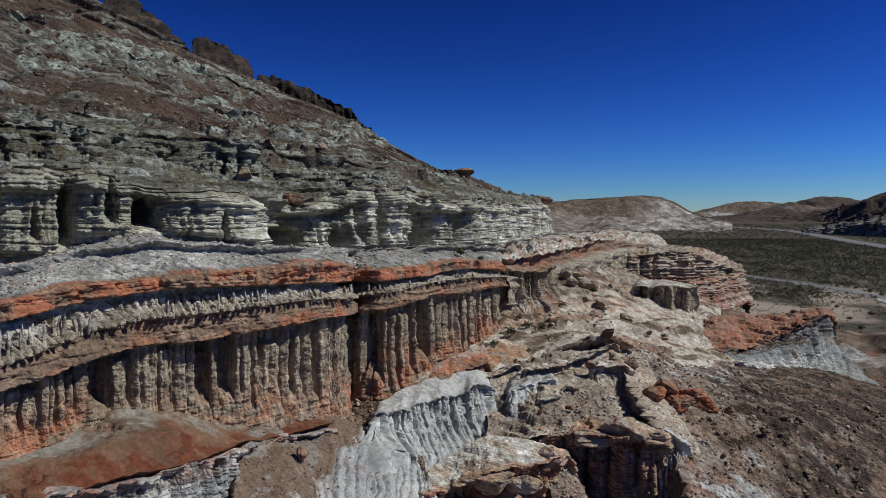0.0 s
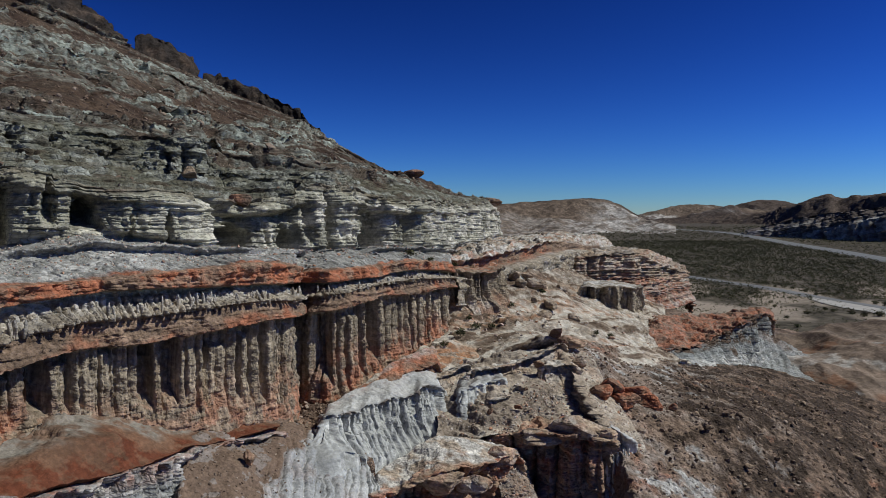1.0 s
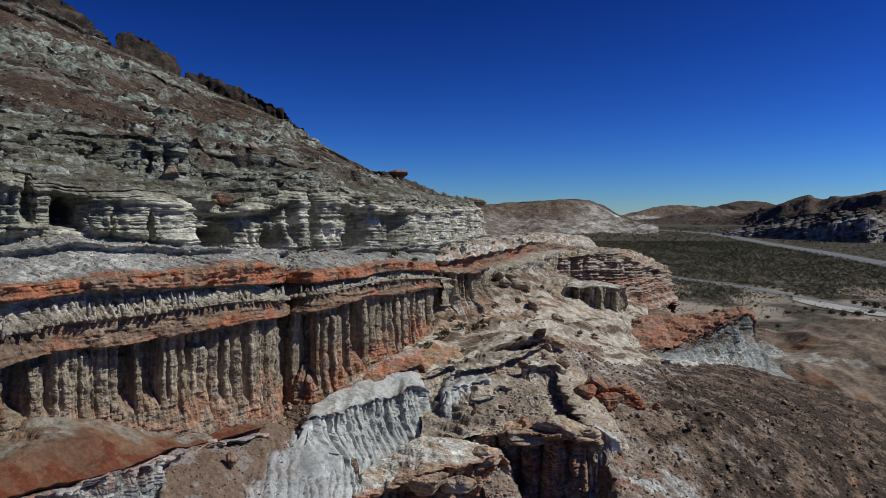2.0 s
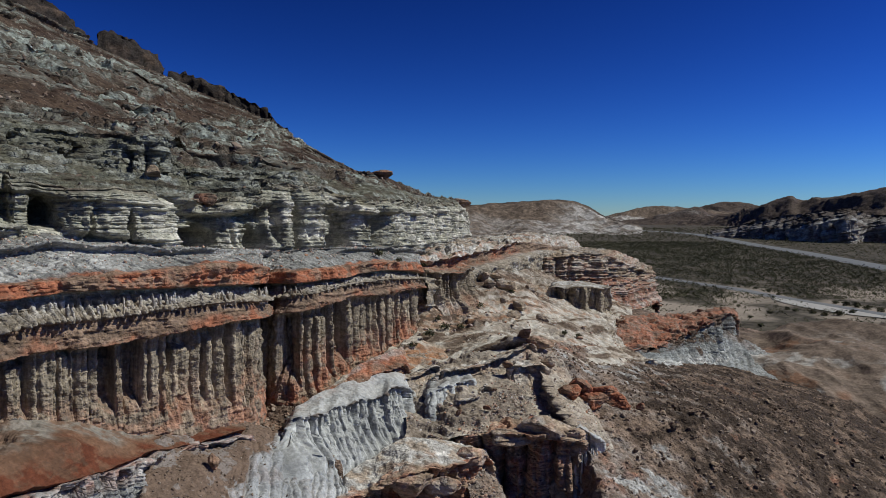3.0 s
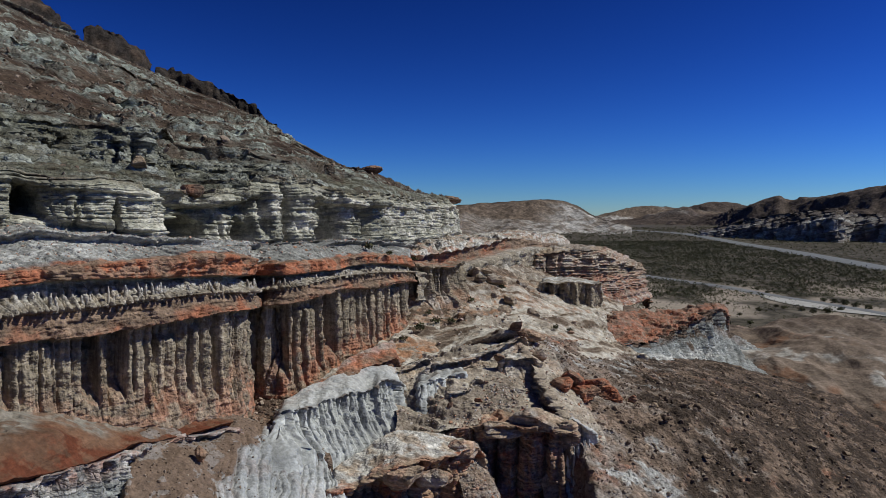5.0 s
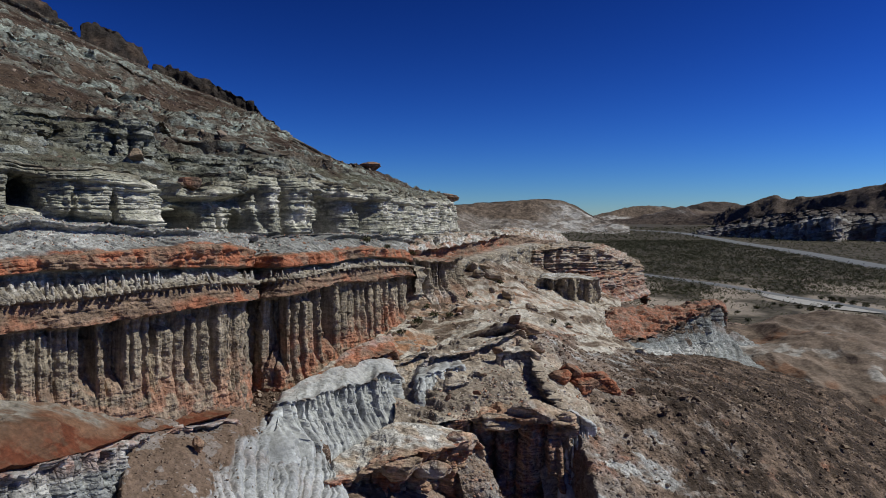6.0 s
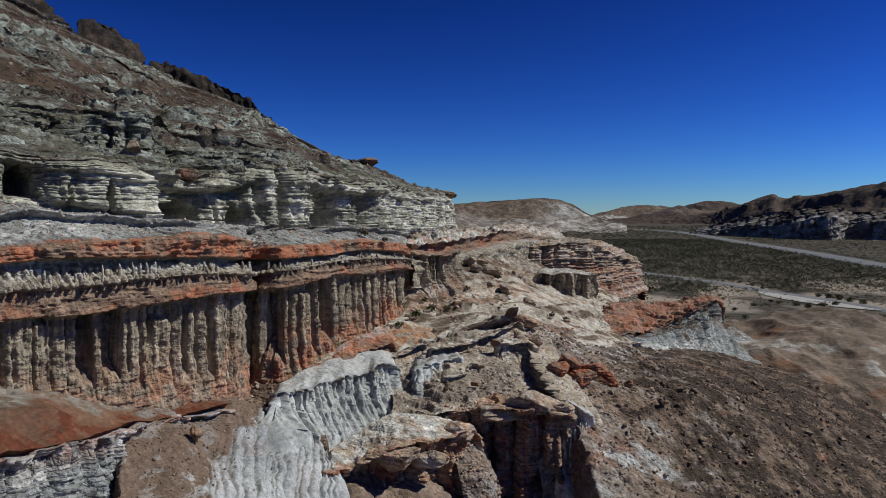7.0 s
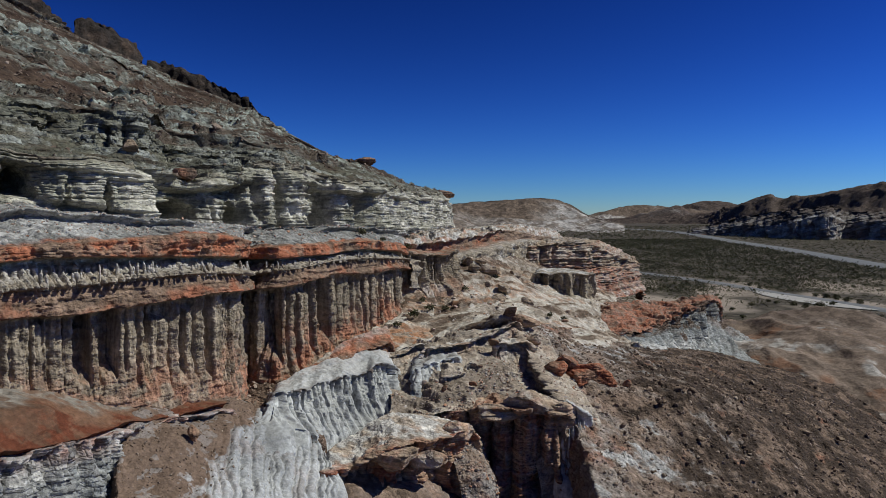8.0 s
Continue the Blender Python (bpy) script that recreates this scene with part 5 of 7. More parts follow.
soft_sheet("orange_apron", [P_FRONT, P_MID, P_BACK], m_cream, "rounded orange and pale apron at the foot of the fluted cliff", "rock slope", 0.17, (0.7, 6), 0.06, seed=65, steps=(1.4, (0.1, 0.05), -0.35), skirt=(0.6, -0.8, -3),
           tones=lambda p, v, k: (smooth(1.0, 0.4, v + 0.7 * k) * 0.7, smooth(0.6, 1.2, v + 0.5 * k) * 0.85, 0.25 * smooth(0.15, 0.4, streaks(p, 4, 3))))
scarp("orange_ledge", [[(x + 0.5, y - 0.6, z - 1.3) for x, y, z in P_FRONT[:5]], [(x + 0.3, y - 0.5, z + 0.7) for x, y, z in P_FRONT[:5]], [(x, y, z + 0.1) for x, y, z in P_MID[:5]]], m_red,
      "bulging orange sandstone ledge at the foot of the fluted cliff", "rock ledge", 0.12, 4.0, 0.9, 86, bed=0.4, foot=-0.8,
      tones=lambda p, v, k: (0.4 + 0.5 * smooth(-0.2, 0.3, k), 0.3 * smooth(1.5, 1.9, v + 0.4 * k), 0.05), facing=(0.6, -0.8))
SPINE = [(10.6, 109.5, 27.8), (11.4, 106.0, 27.7), (12.3, 101.0, 25.6), (13.2, 96.0, 23.9), (14.0, 91.0, 22.4), (14.6, 87.0, 20.9)]
spine = scarp("ridge_spine", [[(x - 0.4, y - 0.6, z - 3.2) for x, y, z in SPINE], SPINE, [(x + 5.0, y + 1.2, z - 1.9) for x, y, z in SPINE]], m_cream,
      "sharp tan rock spine with a shaded broken edge", "rock ledge", 0.12, 2.6, 0.6, 87, bed=0.6, foot=0.3, cave=0.7,
      tones=lambda p, v, k: (0.2 * smooth(0.1, 0.5, k), 0.35 * smooth(1.05, 1.4, v), 0.3 * smooth(0.1, -0.3, k)), facing=(-0.9, -0.4))
scarp("white_scarp", [F2_FOOT, F2_LIP, F2_BACK], m_white, "small white rilled clay face beside the rubble", "cliff", 0.12, 0.7, 0.9, 76, bed=0.06, foot=1.0,
      tones=lambda p, v, k: (0, 0, smooth(0.95, 1.2, v) * 0.5))
gully = soft_sheet("gully_floor", [GU_FRONT, GU_MID, GU_BACK], m_talus, "brown rubble-filled gully below the fluted cliff", "rock slope", 0.16, (0.5, 4), 0.2, seed=77,
           tones=lambda p, v, k: (0.1, 0.35 * smooth(0.1, 0.6, k), 0.6), skirt=(0.5, -1.5, -3))
rubble_slope = soft_sheet("rubble_slope", [R_D, R_C, R_B, R_A], m_cream, "rubble-strewn pale slope with broken ledges", "rock slope", 0.15, (0.6, 6), 0.1, 0.0, 1.5, 66, fine=0.8, steps=(1.7, (0.12, 0.10), -0.12),
           tones=lambda p, v, k: (smooth(0.4, 0.9, k) * 0.25, 0.15 + 0.6 * smooth(0.0, 0.3, k), 0.4 * smooth(0.0, -0.4, k + 0.4 * streaks(p, 5, 4))))
mid_slope = soft_sheet("mid_slope", [D_D, D_C, D_B, D_A], m_cream, "pale and orange gravel slope below the far ledges", "rock slope", 0.17, (0.9, 9), 0.08, 0.0, 3.0, 67, steps=(1.5, (0.10, 0.02), -0.3), skirt=(-0.4, 1.6, -3),
           tones=lambda p, v, k: (smooth(0.15, 0.4, streaks(p, 7, 6)) * 0.6, smooth(-0.3, 0.1, -streaks(p, 6, 9) - 0.3 * k) * 0.75, 0.75 * smooth(0.1, 0.35, streaks(p, 6, 9)) + 0.4 * smooth(0.2, 0.5, k) + 0.5 * smooth(2.0, 2.5, v + 0.3 * k)))
talus_slope = soft_sheet("talus_slope", [T_A, T_B, T_C, T_D, T_E, T_F], m_talus, "brown stony talus slope with pale patches", "rock slope", 0.2, (0.7, 10), 0.16, 0.0, 3.0, 68, steps=(1.1, (0.2, 0.05), -0.42), skirt=(-1.2, 0, -4),
           tones=lambda p, v, k: (smooth(0.9, 0.3, v) * smooth(0, 0.5, k) * 0.5, smooth(2.4, 0.2, v + 2.0 * k) * 0.3 + 0.9 * smooth(0.24, 0.36, fbm(p * np.array([0.8, 1.4, 1]), 8, 4, seed=12)) * smooth(3.0, 1.0, v), smooth(1.1, 2.6, v + 0.7 * k) * 2.4))
scarp("cave_block", [K_FOOT, K_TOP, [(x + 0.5, y + 6, z + 0.3) for x, y, z in K_TOP]], m_tan, "tan sandstone block with a dark hollow under its lip", "rock outcrop", 0.13, 3.0, 1.4, 69, bed=0.7, cave=2.2,
      tones=lambda p, v, k: (0.35 + smooth(-0.3, 0.4, k) * 0.5, 0.1 + 0.2 * k, 0.1))
scarp("knob_outcrop", [N_FOOT, N_LIP, N_BACK], m_tan, "rounded tan sandstone outcrop with hollows under ledges", "rock outcrop", 0.13, 3.6, 1.8, 70, bed=0.5, cave=1.8,
      tones=lambda p, v, k: (smooth(1.6, 0.9, v) * (0.35 + 0.6 * smooth(-0.3, 0.4, k)), smooth(1.0, 1.25, v + 0.15 * k) * 0.95, 0.05))
scarp("slab_scarp", [L_FOOT, L_LIP, [(x * 0.995 + 1, y + 3, z - 0.2) for x, y, z in L_LIP]], m_grey, "grey-white gullied scarp under the red slab", "cliff", 0.17, 2.0, 3.2, 71, foot=3.0, bed=0.5,
      tones=lambda p, v, k: (smooth(0.92, 1.0, v) * 0.8, 0.7 * smooth(0.6, 0.2, v), 0.85 * smooth(0.5, 0.75, v + 0.3 * k)))
red_slab = soft_sheet("red_slab", [[(x, y - 0.8, z + 0.1) for x, y, z in L_LIP], [(0.5 * (a[0] + c[0]), 0.5 * (a[1] + c[1]), 0.5 * (a[2] + c[2]) + 0.4) for a, c in zip(L_LIP, L_BACK)], L_BACK], m_red,
           "tilted rust-red sandstone slab on a white scarp", "rock slab", 0.2, (0.9, 8), 0.1, seed=72, steps=(1.6, (0.12, 0.1), 0.1),
           tones=lambda p, v, k: (0.85 - 0.4 * smooth(1.0, 2.0, v + k), 0.1, 0.1),
           fold=lambda p, v, s: 0.8 * (beds(p[..., 2] + 0.3 * p[..., 0] + 0.6 * fbm(p, 7, 3), 1.8, 9)[0] - 0.5))
soft_sheet("mud_hills", [Q_D, Q_C, Q_B, Q_A, [(x * 1.05, y + 45, -1) for x, y, z in Q_A]], m_mud, "rounded tan and white mud hills on the valley edge", "hill", 0.26, (0.6, 12), 0.05, seed=73,
           tones=lambda p, v, k: (smooth(0.12, 0.3, fbm(p, 18, 3, seed=31)) * 0.6 * smooth(2.6, 1.8, v), smooth(0.2, 0.32, fbm(p, 16, 4, seed=32)) * smooth(2.6, 1.6, v) * 0.7, smooth(1.9, 2.6, v + 0.5 * k) * 0.6),
           fold=lambda p, v, s: 2.4 * ridged(p * np.array([1, 0.7, 0.1]), 26, 3, seed=3) + 0.3 * ridged(p * np.array([1, 0.6, 0.1]), 6, 2, seed=4))
scarp("dark_pillars", [E_FOOT, E_LIP, E_BACK], m_flute, "grey fluted pillars with a pale cap", "cliff", 0.17, 2.2, 2.4, 74, cave=1.6, foot=1.6, tones=lambda p, v, k: (0, smooth(0.95, 1.1, v) * 0.8, 0))
scarp("bench_outcrop", [O_FOOT, O_TOP, O_BACK], m_tan, "stepped outcrop of thin white and red beds", "rock outcrop", 0.17, 6.0, 2.4, 75, bed=2.2,
      tones=lambda p, v, k: (smooth(0.6, 0.45, v + 0.1 * k) * 0.9 + 0.5 * (h1(beds(p[..., 2], 1.1, 3)[1], 2) > 0.55), 0.7 * h1(beds(p[..., 2], 0.8, 5)[1], 4), 0.3 * (h1(beds(p[..., 2], 0.8, 5)[1], 7) > 0.5)))

for rails, seed in (((J_FOOT, J_LIP, J_BACK), 78), ((J2_FOOT, J2_LIP, J2_BACK), 79), ((J3_FOOT, J3_LIP, J3_BACK), 80), ((J4_FOOT, J4_LIP, J4_BACK), 83)):
    scarp("broken_ledge", rails, m_tan, "long thin tan ledge undercut by shadow on the rubble slope", "rock ledge", 0.12, 1.6, 0.5, seed, bed=0.35, cave=1.1, foot=0.0, group="broken ledges",
          tones=lambda p, v, k: (0.25 * smooth(0.1, 0.5, k), 0.45 + 0.3 * k + 0.3 * smooth(1.0, 1.4, v), 0.05))
soft_sheet("white_fan", [W_LOW, W_MID, W_TOP], m_grey, "white gullied clay fans spreading from the scarp", "rock slope", 0.2, (0.5, 8), 0.1, 0.6, 1.8, 81, skirt=(0.5, -2, -3),
           tones=lambda p, v, k: (0.15 * smooth(0.2, 0.5, k), 0.2, 0.5 * smooth(1.3, 1.9, v + 0.4 * k) + 0.3 * smooth(0.1, 0.5, k)))
PW_FOOT = [(14.8, 85.5, 13.6), (16.0, 85.0, 13.2), (17.2, 84.6, 13.2), (18.4, 84.8, 14.0)]
PW_LIP = [(15.0, 87.0, 21.4), (16.0, 86.8, 21.7), (17.1, 86.6, 20.9), (18.0, 87.2, 19.4)]
scarp("white_scarp", [PW_FOOT, PW_LIP, [(x + 0.5, y + 3.0, z - 0.6) for x, y, z in PW_LIP]], m_white, "narrow white fluted clay buttress beside the talus", "cliff", 0.1, 0.8, 1.3, 89, bed=0.1, foot=1.6,
      tones=lambda p, v, k: (0.15 * smooth(0.95, 1.1, v), 0.2, 0.3 * smooth(0.1, 0.5, k)))
chute = soft_sheet("rubble_chute", [[(2.0, 82.0, 16.0), (4.6, 81.0, 14.6), (7.0, 80.6, 12.4)], [(1.2, 85.5, 18.5), (3.6, 84.6, 17.4), (6.2, 84.0, 14.8)], [(0.5, 88.0, 20.0), (2.8, 87.2, 19.2), (5.4, 86.6, 17.0)]], m_talus,
           "tan rubble chute between the knob and the cave block", "rock slope", 0.13, (0.4, 4), 0.15, seed=90, skirt=(1.0, -3.0, -4.0), tones=lambda p, v, k: (0.25 * smooth(0.1, 0.5, k), 0.35 + 0.4 * k, 0.15))
# ---- roads ----
def ribbon(name, line, wide, lift, material, label, kind="structure"):
    t_ = np.linspace(0, len(line) - 1, 400)
    c = spline(np.array(line, float), t_)
    d = np.gradient(c, axis=0)
    side = np.stack([d[:, 1], -d[:, 0], 0 * d[:, 0]], -1)
    side /= np.linalg.norm(side, axis=1)[:, None]
    rows = []
    for off, h in ((-wide / 2 - 5, -1.2), (-wide / 2, lift), (-wide / 4, lift + 0.05), (0, lift + 0.1), (wide / 4, lift + 0.05), (wide / 2, lift), (wide / 2 + 5, -1.2)):
        q = c + side * off
        q[:, 2] = floor_z(c[:, 0], c[:, 1]) + h
        rows.append(q)
    sh = Sheet([], grid=np.stack(rows))
    return tagged(sh.emit(name, material), label, "road", kind=kind)


m_road, t, b = shader("worn_asphalt")
t.links.new(mix(t, ramp(t, noise_at(t, 5.0, 5), (0.3, 0.0), (0.7, 1.0)), (0.12, 0.125, 0.125), (0.17, 0.17, 0.17)), b.inputs["Base Color"])
b.inputs["Roughness"].default_value = 0.85
ribbon("road", ROAD, 7.0, 0.55, m_road, "narrow grey asphalt road across the valley")
ribbon("road", HIGHWAY, 20.0, 0.7, m_road, "wide grey asphalt highway on the far side of the valley")


# pale dirt pull-out along the near road
line = spline(np.array(ROAD, float), np.linspace(4.2, 7.2, 60))
wide = 15 * np.sin(np.linspace(0.1, np.pi, 60)) ** 0.6
rows = []
for q in np.linspace(0, 1, 12):
    a = line + np.stack([-3.2 - wide * q + 1.2 * fbm(line, 14, 3, seed=2) * q, -0.35 * wide * q, 0 * wide], -1)
    a[:, 2] = floor_z(a[:, 0], a[:, 1]) + 0.1 * (1 - q) + 0.4
    rows.append(a)
lot = Sheet([], grid=np.stack(rows))
m_dirt, t, b = shader("packed_dirt")
t.links.new(mix(t, ramp(t, noise_at(t, 6.0, 6, 0.65), (0.3, 0.0), (0.7, 1.0)), (0.30, 0.28, 0.25), (0.42, 0.395, 0.36)), b.inputs["Base Color"])
b.inputs["Roughness"].default_value = 0.95
tagged(lot.emit("pavement", m_dirt), "pale packed dirt pull-out beside the road", "pull-out", kind="structure")


# ---- far hills ----
def far_hill(name, crest, foot_z, depth, label, seed, pale=0.3, rug=0.12, mat=None, bare=None):
    c = np.array(crest, float)
    toward = -c[:, :2] / np.linalg.norm(c[:, :2], axis=1)[:, None]
    foot, back, mid = c.copy(), c.copy(), c.copy()
    foot[:, :2] += toward * depth
    foot[:, 2] = foot_z
    mid[:, :2] += toward * depth * 0.45
    mid[:, 2] = foot_z + (c[:, 2] - foot_z) * 0.45
    back[:, :2] -= toward * depth
    back[:, 2] = foot_z - 20
    w = Sheet([foot, mid, c, back], 0.3, "smooth", far=1.0)
    p, v = w.base, w.band
    hgt = np.clip(c[:, 2].max() - foot_z, 20, 300)
    w.p[..., 2] += rug * hgt * ridged(p, depth * 0.3, 5, seed=seed) * smooth(0.0, 0.5, v) * smooth(2.1, 1.6, v) + 0.02 * hgt * fbm(p, depth * 0.08, 4, seed=seed) * smooth(0, 0.3, v)
    k = fbm(p, depth * 0.35, 5, seed=seed + 3)
    w.attr["pale"] = np.clip(smooth(0.0, 0.6, k - 0.35 + 2 * pale * smooth(1.6, 0.3, v)), 0, 1) * min(1.0, pale * 2.2)
    if bare:
        w.attr["pale"] = np.clip(w.attr["pale"] * 0.35 + smooth(bare[0], bare[1], p[..., 0] / p[..., 1] + 0.03 * k) * smooth(1.8, 1.45, v), 0, 1)
    gully, _ = columns(w.s + depth * 0.12 * fbm(p, depth * 0.25, 4, seed=seed), depth * 0.06, seed)
    w.p[..., 2] -= 0.035 * hgt * (1 - np.sqrt(np.clip(gully * 1.3, 0, 1))) * smooth(0.1, 0.6, v) * smooth(1.95, 1.6, v)
    w.attr["red"], w.attr["brown"] = 0 * v, 0.1 + 0.85 * smooth(1.72, 1.82, v + 0.08 * k)
    return tagged(w.emit(name, mat or m_far), label, "hill", kind="structure")
MESA = [(-96, 1500, 65), (19, 1550, 73), (105, 1600, 78.5), (169, 1620, 84), (254, 1650, 86), (298, 1650, 74), (338, 1600, 47), (386, 1500, 30)]
DARK = [(667, 2200, 35), (765, 2100, 57), (779, 1900, 76), (814, 1800, 102), (848, 1800, 91), (892, 1700, 100), (925, 1600, 108), (993, 1500, 119), (1087, 1400, 119)]
PALE_FAR = [(622, 3300, 37), (748, 3300, 73), (900, 3400, 102), (1030, 3400, 99.5), (1160, 3400, 89), (1343, 3400, 68)]
FARTHEST = [(1337, 4200, 99), (1530, 4200, 138), (1626, 4200, 138), (1755, 4200, 119), (1980, 4200, 99)]
MIDDLE = [(490, 2500, 34), (605, 2500, 43), (720, 2500, 62), (825, 2500, 85), (873, 2500, 66), (988, 2500, 40)]
far_hill("mesa", MESA, 6, 420, "brown flat-topped mesa with pale gullied flanks", 81, 0.8, 0.09, m_mesa, (0.11, 0.17))


OPP_FOOT = [(425, 1230, 16.4), (458, 1180, 16.7), (482, 1120, 13.9), (502, 1080, 10.9), (506, 1050, 9.5), (526, 1030, 11), (547, 1010, 14), (580, 1040, 17), (595, 1000, 15.8), (630, 960, 13), (674, 900, 10)]
OPP_LIP = [(429, 1242, 21.8), (462, 1192, 29), (486, 1132, 34.4), (507, 1092, 33), (511, 1062, 36.7), (531, 1042, 45), (552, 1022, 46.5), (587, 1052, 38.4), (601, 1012, 40), (637, 972, 39), (682, 912, 38)]
OPP_TOP = [(446, 1290, 24), (481, 1240, 37), (507, 1180, 49), (529, 1140, 53.5), (534, 1110, 55), (556, 1090, 60), (578, 1070, 61), (613, 1100, 55), (630, 1060, 53), (668, 1020, 52.7), (717, 960, 52.3)]


def opposite():
    skirt = [(x - 14, y - 26, z - 8) for x, y, z in OPP_FOOT]
    back = [(x + 60, y + 90, 10) for x, y, z in OPP_TOP]
    w = Sheet([skirt, OPP_FOOT, OPP_LIP, OPP_TOP, back], 0.16, fine=0.5, thin=(0, -1))
    v, s, p = w.band - 1, w.s, w.base
    n = w.normals(True)
    n = -n if n[..., 1].mean() > 0 else n
    sw = s + 6 * fbm(p, 30, 3, seed=4)
    e1, w1 = columns(sw, 9.0, 91)
    e2, _ = columns(sw, 26.0, 92)
    dip = p[..., 2] - 0.2 * s + 1.5 * fbm(p, 40, 2)
    b1, i1 = beds(dip, 3.6, 93)
    body = smooth(0, 0.2, v) * smooth(2.2, 1.8, v)
    d = body * (-4.0 * (1 - np.sqrt(np.clip(e1 * 1.4, 0, 1))) - 10 * (1 - np.sqrt(np.clip(e2 * 1.6, 0, 1))) + 6 * (b1 - 0.5) + 2.5 * fbm(p, 9, 5, 0.6))
    w.out(d, n=n)
    w.p[..., 2] += smooth(1.0, 1.3, v) * 2.5 * ridged(p, 30, 4)
    w.attr["pale"] = np.clip(0.1 + 0.6 * h1(i1, 4) * body + 0.7 * smooth(0.15, -0.2, v) + 0.2 * smooth(1.6, 1.1, v), 0, 0.9)
    w.attr["red"], w.attr["brown"] = 0.2 * smooth(1.2, 0.2, v), 0.35 * smooth(1.2, 1.8, v)
    tagged(w.emit_parts("opposite_cliff", "cliff_face", m_far, np.flatnonzero(np.diff(w1[row_at(w, 1.6)])) + 1), "dark grey tilted cliffs across the highway", "cliff", kind="structure")


opposite()
far_hill("far_ridge", DARK, 12, 380, "dark brown hills behind the highway cliffs", 83, 0.1)
far_hill("far_ridge", MIDDLE, 8, 350, "brown hills at the valley end", 86, 0.3)
far_hill("far_ridge", PALE_FAR, 8, 500, "pale far hills at the valley end", 84, 0.9, 0.12, m_mesa)
far_hill("far_ridge", FARTHEST, 8, 500, "bluish farthest mountains", 85, 0.2)



# ---- on the highway ----
m_paint, t, b = shader("dark_paint")
t.links.new(mix(t, noise_at(t, 1.2, 3), (0.03, 0.035, 0.045), (0.05, 0.055, 0.065)), b.inputs["Base Color"])
b.inputs["Roughness"].default_value = 0.35
m_glass, t, b = shader("dark_glass")
b.inputs["Base Color"].default_value, b.inputs["Roughness"].default_value = (0.02, 0.025, 0.03, 1), 0.08
m_rubber, t, b = shader("tyre_rubber")
b.inputs["Base Color"].default_value, b.inputs["Roughness"].default_value = (0.02, 0.02, 0.02, 1), 0.85
m_steel, t, b = shader("galvanised_steel")
b.inputs["Base Color"].default_value, b.inputs["Roughness"].default_value, b.inputs["Metallic"].default_value = (0.35, 0.36, 0.37, 1), 0.5, 0.9


def part(name, bm, material, parent, label=""):
    me = bpy.data.meshes.new(name)
    bm.to_mesh(me)
    bm.free()
    me.materials.append(material)
    ob = new(name, me)
    ob.parent = parent
    return tagged(ob, label)


def box(size, at, bevel=0.0):
    bm = bmesh.new()
    bmesh.ops.create_cube(bm, size=1.0, matrix=Matrix.Translation(at) @ Matrix.Diagonal((*size, 1)))
    if bevel:
        bmesh.ops.bevel(bm, geom=bm.edges[:], offset=bevel, segments=2, affect="EDGES")
    return bm


def disc(radius, depth, at, turn):
    bm = bmesh.new()
    bmesh.ops.create_cone(bm, cap_ends=True, segments=20, radius1=radius, radius2=radius, depth=depth, matrix=Matrix.Translation(at) @ turn.to_matrix().to_4x4())
    return bm


def truck(x, y, heading):
    holder = new("truck")
    part("cargo_box", box((2.4, 5.2, 2.5), (0, -1.2, 2.05), 0.06), m_paint, holder)
    part("cab", box((2.2, 1.9, 2.0), (0, 2.5, 1.55), 0.15), m_paint, holder)
    part("windscreen", box((1.9, 0.06, 0.75), (0, 3.47, 1.95)), m_glass, holder, "dark windscreen")
    for sx in (-1.0, 1.0):
        for sy in (-2.6, 2.4):
            part("wheel", disc(0.48, 0.3, (sx, sy, 0.48), Euler((0, radians(90), 0))), m_rubber, holder)
    holder.matrix_world = pose(x, y, float(floor_z(np.array(x), np.array(y))) + 0.75, 0, 0, heading)
    return tagged(holder, "small dark truck standing on the far highway", "truck")


def road_sign(x, y, heading):
    holder = new("road_sign")
    part("post", disc(0.06, 2.6, (0, 0, 1.3), Euler((0, 0, 0))), m_steel, holder)
    part("panel", box((1.3, 0.05, 1.0), (0, -0.08, 2.7), 0.02), m_paint, holder, "dark back of the sign panel")
    holder.matrix_world = pose(x, y, float(floor_z(np.array(x), np.array(y))) - 0.1, 0, 0, heading)
    return tagged(holder, "small road sign on a steel post beside the highway", "sign", "highway signs")


truck(434, 1262, 4)
road_sign(353, 612, 20)
road_sign(356, 640, 20)
# ---- loose stones ----
def ball(level):
    bm = bmesh.new()
    bmesh.ops.create_icosphere(bm, subdivisions=level, radius=1.0)
    v = np.array([q.co[:] for q in bm.verts])
    f = np.array([[q.index for q in face.verts] for face in bm.faces])
    bm.free()
    return v, f


ICO_V, ICO_F = ball(1)          # 12 corners


def stone_shape(r, rough=0.35):
    """A broken stone: a rough ball cut by a few planes."""
    v = ICO_V * (1 + rough * (r.random((len(ICO_V), 1)) - 0.5))
    for _ in range(7):
        n = r.normal(size=3)
        n /= np.linalg.norm(n)
        d = v @ n - (0.45 + 0.35 * r.random())
        v = v - np.outer(np.clip(d, 0, None), n)
    return v * np.array([1, 0.6 + 0.4 * r.random(), 0.45 + 0.4 * r.random()])


SHAPES = [stone_shape(np.random.default_rng(900 + i)) for i in range(16)]


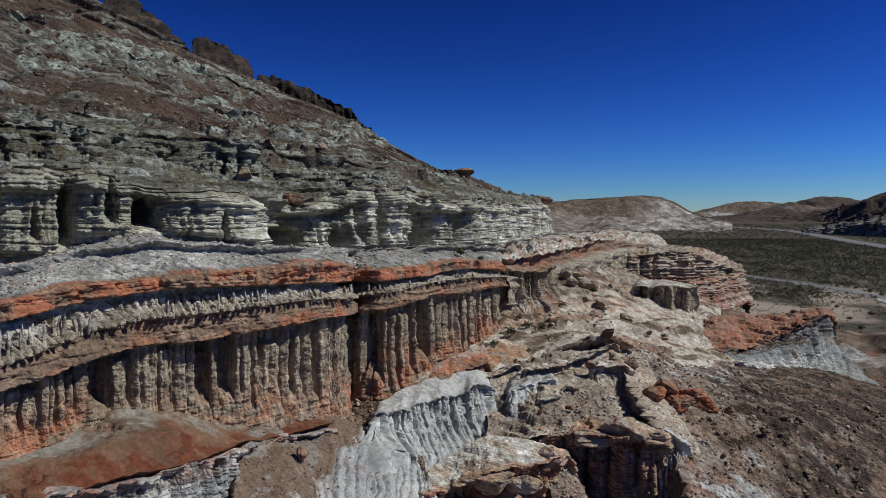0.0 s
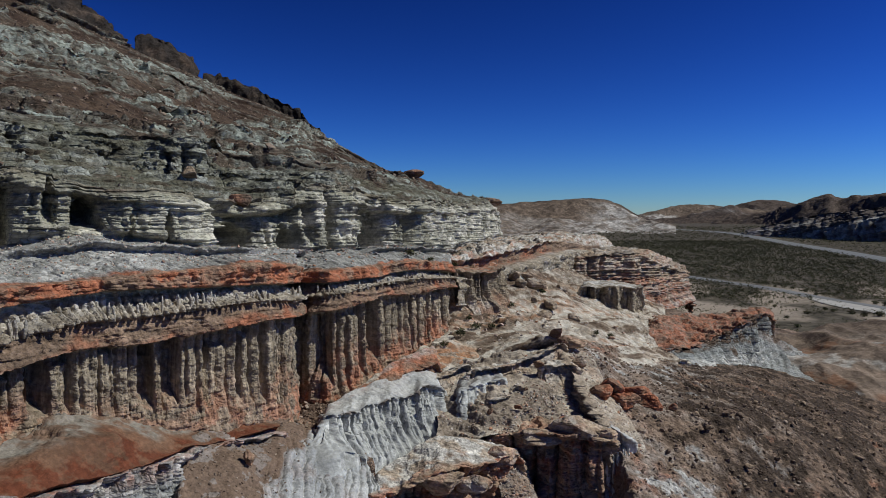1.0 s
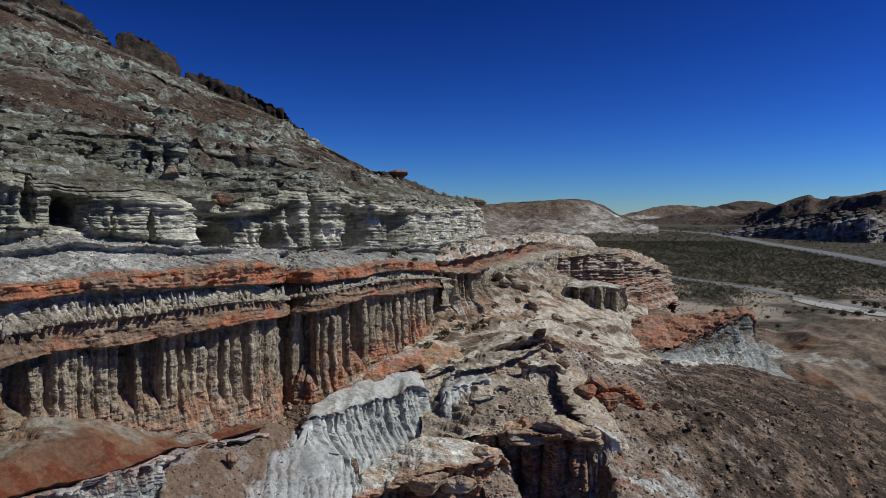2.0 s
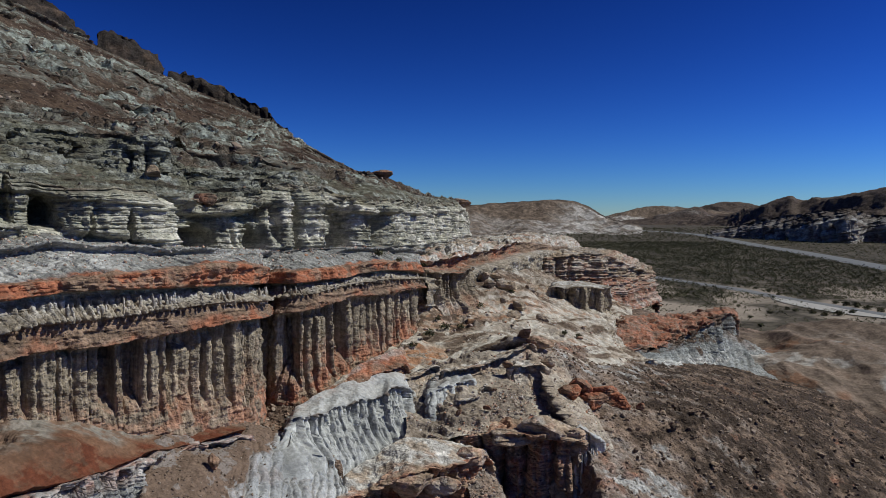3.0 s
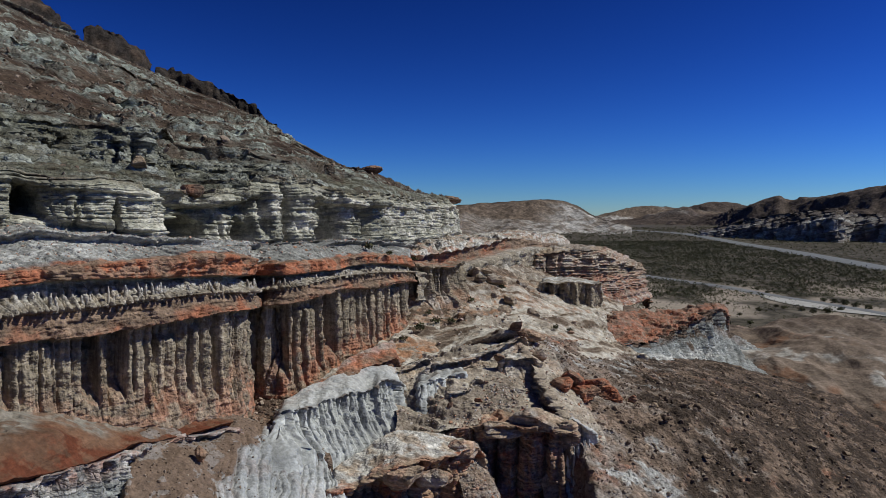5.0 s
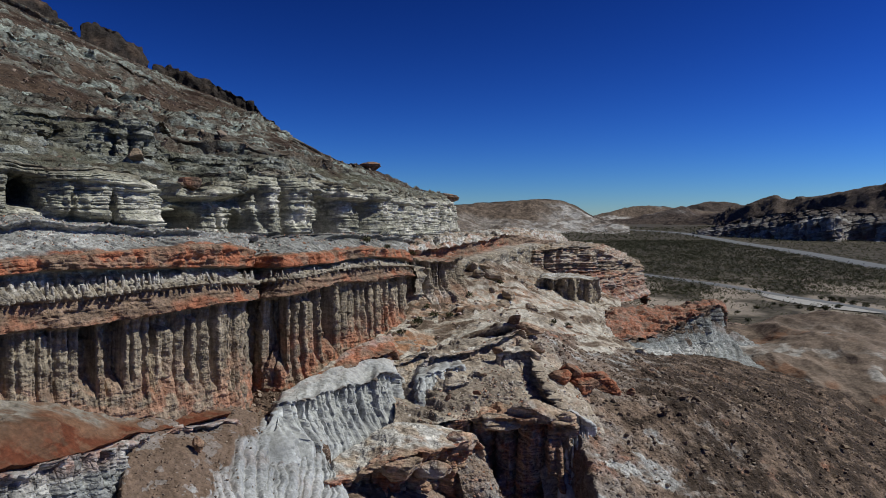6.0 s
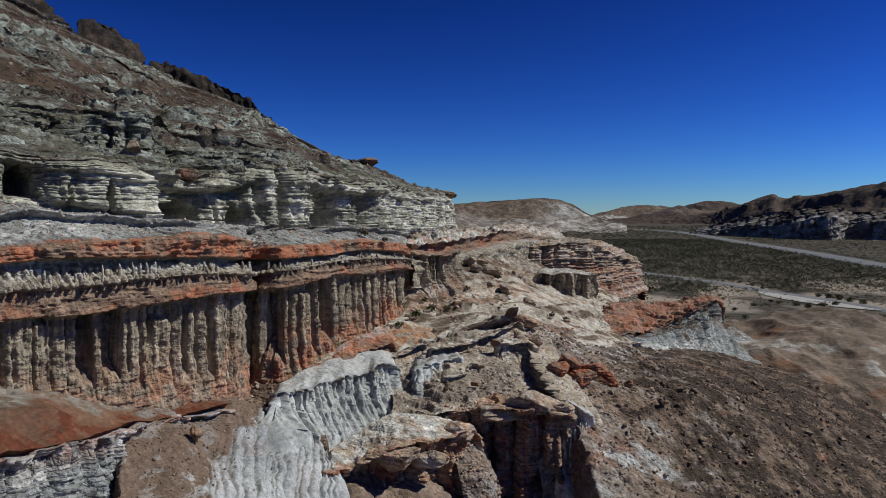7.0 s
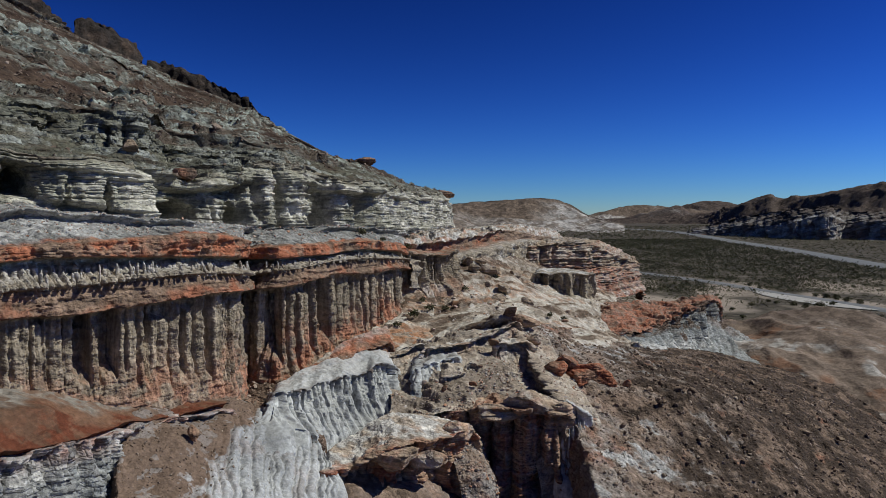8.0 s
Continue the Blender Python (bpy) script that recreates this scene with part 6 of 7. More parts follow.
def stone_mat(name, tones):
    m, t, b = shader(name)
    geo = t.nodes.new("ShaderNodeNewGeometry")
    info = t.nodes.new("ShaderNodeObjectInfo")
    both = t.nodes.new("ShaderNodeMath")
    both.operation = "ADD"
    t.links.new(geo.outputs["Random Per Island"], both.inputs[0])
    t.links.new(info.outputs["Random"], both.inputs[1])
    wrap = t.nodes.new("ShaderNodeMath")
    wrap.operation = "FRACT"
    t.links.new(both.outputs[0], wrap.inputs[0])
    col = ramp(t, wrap.outputs[0], *[(i / (len(tones) - 1), c) for i, c in enumerate(tones)])
    fine = noise_at(t, 0.25, 6, 0.7)
    col = mix(t, 0.8, col, ramp(t, fine, (0.3, 0.6), (0.7, 1.35)), "MULTIPLY")
    t.links.new(col, b.inputs["Base Color"])
    b.inputs["Roughness"].default_value = 0.9
    b.inputs["Specular IOR Level"].default_value = 0.15
    bp = add(t, "ShaderNodeBump", Strength=0.7, Distance=0.2)
    t.links.new(noise_at(t, 0.4, 6, 0.7), bp.inputs["Height"])
    t.links.new(bp.outputs[0], b.inputs["Normal"])
    return m


m_stone = stone_mat("brown_stone", [(0.10, 0.07, 0.05), (0.20, 0.145, 0.11), (0.13, 0.09, 0.065), (0.33, 0.26, 0.2), (0.16, 0.11, 0.08)])
m_rubble = stone_mat("pale_stone", [(0.46, 0.41, 0.35), (0.32, 0.23, 0.17), (0.55, 0.5, 0.45), (0.38, 0.19, 0.11), (0.42, 0.35, 0.29)])


def scatter(w, count, sizes, mask, seed):
    """Places on a sheet, by area and mask: points and sizes."""
    r = np.random.default_rng(seed)
    p = w.p
    a, b_ = np.diff(p, axis=1)[:-1], np.diff(p, axis=0)[:, :-1]
    area = np.linalg.norm(np.cross(a, b_), axis=-1) * mask(p[:-1, :-1], w.band[:-1, :-1])
    pick = r.choice(area.size, count, p=(area / area.sum()).ravel())
    i, j = np.unravel_index(pick, area.shape)
    pts = p[i, j] + a[i, j] * r.random((count, 1)) + b_[i, j] * r.random((count, 1))
    size = sizes[0] * (sizes[1] / sizes[0]) ** (r.random(count) ** 2.6)
    return pts, size, r


def spin(r, n):
    ang = r.random(n) * 2 * np.pi
    c, s_ = np.cos(ang), np.sin(ang)
    m3 = np.zeros((n, 3, 3))
    m3[:, 0, 0], m3[:, 0, 1], m3[:, 1, 0], m3[:, 1, 1], m3[:, 2, 2] = c, -s_, s_, c, 1
    tilt = r.normal(size=(n, 2)) * 0.25
    m3[:, 2, 0], m3[:, 2, 1] = tilt[:, 0], tilt[:, 1]
    return m3


def loose(name, w, count, sizes, material, label, mask, seed):
    """Small stones past counting, as one mesh."""
    pts, size, r = scatter(w, count, sizes, mask, seed)
    rot = spin(r, count)
    shapes = np.stack(SHAPES)[r.integers(0, len(SHAPES), count)]
    v = np.einsum("nij,nkj->nki", rot, shapes) * size[:, None, None] * 0.5 + pts[:, None, :] + np.array([0, 0, 0.1]) * size[:, None, None]
    f = ICO_F[None] + (np.arange(count) * len(ICO_V))[:, None, None]
    return tagged(new(name, mesh_of(name, v.reshape(-1, 3), f.reshape(-1, 3), material)), label, "stones", kind="stuff")


TOPS = np.full((420, 340), -9.0)         # highest slope in each metre of the plan, from x -140 and y 0
for pts in SURF:
    ix, iy = np.floor(pts[:, 0] + 140).astype(int), np.floor(pts[:, 1]).astype(int)
    ok = (ix >= 0) & (ix < 420) & (iy >= 0) & (iy < 340)
    np.maximum.at(TOPS, (ix[ok], iy[ok]), pts[ok, 2])


def ground_at(x, y):
    """The height of the slope at that place."""
    ix, iy = int(x + 140), int(y)
    if not (1 <= ix < 419 and 1 <= iy < 339):
        return -9.0
    return float(np.median(TOPS[ix - 1:ix + 2, iy - 1:iy + 2]))


def every(p, v):
    return np.ones(p.shape[:2])


loose("talus_stones", talus_slope, 16000, (0.13, 0.9), m_stone, "scattered brown stones on the talus slope", lambda p, v: smooth(170, 110, p[..., 1]) * smooth(0, 0.1, v) + 0.05, 1)
loose("talus_stones", rubble_slope, 1900, (0.1, 0.6), m_rubble, "broken tan and red stones on the rubble slope", lambda p, v: 0.1 + smooth(-0.1, 0.4, fbm(p, 9, 2, seed=4)), 2)
loose("talus_stones", gully, 1800, (0.15, 0.9), m_stone, "dark rubble in the gully", every, 9)
loose("talus_stones", spine, 700, (0.12, 0.6), m_rubble, "gravel and small stones on the back of the spine", lambda p, v: smooth(1.05, 1.3, v) * smooth(2.0, 1.9, v), 12)
loose("talus_stones", chute, 500, (0.12, 0.7), m_rubble, "broken tan stones in the chute", every, 10)
loose("talus_stones", mid_slope, 1800, (0.12, 0.6), m_rubble, "scattered tan stones on the gravel slope", lambda p, v: 0.15 + smooth(0.0, 0.4, fbm(p, 12, 2, seed=3)), 3)
loose("talus_stones", white_slope, 1800, (0.08, 0.4), m_stone, "few brown stones on the white slope", lambda p, v: 0.02 + smooth(-18, -22, p[..., 0]), 4)
loose("talus_stones", hill, 14000, (0.2, 1.1), m_stone, "brown scree stones on the hillside", lambda p, v: smooth(1.9, 2.3, v) * smooth(4, 3.9, v) + 0.3 * smooth(0.9, 0.5, v), 5)
loose("talus_stones", wall_a, 2500, (0.12, 0.5), m_rubble, "gravel stones on the pale bench", lambda p, v: smooth(4.2, 4.5, v), 6)
loose("talus_stones", wall_b, 1200, (0.12, 0.6), m_rubble, "gravel stones on the pale bench", lambda p, v: smooth(4.2, 4.5, v), 8)
loose("talus_stones", red_slab, 160, (0.2, 0.8), m_rubble, "broken red stones on the slab", every, 7)

def stones_of(w, parent, count, sizes, material, mask, seed):
    """The larger stones lying on a slope, each a part of it."""
    pts, size, r = scatter(w, count, sizes, mask, seed)
    meshes = []
    for k in range(8):
        v, f = BIG_V.copy(), BIG_F
        for _ in range(8):
            n = r.normal(size=3)
            n /= np.linalg.norm(n)
            v = v - np.outer(np.clip(v @ n - (0.5 + 0.3 * r.random()), 0, None), n)
        v = v * np.array([1, 0.8, 0.6]) + 0.12 * BIG_V * fbm(v + k * 5, 0.7, 3)[:, None]
        meshes.append(mesh_of("stone", v, f, material))
    for k in range(count):
        ob = new("stone", meshes[k % 8])
        ob.parent = parent
        ob.location = pts[k] + np.array([0, 0, 0.12 * size[k]])
        ob.rotation_euler = (0.2 * r.normal(), 0.2 * r.normal(), 6.3 * r.random())
        ob.scale = (size[k] * 0.5,) * 3


BIG_V, BIG_F = ball(2)
near_talus = lambda p, v: smooth(150, 105, p[..., 1]) * smooth(0.2, 0.6, v)
stones_of(talus_slope, talus_slope.ob, 220, (0.45, 1.5), m_stone, near_talus, 21)
stones_of(mid_slope, mid_slope.ob, 90, (0.4, 1.5), m_rubble, lambda p, v: smooth(170, 120, p[..., 1]) * smooth(0.3, 0.8, v), 22)
stones_of(rubble_slope, rubble_slope.ob, 110, (0.3, 0.9), m_rubble, every, 23)
stones_of(white_slope, white_slope.ob, 30, (0.2, 0.6), m_stone, lambda p, v: smooth(-15, -20, p[..., 0]) + 0.03, 24)
stones_of(gully, gully.ob, 60, (0.4, 1.3), m_rubble, every, 25)
stones_of(hill, hill.ob, 120, (0.8, 2.6), m_stone, lambda p, v: smooth(2.0, 2.3, v) * smooth(3.6, 3.0, v), 26)

# ---- single boulders and outcrops ----
BALL_V, BALL_F = ball(5)
SMALL_V, SMALL_F = ball(4)


def boulder(name, x, y, z, rx, ry, rz, material, label, category="boulder", seed=1, red=0.0, pale=0.0, brown=0.2, bedded=0.3, sink=0.35, on_ground=True, group="", turn=0.0, square=False):
    """A weathered block: rounded, cut by joints, with thin beds and pits."""
    base, faces = (BALL_V, BALL_F) if max(rx, ry) > 1.5 else (SMALL_V, SMALL_F)
    r = np.random.default_rng(seed)
    v = base.copy()
    if square:
        v = np.sign(v) * np.abs(v) ** 0.45
        tip = r.normal(size=(3, 3)) * 0.25 + np.eye(3)
        v = v @ tip * 0.8
    for _ in range(9):
        n = r.normal(size=3)
        n /= np.linalg.norm(n)
        v = v - np.outer(np.clip(v @ n - (0.48 + 0.35 * r.random()), 0, None) * 0.95, n)
    v = v * np.array([rx, ry, rz])
    w = v + seed * 3.7
    n = base
    size = min(rx, ry, rz)
    b_, _ = beds(w[:, 2] + 0.15 * fbm(w, 2, 2), 0.45, seed % 50)
    d = (0.08 if square else 0.2) * size * fbm(w, size * 1.3, 5, 0.6) + 0.5 * bedded * (b_ - 0.5) * min(size, 1.2) + 0.06 * ridged(w, 0.7, 3)
    flat = n * np.array([1, 1, 0.3])
    v = v + flat * d[:, None]
    c, s_ = math.cos(turn), math.sin(turn)
    v = np.stack([c * v[:, 0] - s_ * v[:, 1], s_ * v[:, 0] + c * v[:, 1], v[:, 2]], -1)
    if on_ground:
        g = ground_at(x, y)
        if abs(g - z) < 6:
            z = g + rz * (1 - sink) * 0.8
    k = fbm(w, 1.5, 3)
    me = mesh_of(name, v, faces, material, True, {"red": np.clip(red + 0.3 * k, 0, 1) * (red > 0), "pale": np.clip(pale + 0.4 * k, 0, 1) * (pale > 0), "brown": np.clip(brown + 0.3 * k, 0, 1)})
    ob = new(name, me)
    ob.location = (x, y, z)
    return tagged(ob, label, category, group)

boulder("rock_outcrop", 17.6, 100.0, 22.7, 2.6, 2.0, 1.5, m_red, "rust-red weathered sandstone lump on the talus crest", "rock outcrop", seed=100, red=0.95, brown=0.1, sink=0.75, bedded=0.5, group="red lumps")
boulder("rock_outcrop", 20.9, 101.8, 23.4, 2.4, 1.8, 1.4, m_red, "rust-red weathered sandstone lump on the talus crest", "rock outcrop", seed=101, red=0.95, brown=0.1, sink=0.75, bedded=0.5, group="red lumps")
boulder("rock_outcrop", 23.2, 100.8, 23.1, 1.7, 1.6, 1.4, m_red, "rust-red weathered sandstone lump on the talus crest", "rock outcrop", seed=102, red=0.95, brown=0.1, sink=0.75, bedded=0.5, group="red lumps")
boulder("rock_outcrop", 19.0, 98.0, 21.5, 2.0, 1.6, 1.5, m_red, "rust-red weathered sandstone lump on the talus crest", "rock outcrop", seed=103, red=0.95, brown=0.1, sink=0.75, bedded=0.5, group="red lumps")
boulder("rock_outcrop", 16.4, 98.2, 22.0, 1.8, 1.6, 1.3, m_red, "rust-red weathered sandstone lump on the talus crest", "rock outcrop", seed=104, red=0.95, brown=0.1, sink=0.75, bedded=0.5, group="red lumps")
boulder("boulder", 26.3, 101.0, 22.2, 0.75, 0.65, 0.65, m_red, "single rust-red boulder on the pale talus", "boulder", seed=105, red=0.8)
boulder("boulder", 10.9, 107.5, 31.7, 1.1, 1.0, 0.9, m_red, "dark rust-brown boulder perched on the ridge", "boulder", seed=106, red=0.5, brown=0.5, sink=0.2, square=True)
boulder("boulder", 11.5, 106.5, 30.3, 0.9, 0.8, 0.7, m_red, "dark rust-brown boulder perched on the ridge", "boulder", seed=107, red=0.5, brown=0.5, square=True)
boulder("boulder", 8.1, 100.5, 24.4, 0.62, 0.558, 0.496, m_red, "small red-brown boulder on the rubble slope", "boulder", seed=108, red=0.55, brown=0.3, group="slope boulders", square=True)
boulder("boulder", 4.6, 92.0, 21.2, 0.55, 0.49500000000000005, 0.44000000000000006, m_red, "small red-brown boulder on the rubble slope", "boulder", seed=109, red=0.55, brown=0.3, group="slope boulders", square=True)
boulder("boulder", 0.9, 90.5, 21.2, 0.45, 0.405, 0.36000000000000004, m_red, "small red-brown boulder on the rubble slope", "boulder", seed=110, red=0.55, brown=0.3, group="slope boulders", square=True)
boulder("boulder", 5.8, 96.5, 23.5, 0.35, 0.315, 0.27999999999999997, m_red, "small red-brown boulder on the rubble slope", "boulder", seed=111, red=0.55, brown=0.3, group="slope boulders", square=True)
boulder("boulder", -22.6, 68.2, 23.4, 0.5, 0.45, 0.9, m_tan, "upright tan boulder on the brown slope", "boulder", seed=112, red=0.2)
boulder("boulder", 10.0, 155.0, 30.2, 2.04, 1.7, 1.36, m_tan, "angular grey-tan block below the far ledge", "boulder", seed=113, brown=0.25, pale=0.2, turn=260.4, group="fallen blocks", square=True)
boulder("boulder", 12.5, 157.5, 31.1, 1.7999999999999998, 1.5, 1.2000000000000002, m_tan, "angular grey-tan block below the far ledge", "boulder", seed=114, brown=0.25, pale=0.2, turn=266.09999999999997, group="fallen blocks", square=True)
boulder("boulder", 7.6, 150.0, 29.9, 1.7999999999999998, 1.5, 1.2000000000000002, m_tan, "angular grey-tan block below the far ledge", "boulder", seed=115, brown=0.25, pale=0.2, turn=255.0, group="fallen blocks", square=True)
boulder("boulder", 18.0, 165.0, 30.2, 2.28, 1.9, 1.52, m_tan, "angular grey-tan block below the far ledge", "boulder", seed=116, brown=0.25, pale=0.2, turn=277.8, group="fallen blocks", square=True)
boulder("boulder", 13.5, 145.0, 28.5, 2.4, 2.0, 1.6, m_tan, "angular grey-tan block below the far ledge", "boulder", seed=117, brown=0.25, pale=0.2, turn=271.5, group="fallen blocks", square=True)
boulder("boulder", 11.5, 137.5, 27.9, 1.44, 1.2, 0.96, m_tan, "angular grey-tan block below the far ledge", "boulder", seed=118, brown=0.25, pale=0.2, turn=267.9, group="fallen blocks", square=True)
boulder("boulder", 6.7, 155.0, 31.3, 1.68, 1.4, 1.1199999999999999, m_tan, "angular grey-tan block below the far ledge", "boulder", seed=119, brown=0.25, pale=0.2, turn=252.0, group="fallen blocks", square=True)
boulder("boulder", 9.6, 160.0, 31.3, 1.44, 1.2, 0.96, m_tan, "angular grey-tan block below the far ledge", "boulder", seed=120, brown=0.25, pale=0.2, turn=258.59999999999997, group="fallen blocks", square=True)
boulder("boulder", 17.4, 140.0, 27.5, 1.2, 1.0, 0.8, m_tan, "angular grey-tan block below the far ledge", "boulder", seed=121, brown=0.25, pale=0.2, turn=283.5, group="fallen blocks", square=True)
boulder("boulder", 10.2, 145.0, 29.1, 1.08, 0.9, 0.7200000000000001, m_tan, "angular grey-tan block below the far ledge", "boulder", seed=122, brown=0.25, pale=0.2, turn=262.5, group="fallen blocks", square=True)
boulder("boulder", 35.4, 101.5, 18.6, 1.04, 0.8, 0.48, m_tan, "flat dark brown boulder on the talus slope", "boulder", seed=123, brown=0.8, turn=247.0, group="talus boulders", square=True)
boulder("boulder", 33.3, 100.5, 18.5, 0.7150000000000001, 0.55, 0.33, m_tan, "flat dark brown boulder on the talus slope", "boulder", seed=124, brown=0.8, turn=242.4, group="talus boulders", square=True)
boulder("boulder", 56.4, 130.0, 15.7, 0.9099999999999999, 0.7, 0.42, m_tan, "flat dark brown boulder on the talus slope", "boulder", seed=125, brown=0.8, turn=269.0, group="talus boulders", square=True)
boulder("boulder", 43.4, 117.5, 17.7, 0.78, 0.6, 0.36, m_tan, "flat dark brown boulder on the talus slope", "boulder", seed=126, brown=0.8, turn=252.4, group="talus boulders", square=True)
boulder("boulder", 47.6, 112.5, 13.7, 0.78, 0.6, 0.36, m_tan, "flat dark brown boulder on the talus slope", "boulder", seed=127, brown=0.8, turn=266.0, group="talus boulders", square=True)
boulder("boulder", 29.5, 96.2, 17.6, 0.65, 0.5, 0.3, m_tan, "flat dark brown boulder on the talus slope", "boulder", seed=128, brown=0.8, turn=236.0, group="talus boulders", square=True)
boulder("boulder", 56.1, 117.5, 12.2, 0.9099999999999999, 0.7, 0.42, m_tan, "flat dark brown boulder on the talus slope", "boulder", seed=129, brown=0.8, turn=280.0, group="talus boulders", square=True)
boulder("boulder", 33.5, 92.5, 14.2, 0.65, 0.5, 0.3, m_tan, "flat dark brown boulder on the talus slope", "boulder", seed=130, brown=0.8, turn=250.0, group="talus boulders", square=True)
boulder("boulder", 29.1, 100.0, 20.4, 0.5850000000000001, 0.45, 0.27, m_tan, "flat dark brown boulder on the talus slope", "boulder", seed=131, brown=0.8, turn=232.0, group="talus boulders", square=True)
boulder("boulder", 57.2, 112.5, 10.1, 1.04, 0.8, 0.48, m_tan, "flat dark brown boulder on the talus slope", "boulder", seed=132, brown=0.8, turn=288.0, group="talus boulders", square=True)
boulder("boulder", 39.0, 97.5, 13.8, 0.7150000000000001, 0.55, 0.33, m_tan, "flat dark brown boulder on the talus slope", "boulder", seed=133, brown=0.8, turn=260.0, group="talus boulders", square=True)
boulder("boulder", 63.9, 115.0, 6.6, 1.04, 0.8, 0.48, m_tan, "flat dark brown boulder on the talus slope", "boulder", seed=134, brown=0.8, turn=300.0, group="talus boulders", square=True)
boulder("boulder", -40.2, 98.5, 52.4, 1.3, 1.1, 0.8, m_tan, "large tan boulder below the upper ledge", "boulder", seed=135, brown=0.1, square=True)
boulder("boulder", -32.1, 96.5, 43.7, 1.7, 1.3, 1.1, m_red, "dark red boulder in the alcove of the cliff", "boulder", seed=136, red=0.4, brown=0.7, square=True)
boulder("boulder", -33.4, 96.0, 44.6, 1.5, 1.2, 0.8, m_tan, "brown boulder in the alcove of the cliff", "boulder", seed=137, brown=0.6, square=True)
boulder("rock_outcrop", -19.3, 197.5, 58.5, 3.4, 2.4, 1.3, m_red, "reddish flat-topped rock standing on the crest", "rock outcrop", seed=138, red=0.3, brown=0.4, bedded=0.6, sink=0.1)
boulder("rock_outcrop", 1.4, 295.0, 53.1, 6, 4, 2.0, m_tan, "tan layered rock at the end of the ridge", "rock outcrop", seed=139, red=0.3, brown=0.2, bedded=0.8, sink=0.2)
boulder("rock_outcrop", -4.3, 77.5, 18.5, 3.4, 2.6, 1.5, m_tan, "rounded tan sandstone lobe with dark hollows beneath", "rock outcrop", seed=140, red=0.4, pale=0.3, brown=0.05, on_ground=False, bedded=0.4, group="sandstone lobes")
boulder("rock_outcrop", 1.8, 84.0, 19.2, 2.4, 2.0, 1.4, m_tan, "rounded tan sandstone lobe with dark hollows beneath", "rock outcrop", seed=141, red=0.4, pale=0.3, brown=0.05, on_ground=False, bedded=0.4, group="sandstone lobes")
boulder("rock_outcrop", -0.9, 79.0, 17.7, 2.2, 1.6, 1.5, m_tan, "rounded tan sandstone lobe with dark hollows beneath", "rock outcrop", seed=142, red=0.4, pale=0.3, brown=0.05, on_ground=False, bedded=0.4, group="sandstone lobes")
boulder("rock_outcrop", 6.8, 87.2, 20.6, 3.4, 2.0, 1.2, m_tan, "layered tan sandstone cap over the dark cave", "rock outcrop", seed=143, red=0.2, pale=0.3, brown=0.05, on_ground=False, bedded=0.8, group="cave caps")
boulder("rock_outcrop", 11.5, 87.0, 21.5, 3.6, 2.2, 1.5, m_tan, "layered tan sandstone cap over the dark cave", "rock outcrop", seed=144, red=0.2, pale=0.3, brown=0.05, on_ground=False, bedded=0.8, group="cave caps")
boulder("rock_outcrop", 14.5, 86.5, 20.5, 1.6, 1.6, 1.6, m_tan, "layered tan sandstone cap over the dark cave", "rock outcrop", seed=145, red=0.2, pale=0.3, brown=0.05, on_ground=False, bedded=0.8, group="cave caps")
boulder("boulder", 12.8, 108.0, 28.4, 1.6900000000000002, 1.4300000000000002, 1.04, m_tan, "angular tan block on the ridge crest", "boulder", seed=149, red=0.35, pale=0.15, brown=0.25, bedded=0.5, sink=0.75, turn=46.900000000000006, group="ridge blocks", square=True)
boulder("boulder", 13.7, 103.5, 25.9, 1.3, 1.1, 0.8, m_tan, "angular tan block on the ridge crest", "boulder", seed=156, red=0.35, pale=0.15, brown=0.25, bedded=0.5, sink=0.75, turn=47.75, group="ridge blocks", square=True)

# ---- scrub ----
m_leaf, t, b = shader("scrub_leaves")
geo = t.nodes.new("ShaderNodeNewGeometry")
info = t.nodes.new("ShaderNodeObjectInfo")
both = t.nodes.new("ShaderNodeMath")
both.operation = "ADD"
t.links.new(geo.outputs["Random Per Island"], both.inputs[0])
t.links.new(info.outputs["Random"], both.inputs[1])
wrap = t.nodes.new("ShaderNodeMath")
wrap.operation = "FRACT"
t.links.new(both.outputs[0], wrap.inputs[0])
t.links.new(ramp(t, wrap.outputs[0], (0.0, (0.035, 0.042, 0.018)), (0.45, (0.06, 0.065, 0.028)), (0.75, (0.085, 0.08, 0.035)), (1.0, (0.12, 0.10, 0.055))), b.inputs["Base Color"])
b.inputs["Roughness"].default_value = 0.8
b.inputs["Specular IOR Level"].default_value = 0.2
m_twig, t, b = shader("scrub_twigs")
t.links.new(ramp(t, noise_at(t, 0.2, 4), (0.3, (0.06, 0.045, 0.03)), (0.7, (0.13, 0.10, 0.07))), b.inputs["Base Color"])
b.inputs["Roughness"].default_value = 0.9


def shrub_tufts(r, tufts, leaves):
    """Leaf blades round the ends of twigs: points and triangles of a bush one metre wide."""
    ang, rad = r.random(tufts) * 2 * np.pi, np.sqrt(r.random(tufts)) * 0.45
    ends = np.stack([np.cos(ang) * rad, np.sin(ang) * rad, 0.12 + (0.5 - rad * 0.55) * (0.5 + 0.6 * r.random(tufts))], -1)
    v = []
    for e in ends:
        for _ in range(leaves):
            c = e + r.normal(size=3) * 0.09
            v += [c, c + r.normal(size=3) * 0.11, c + r.normal(size=3) * 0.11]
    v = np.array(v)
    v[:, 2] = np.clip(v[:, 2], 0.0, None)
    return v, np.arange(len(v)).reshape(-1, 3), ends


BUSHES = [shrub_tufts(np.random.default_rng(300 + i), 5, 3)[0] for i in range(12)]


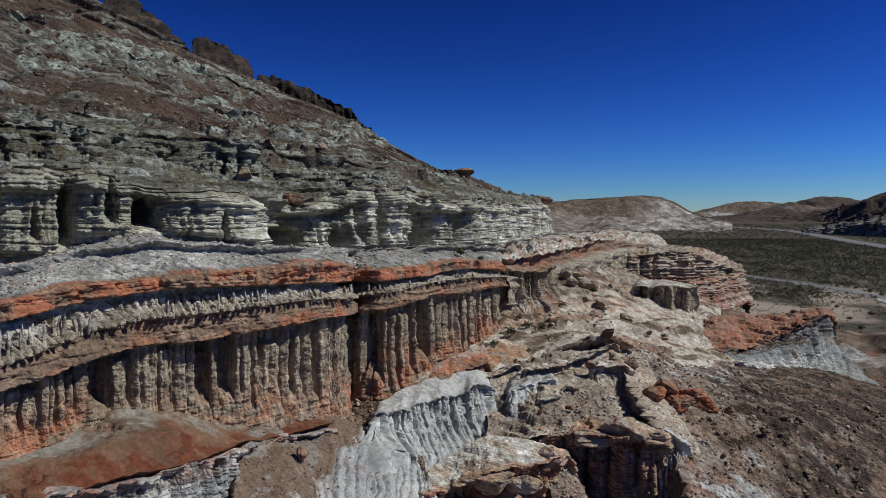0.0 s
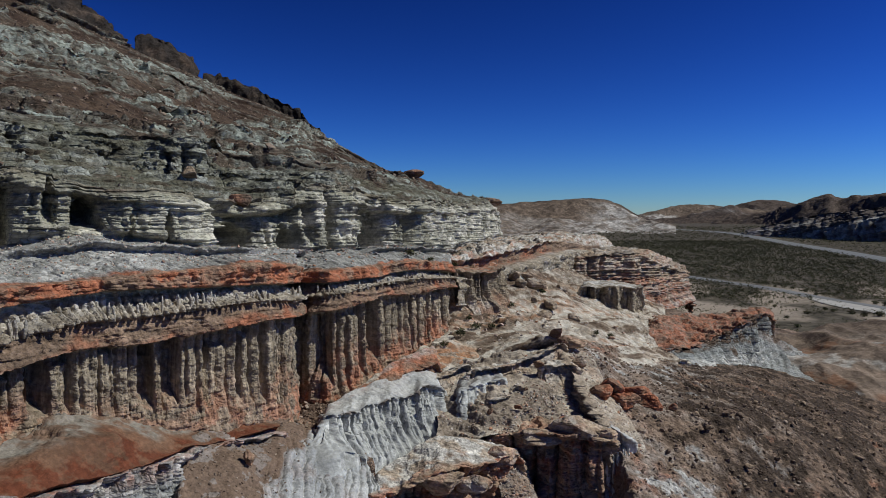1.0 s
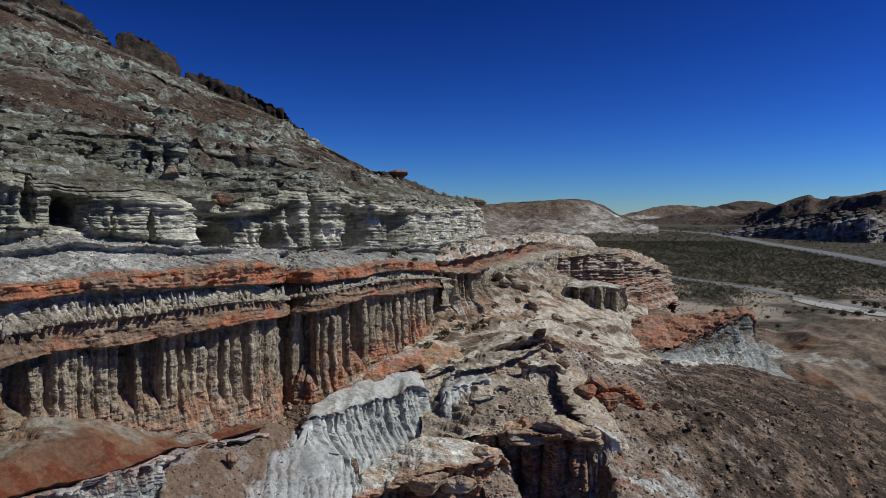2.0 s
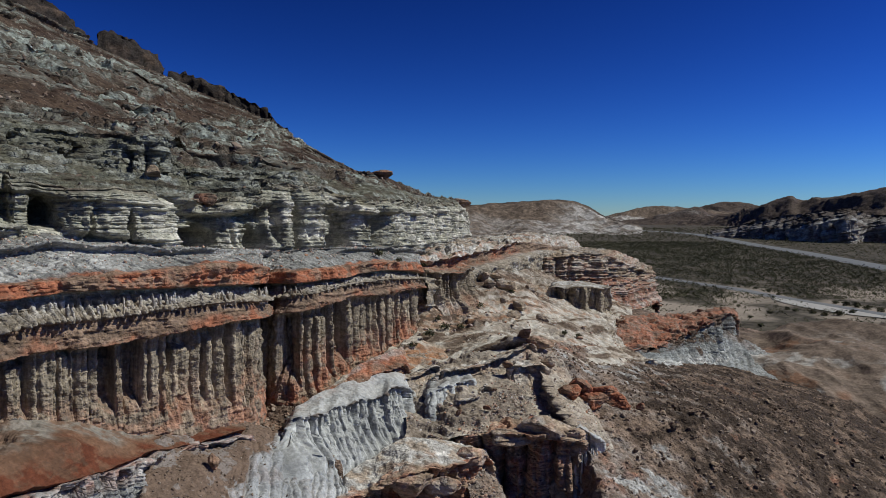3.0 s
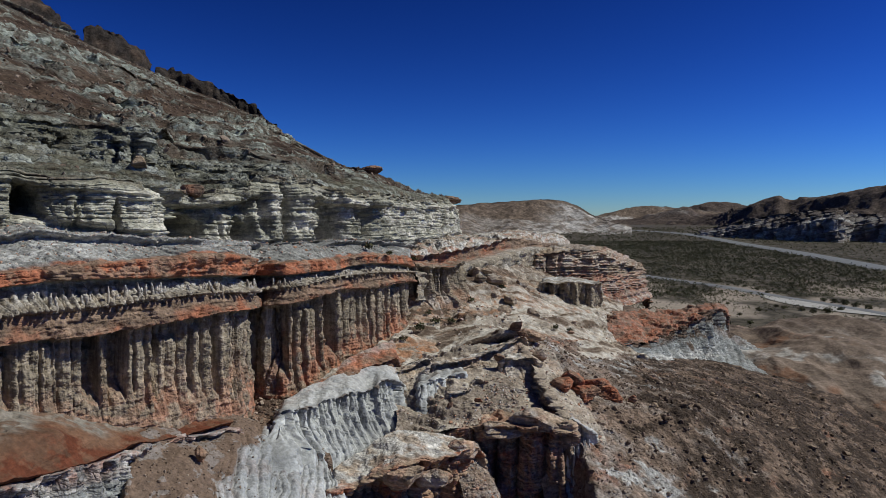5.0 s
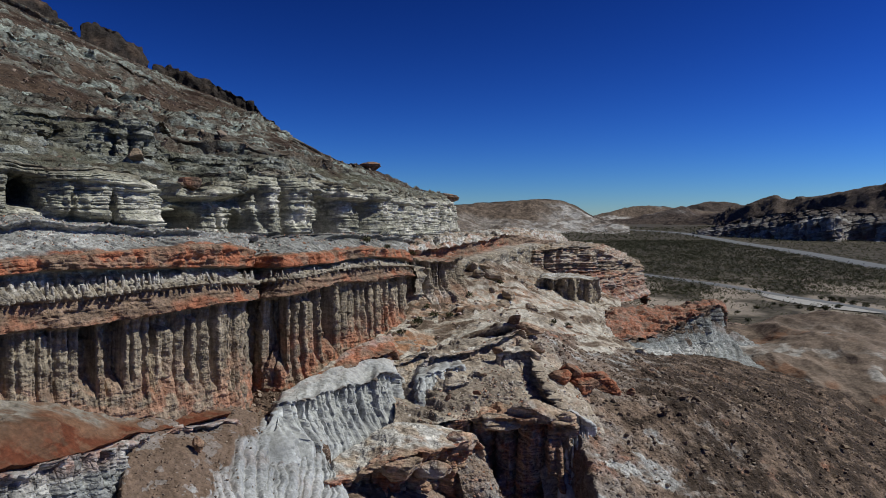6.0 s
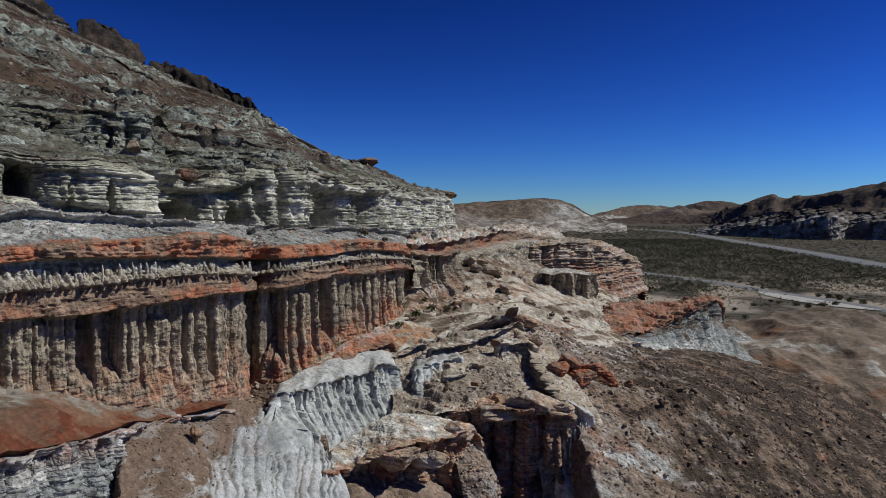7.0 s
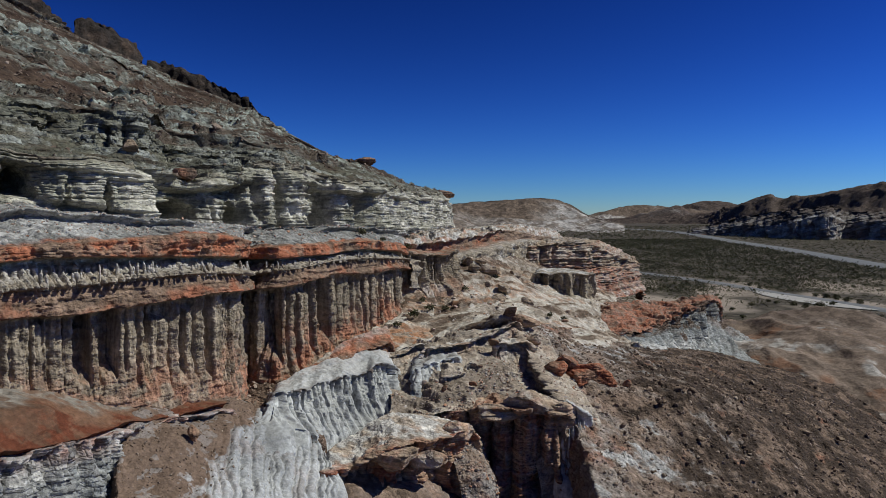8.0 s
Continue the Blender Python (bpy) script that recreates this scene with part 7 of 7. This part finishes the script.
def road_gap(x, y):
    """Distance to the nearer road's middle line."""
    best = np.full(x.shape, 1e9)
    for line, wide in ((ROAD, 5.5), (HIGHWAY, 15.0)):
        c = spline(np.array(line, float), np.linspace(0, len(line) - 1, 300))
        for q in c:
            best = np.minimum(best, np.hypot(x - q[0], y - q[1]) - wide)
    return best


def scrub(name, count, xr, yr, size, density, label, seed):
    r = np.random.default_rng(seed)
    x, y = r.uniform(*xr, count * 5), r.uniform(*yr, count * 5)
    p = np.stack([x, y, 0 * x], -1)
    keep = (r.random(len(x)) < density(p)) & (road_gap(x, y) > 1.0)
    x, y = x[keep][:count], y[keep][:count]
    n = len(x)
    sz = size[0] + (size[1] - size[0]) * r.random(n) ** 1.7
    shapes = np.stack(BUSHES)[r.integers(0, len(BUSHES), n)]
    v = np.einsum("nij,nkj->nki", spin(r, n), shapes) * sz[:, None, None]
    v += np.stack([x, y, floor_z(x, y) - 0.1], -1)[:, None, :]
    k = BUSHES[0].shape[0]
    f = np.arange(n * k).reshape(-1, 3)
    return tagged(new(name, mesh_of(name, v.reshape(-1, 3), f, m_leaf)), label, "shrubs", kind="stuff")


def patchy(p):
    return 0.5 + 0.5 * smooth(-0.3, 0.2, fbm(p, 45, 4, seed=2))


scrub("desert_scrub", 23000, (105, 400), (420, 1050), (1.6, 4.2), patchy, "olive creosote scrub covering the valley floor", 11)
scrub("desert_scrub", 6000, (90, 760), (1000, 1650), (2.5, 6.0), patchy, "olive scrub on the far valley floor", 12)
scrub("desert_scrub", 2600, (70, 205), (230, 520), (0.8, 2.6), lambda p: 0.1 + 0.9 * smooth(0.0, 0.3, fbm(p, 30, 3, seed=6)), "scattered scrub on the sandy flat before the road", 13)
scrub("desert_scrub", 4500, (400, 780), (560, 1060), (1.8, 4.2), patchy, "olive scrub between the highway and the far cliffs", 15)
scrub("desert_scrub", 2600, (215, 420), (180, 430), (1.0, 3.0), patchy, "olive scrub beyond the near road", 14)


def shrub_thing(width, seed):
    """A bush with twigs and foliage."""
    r = np.random.default_rng(seed)
    holder = new("desert_shrub")
    v, f, ends = shrub_tufts(r, 26, 7)
    leaf = new("foliage", mesh_of("foliage", v * width, f, m_leaf))
    tv, tf = [], []
    for e in ends:
        side = np.array([-e[1], e[0], 0.0])
        side = side / (np.linalg.norm(side) + 1e-6) * 0.012
        up = np.array([0, 0, 0.014])
        i = len(tv)
        tv += [side, -side, up, e + side * 0.4, e - side * 0.4, e + up * 0.4]
        tf += [(i, i + 1, i + 4, i + 3), (i + 1, i + 2, i + 5, i + 4), (i + 2, i, i + 3, i + 5)]
    twig = new("stems", mesh_of("stems", np.array(tv) * width, tf, m_twig))
    leaf.parent = twig.parent = holder
    return holder


def plant(first, places, label, group):
    for i, (x, y, size) in enumerate(places):
        z = max(ground_at(x, y), float(floor_z(np.array(x), np.array(y))) - 0.3) - 0.05
        m = pose(x, y, z, 0, 0, i * 67.0)
        if i == 0:
            first.matrix_world = m
            ob = first
        else:
            ob = copy_thing(first, m @ Matrix.Scale(size / places[0][2], 4))
        tagged(ob, label, "shrub", group)


SLOPE_BUSHES = [(-3.5, 115.0, 1.6), (-1.1, 118.8, 1.5), (-11.1, 111.2, 1.4), (1.5, 122.5, 1.2), (-4.7, 125.0, 1.0), (-2.3, 122.5, 1.1), (-5.7, 107.5, 1.2),
                (5.4, 137.5, 1.2), (12.6, 155.0, 1.3), (23.9, 137.5, 1.0), (20.1, 130.0, 1.1), (-8.2, 113.8, 1.0)]
ROAD_BUSHES = [(195.8, 476.9, 2.4), (195.9, 458.2, 3), (195.3, 441.0, 3.2), (188.5, 484.8, 2.2), (208.9, 401.7, 3.4), (210.1, 393.6, 4.2), (211.0, 385.8, 4.4), (211.4, 375.9, 4),
               (213.2, 366.5, 4), (172.0, 368.8, 2.6), (176.1, 359.7, 3.4), (177.3, 351.1, 3.2), (184.0, 351.1, 4.6), (195.4, 359.7, 3.6), (151.2, 388.3, 2.2), (155.3, 359.7, 3),
               (170.9, 375.9, 2.6), (163.5, 476.9, 2), (160.4, 447.7, 2), (146.7, 447.7, 2), (132.5, 315.1, 2.6), (129.5, 294.4, 2.8), (113.1, 284.4, 2.2), (138.8, 342.8, 2.4)]
plant(shrub_thing(1.6, 41), SLOPE_BUSHES, "small olive desert shrub on the gravel slope", "slope shrubs")
plant(shrub_thing(2.4, 42), ROAD_BUSHES, "dark olive creosote bush near the road", "roadside shrubs")
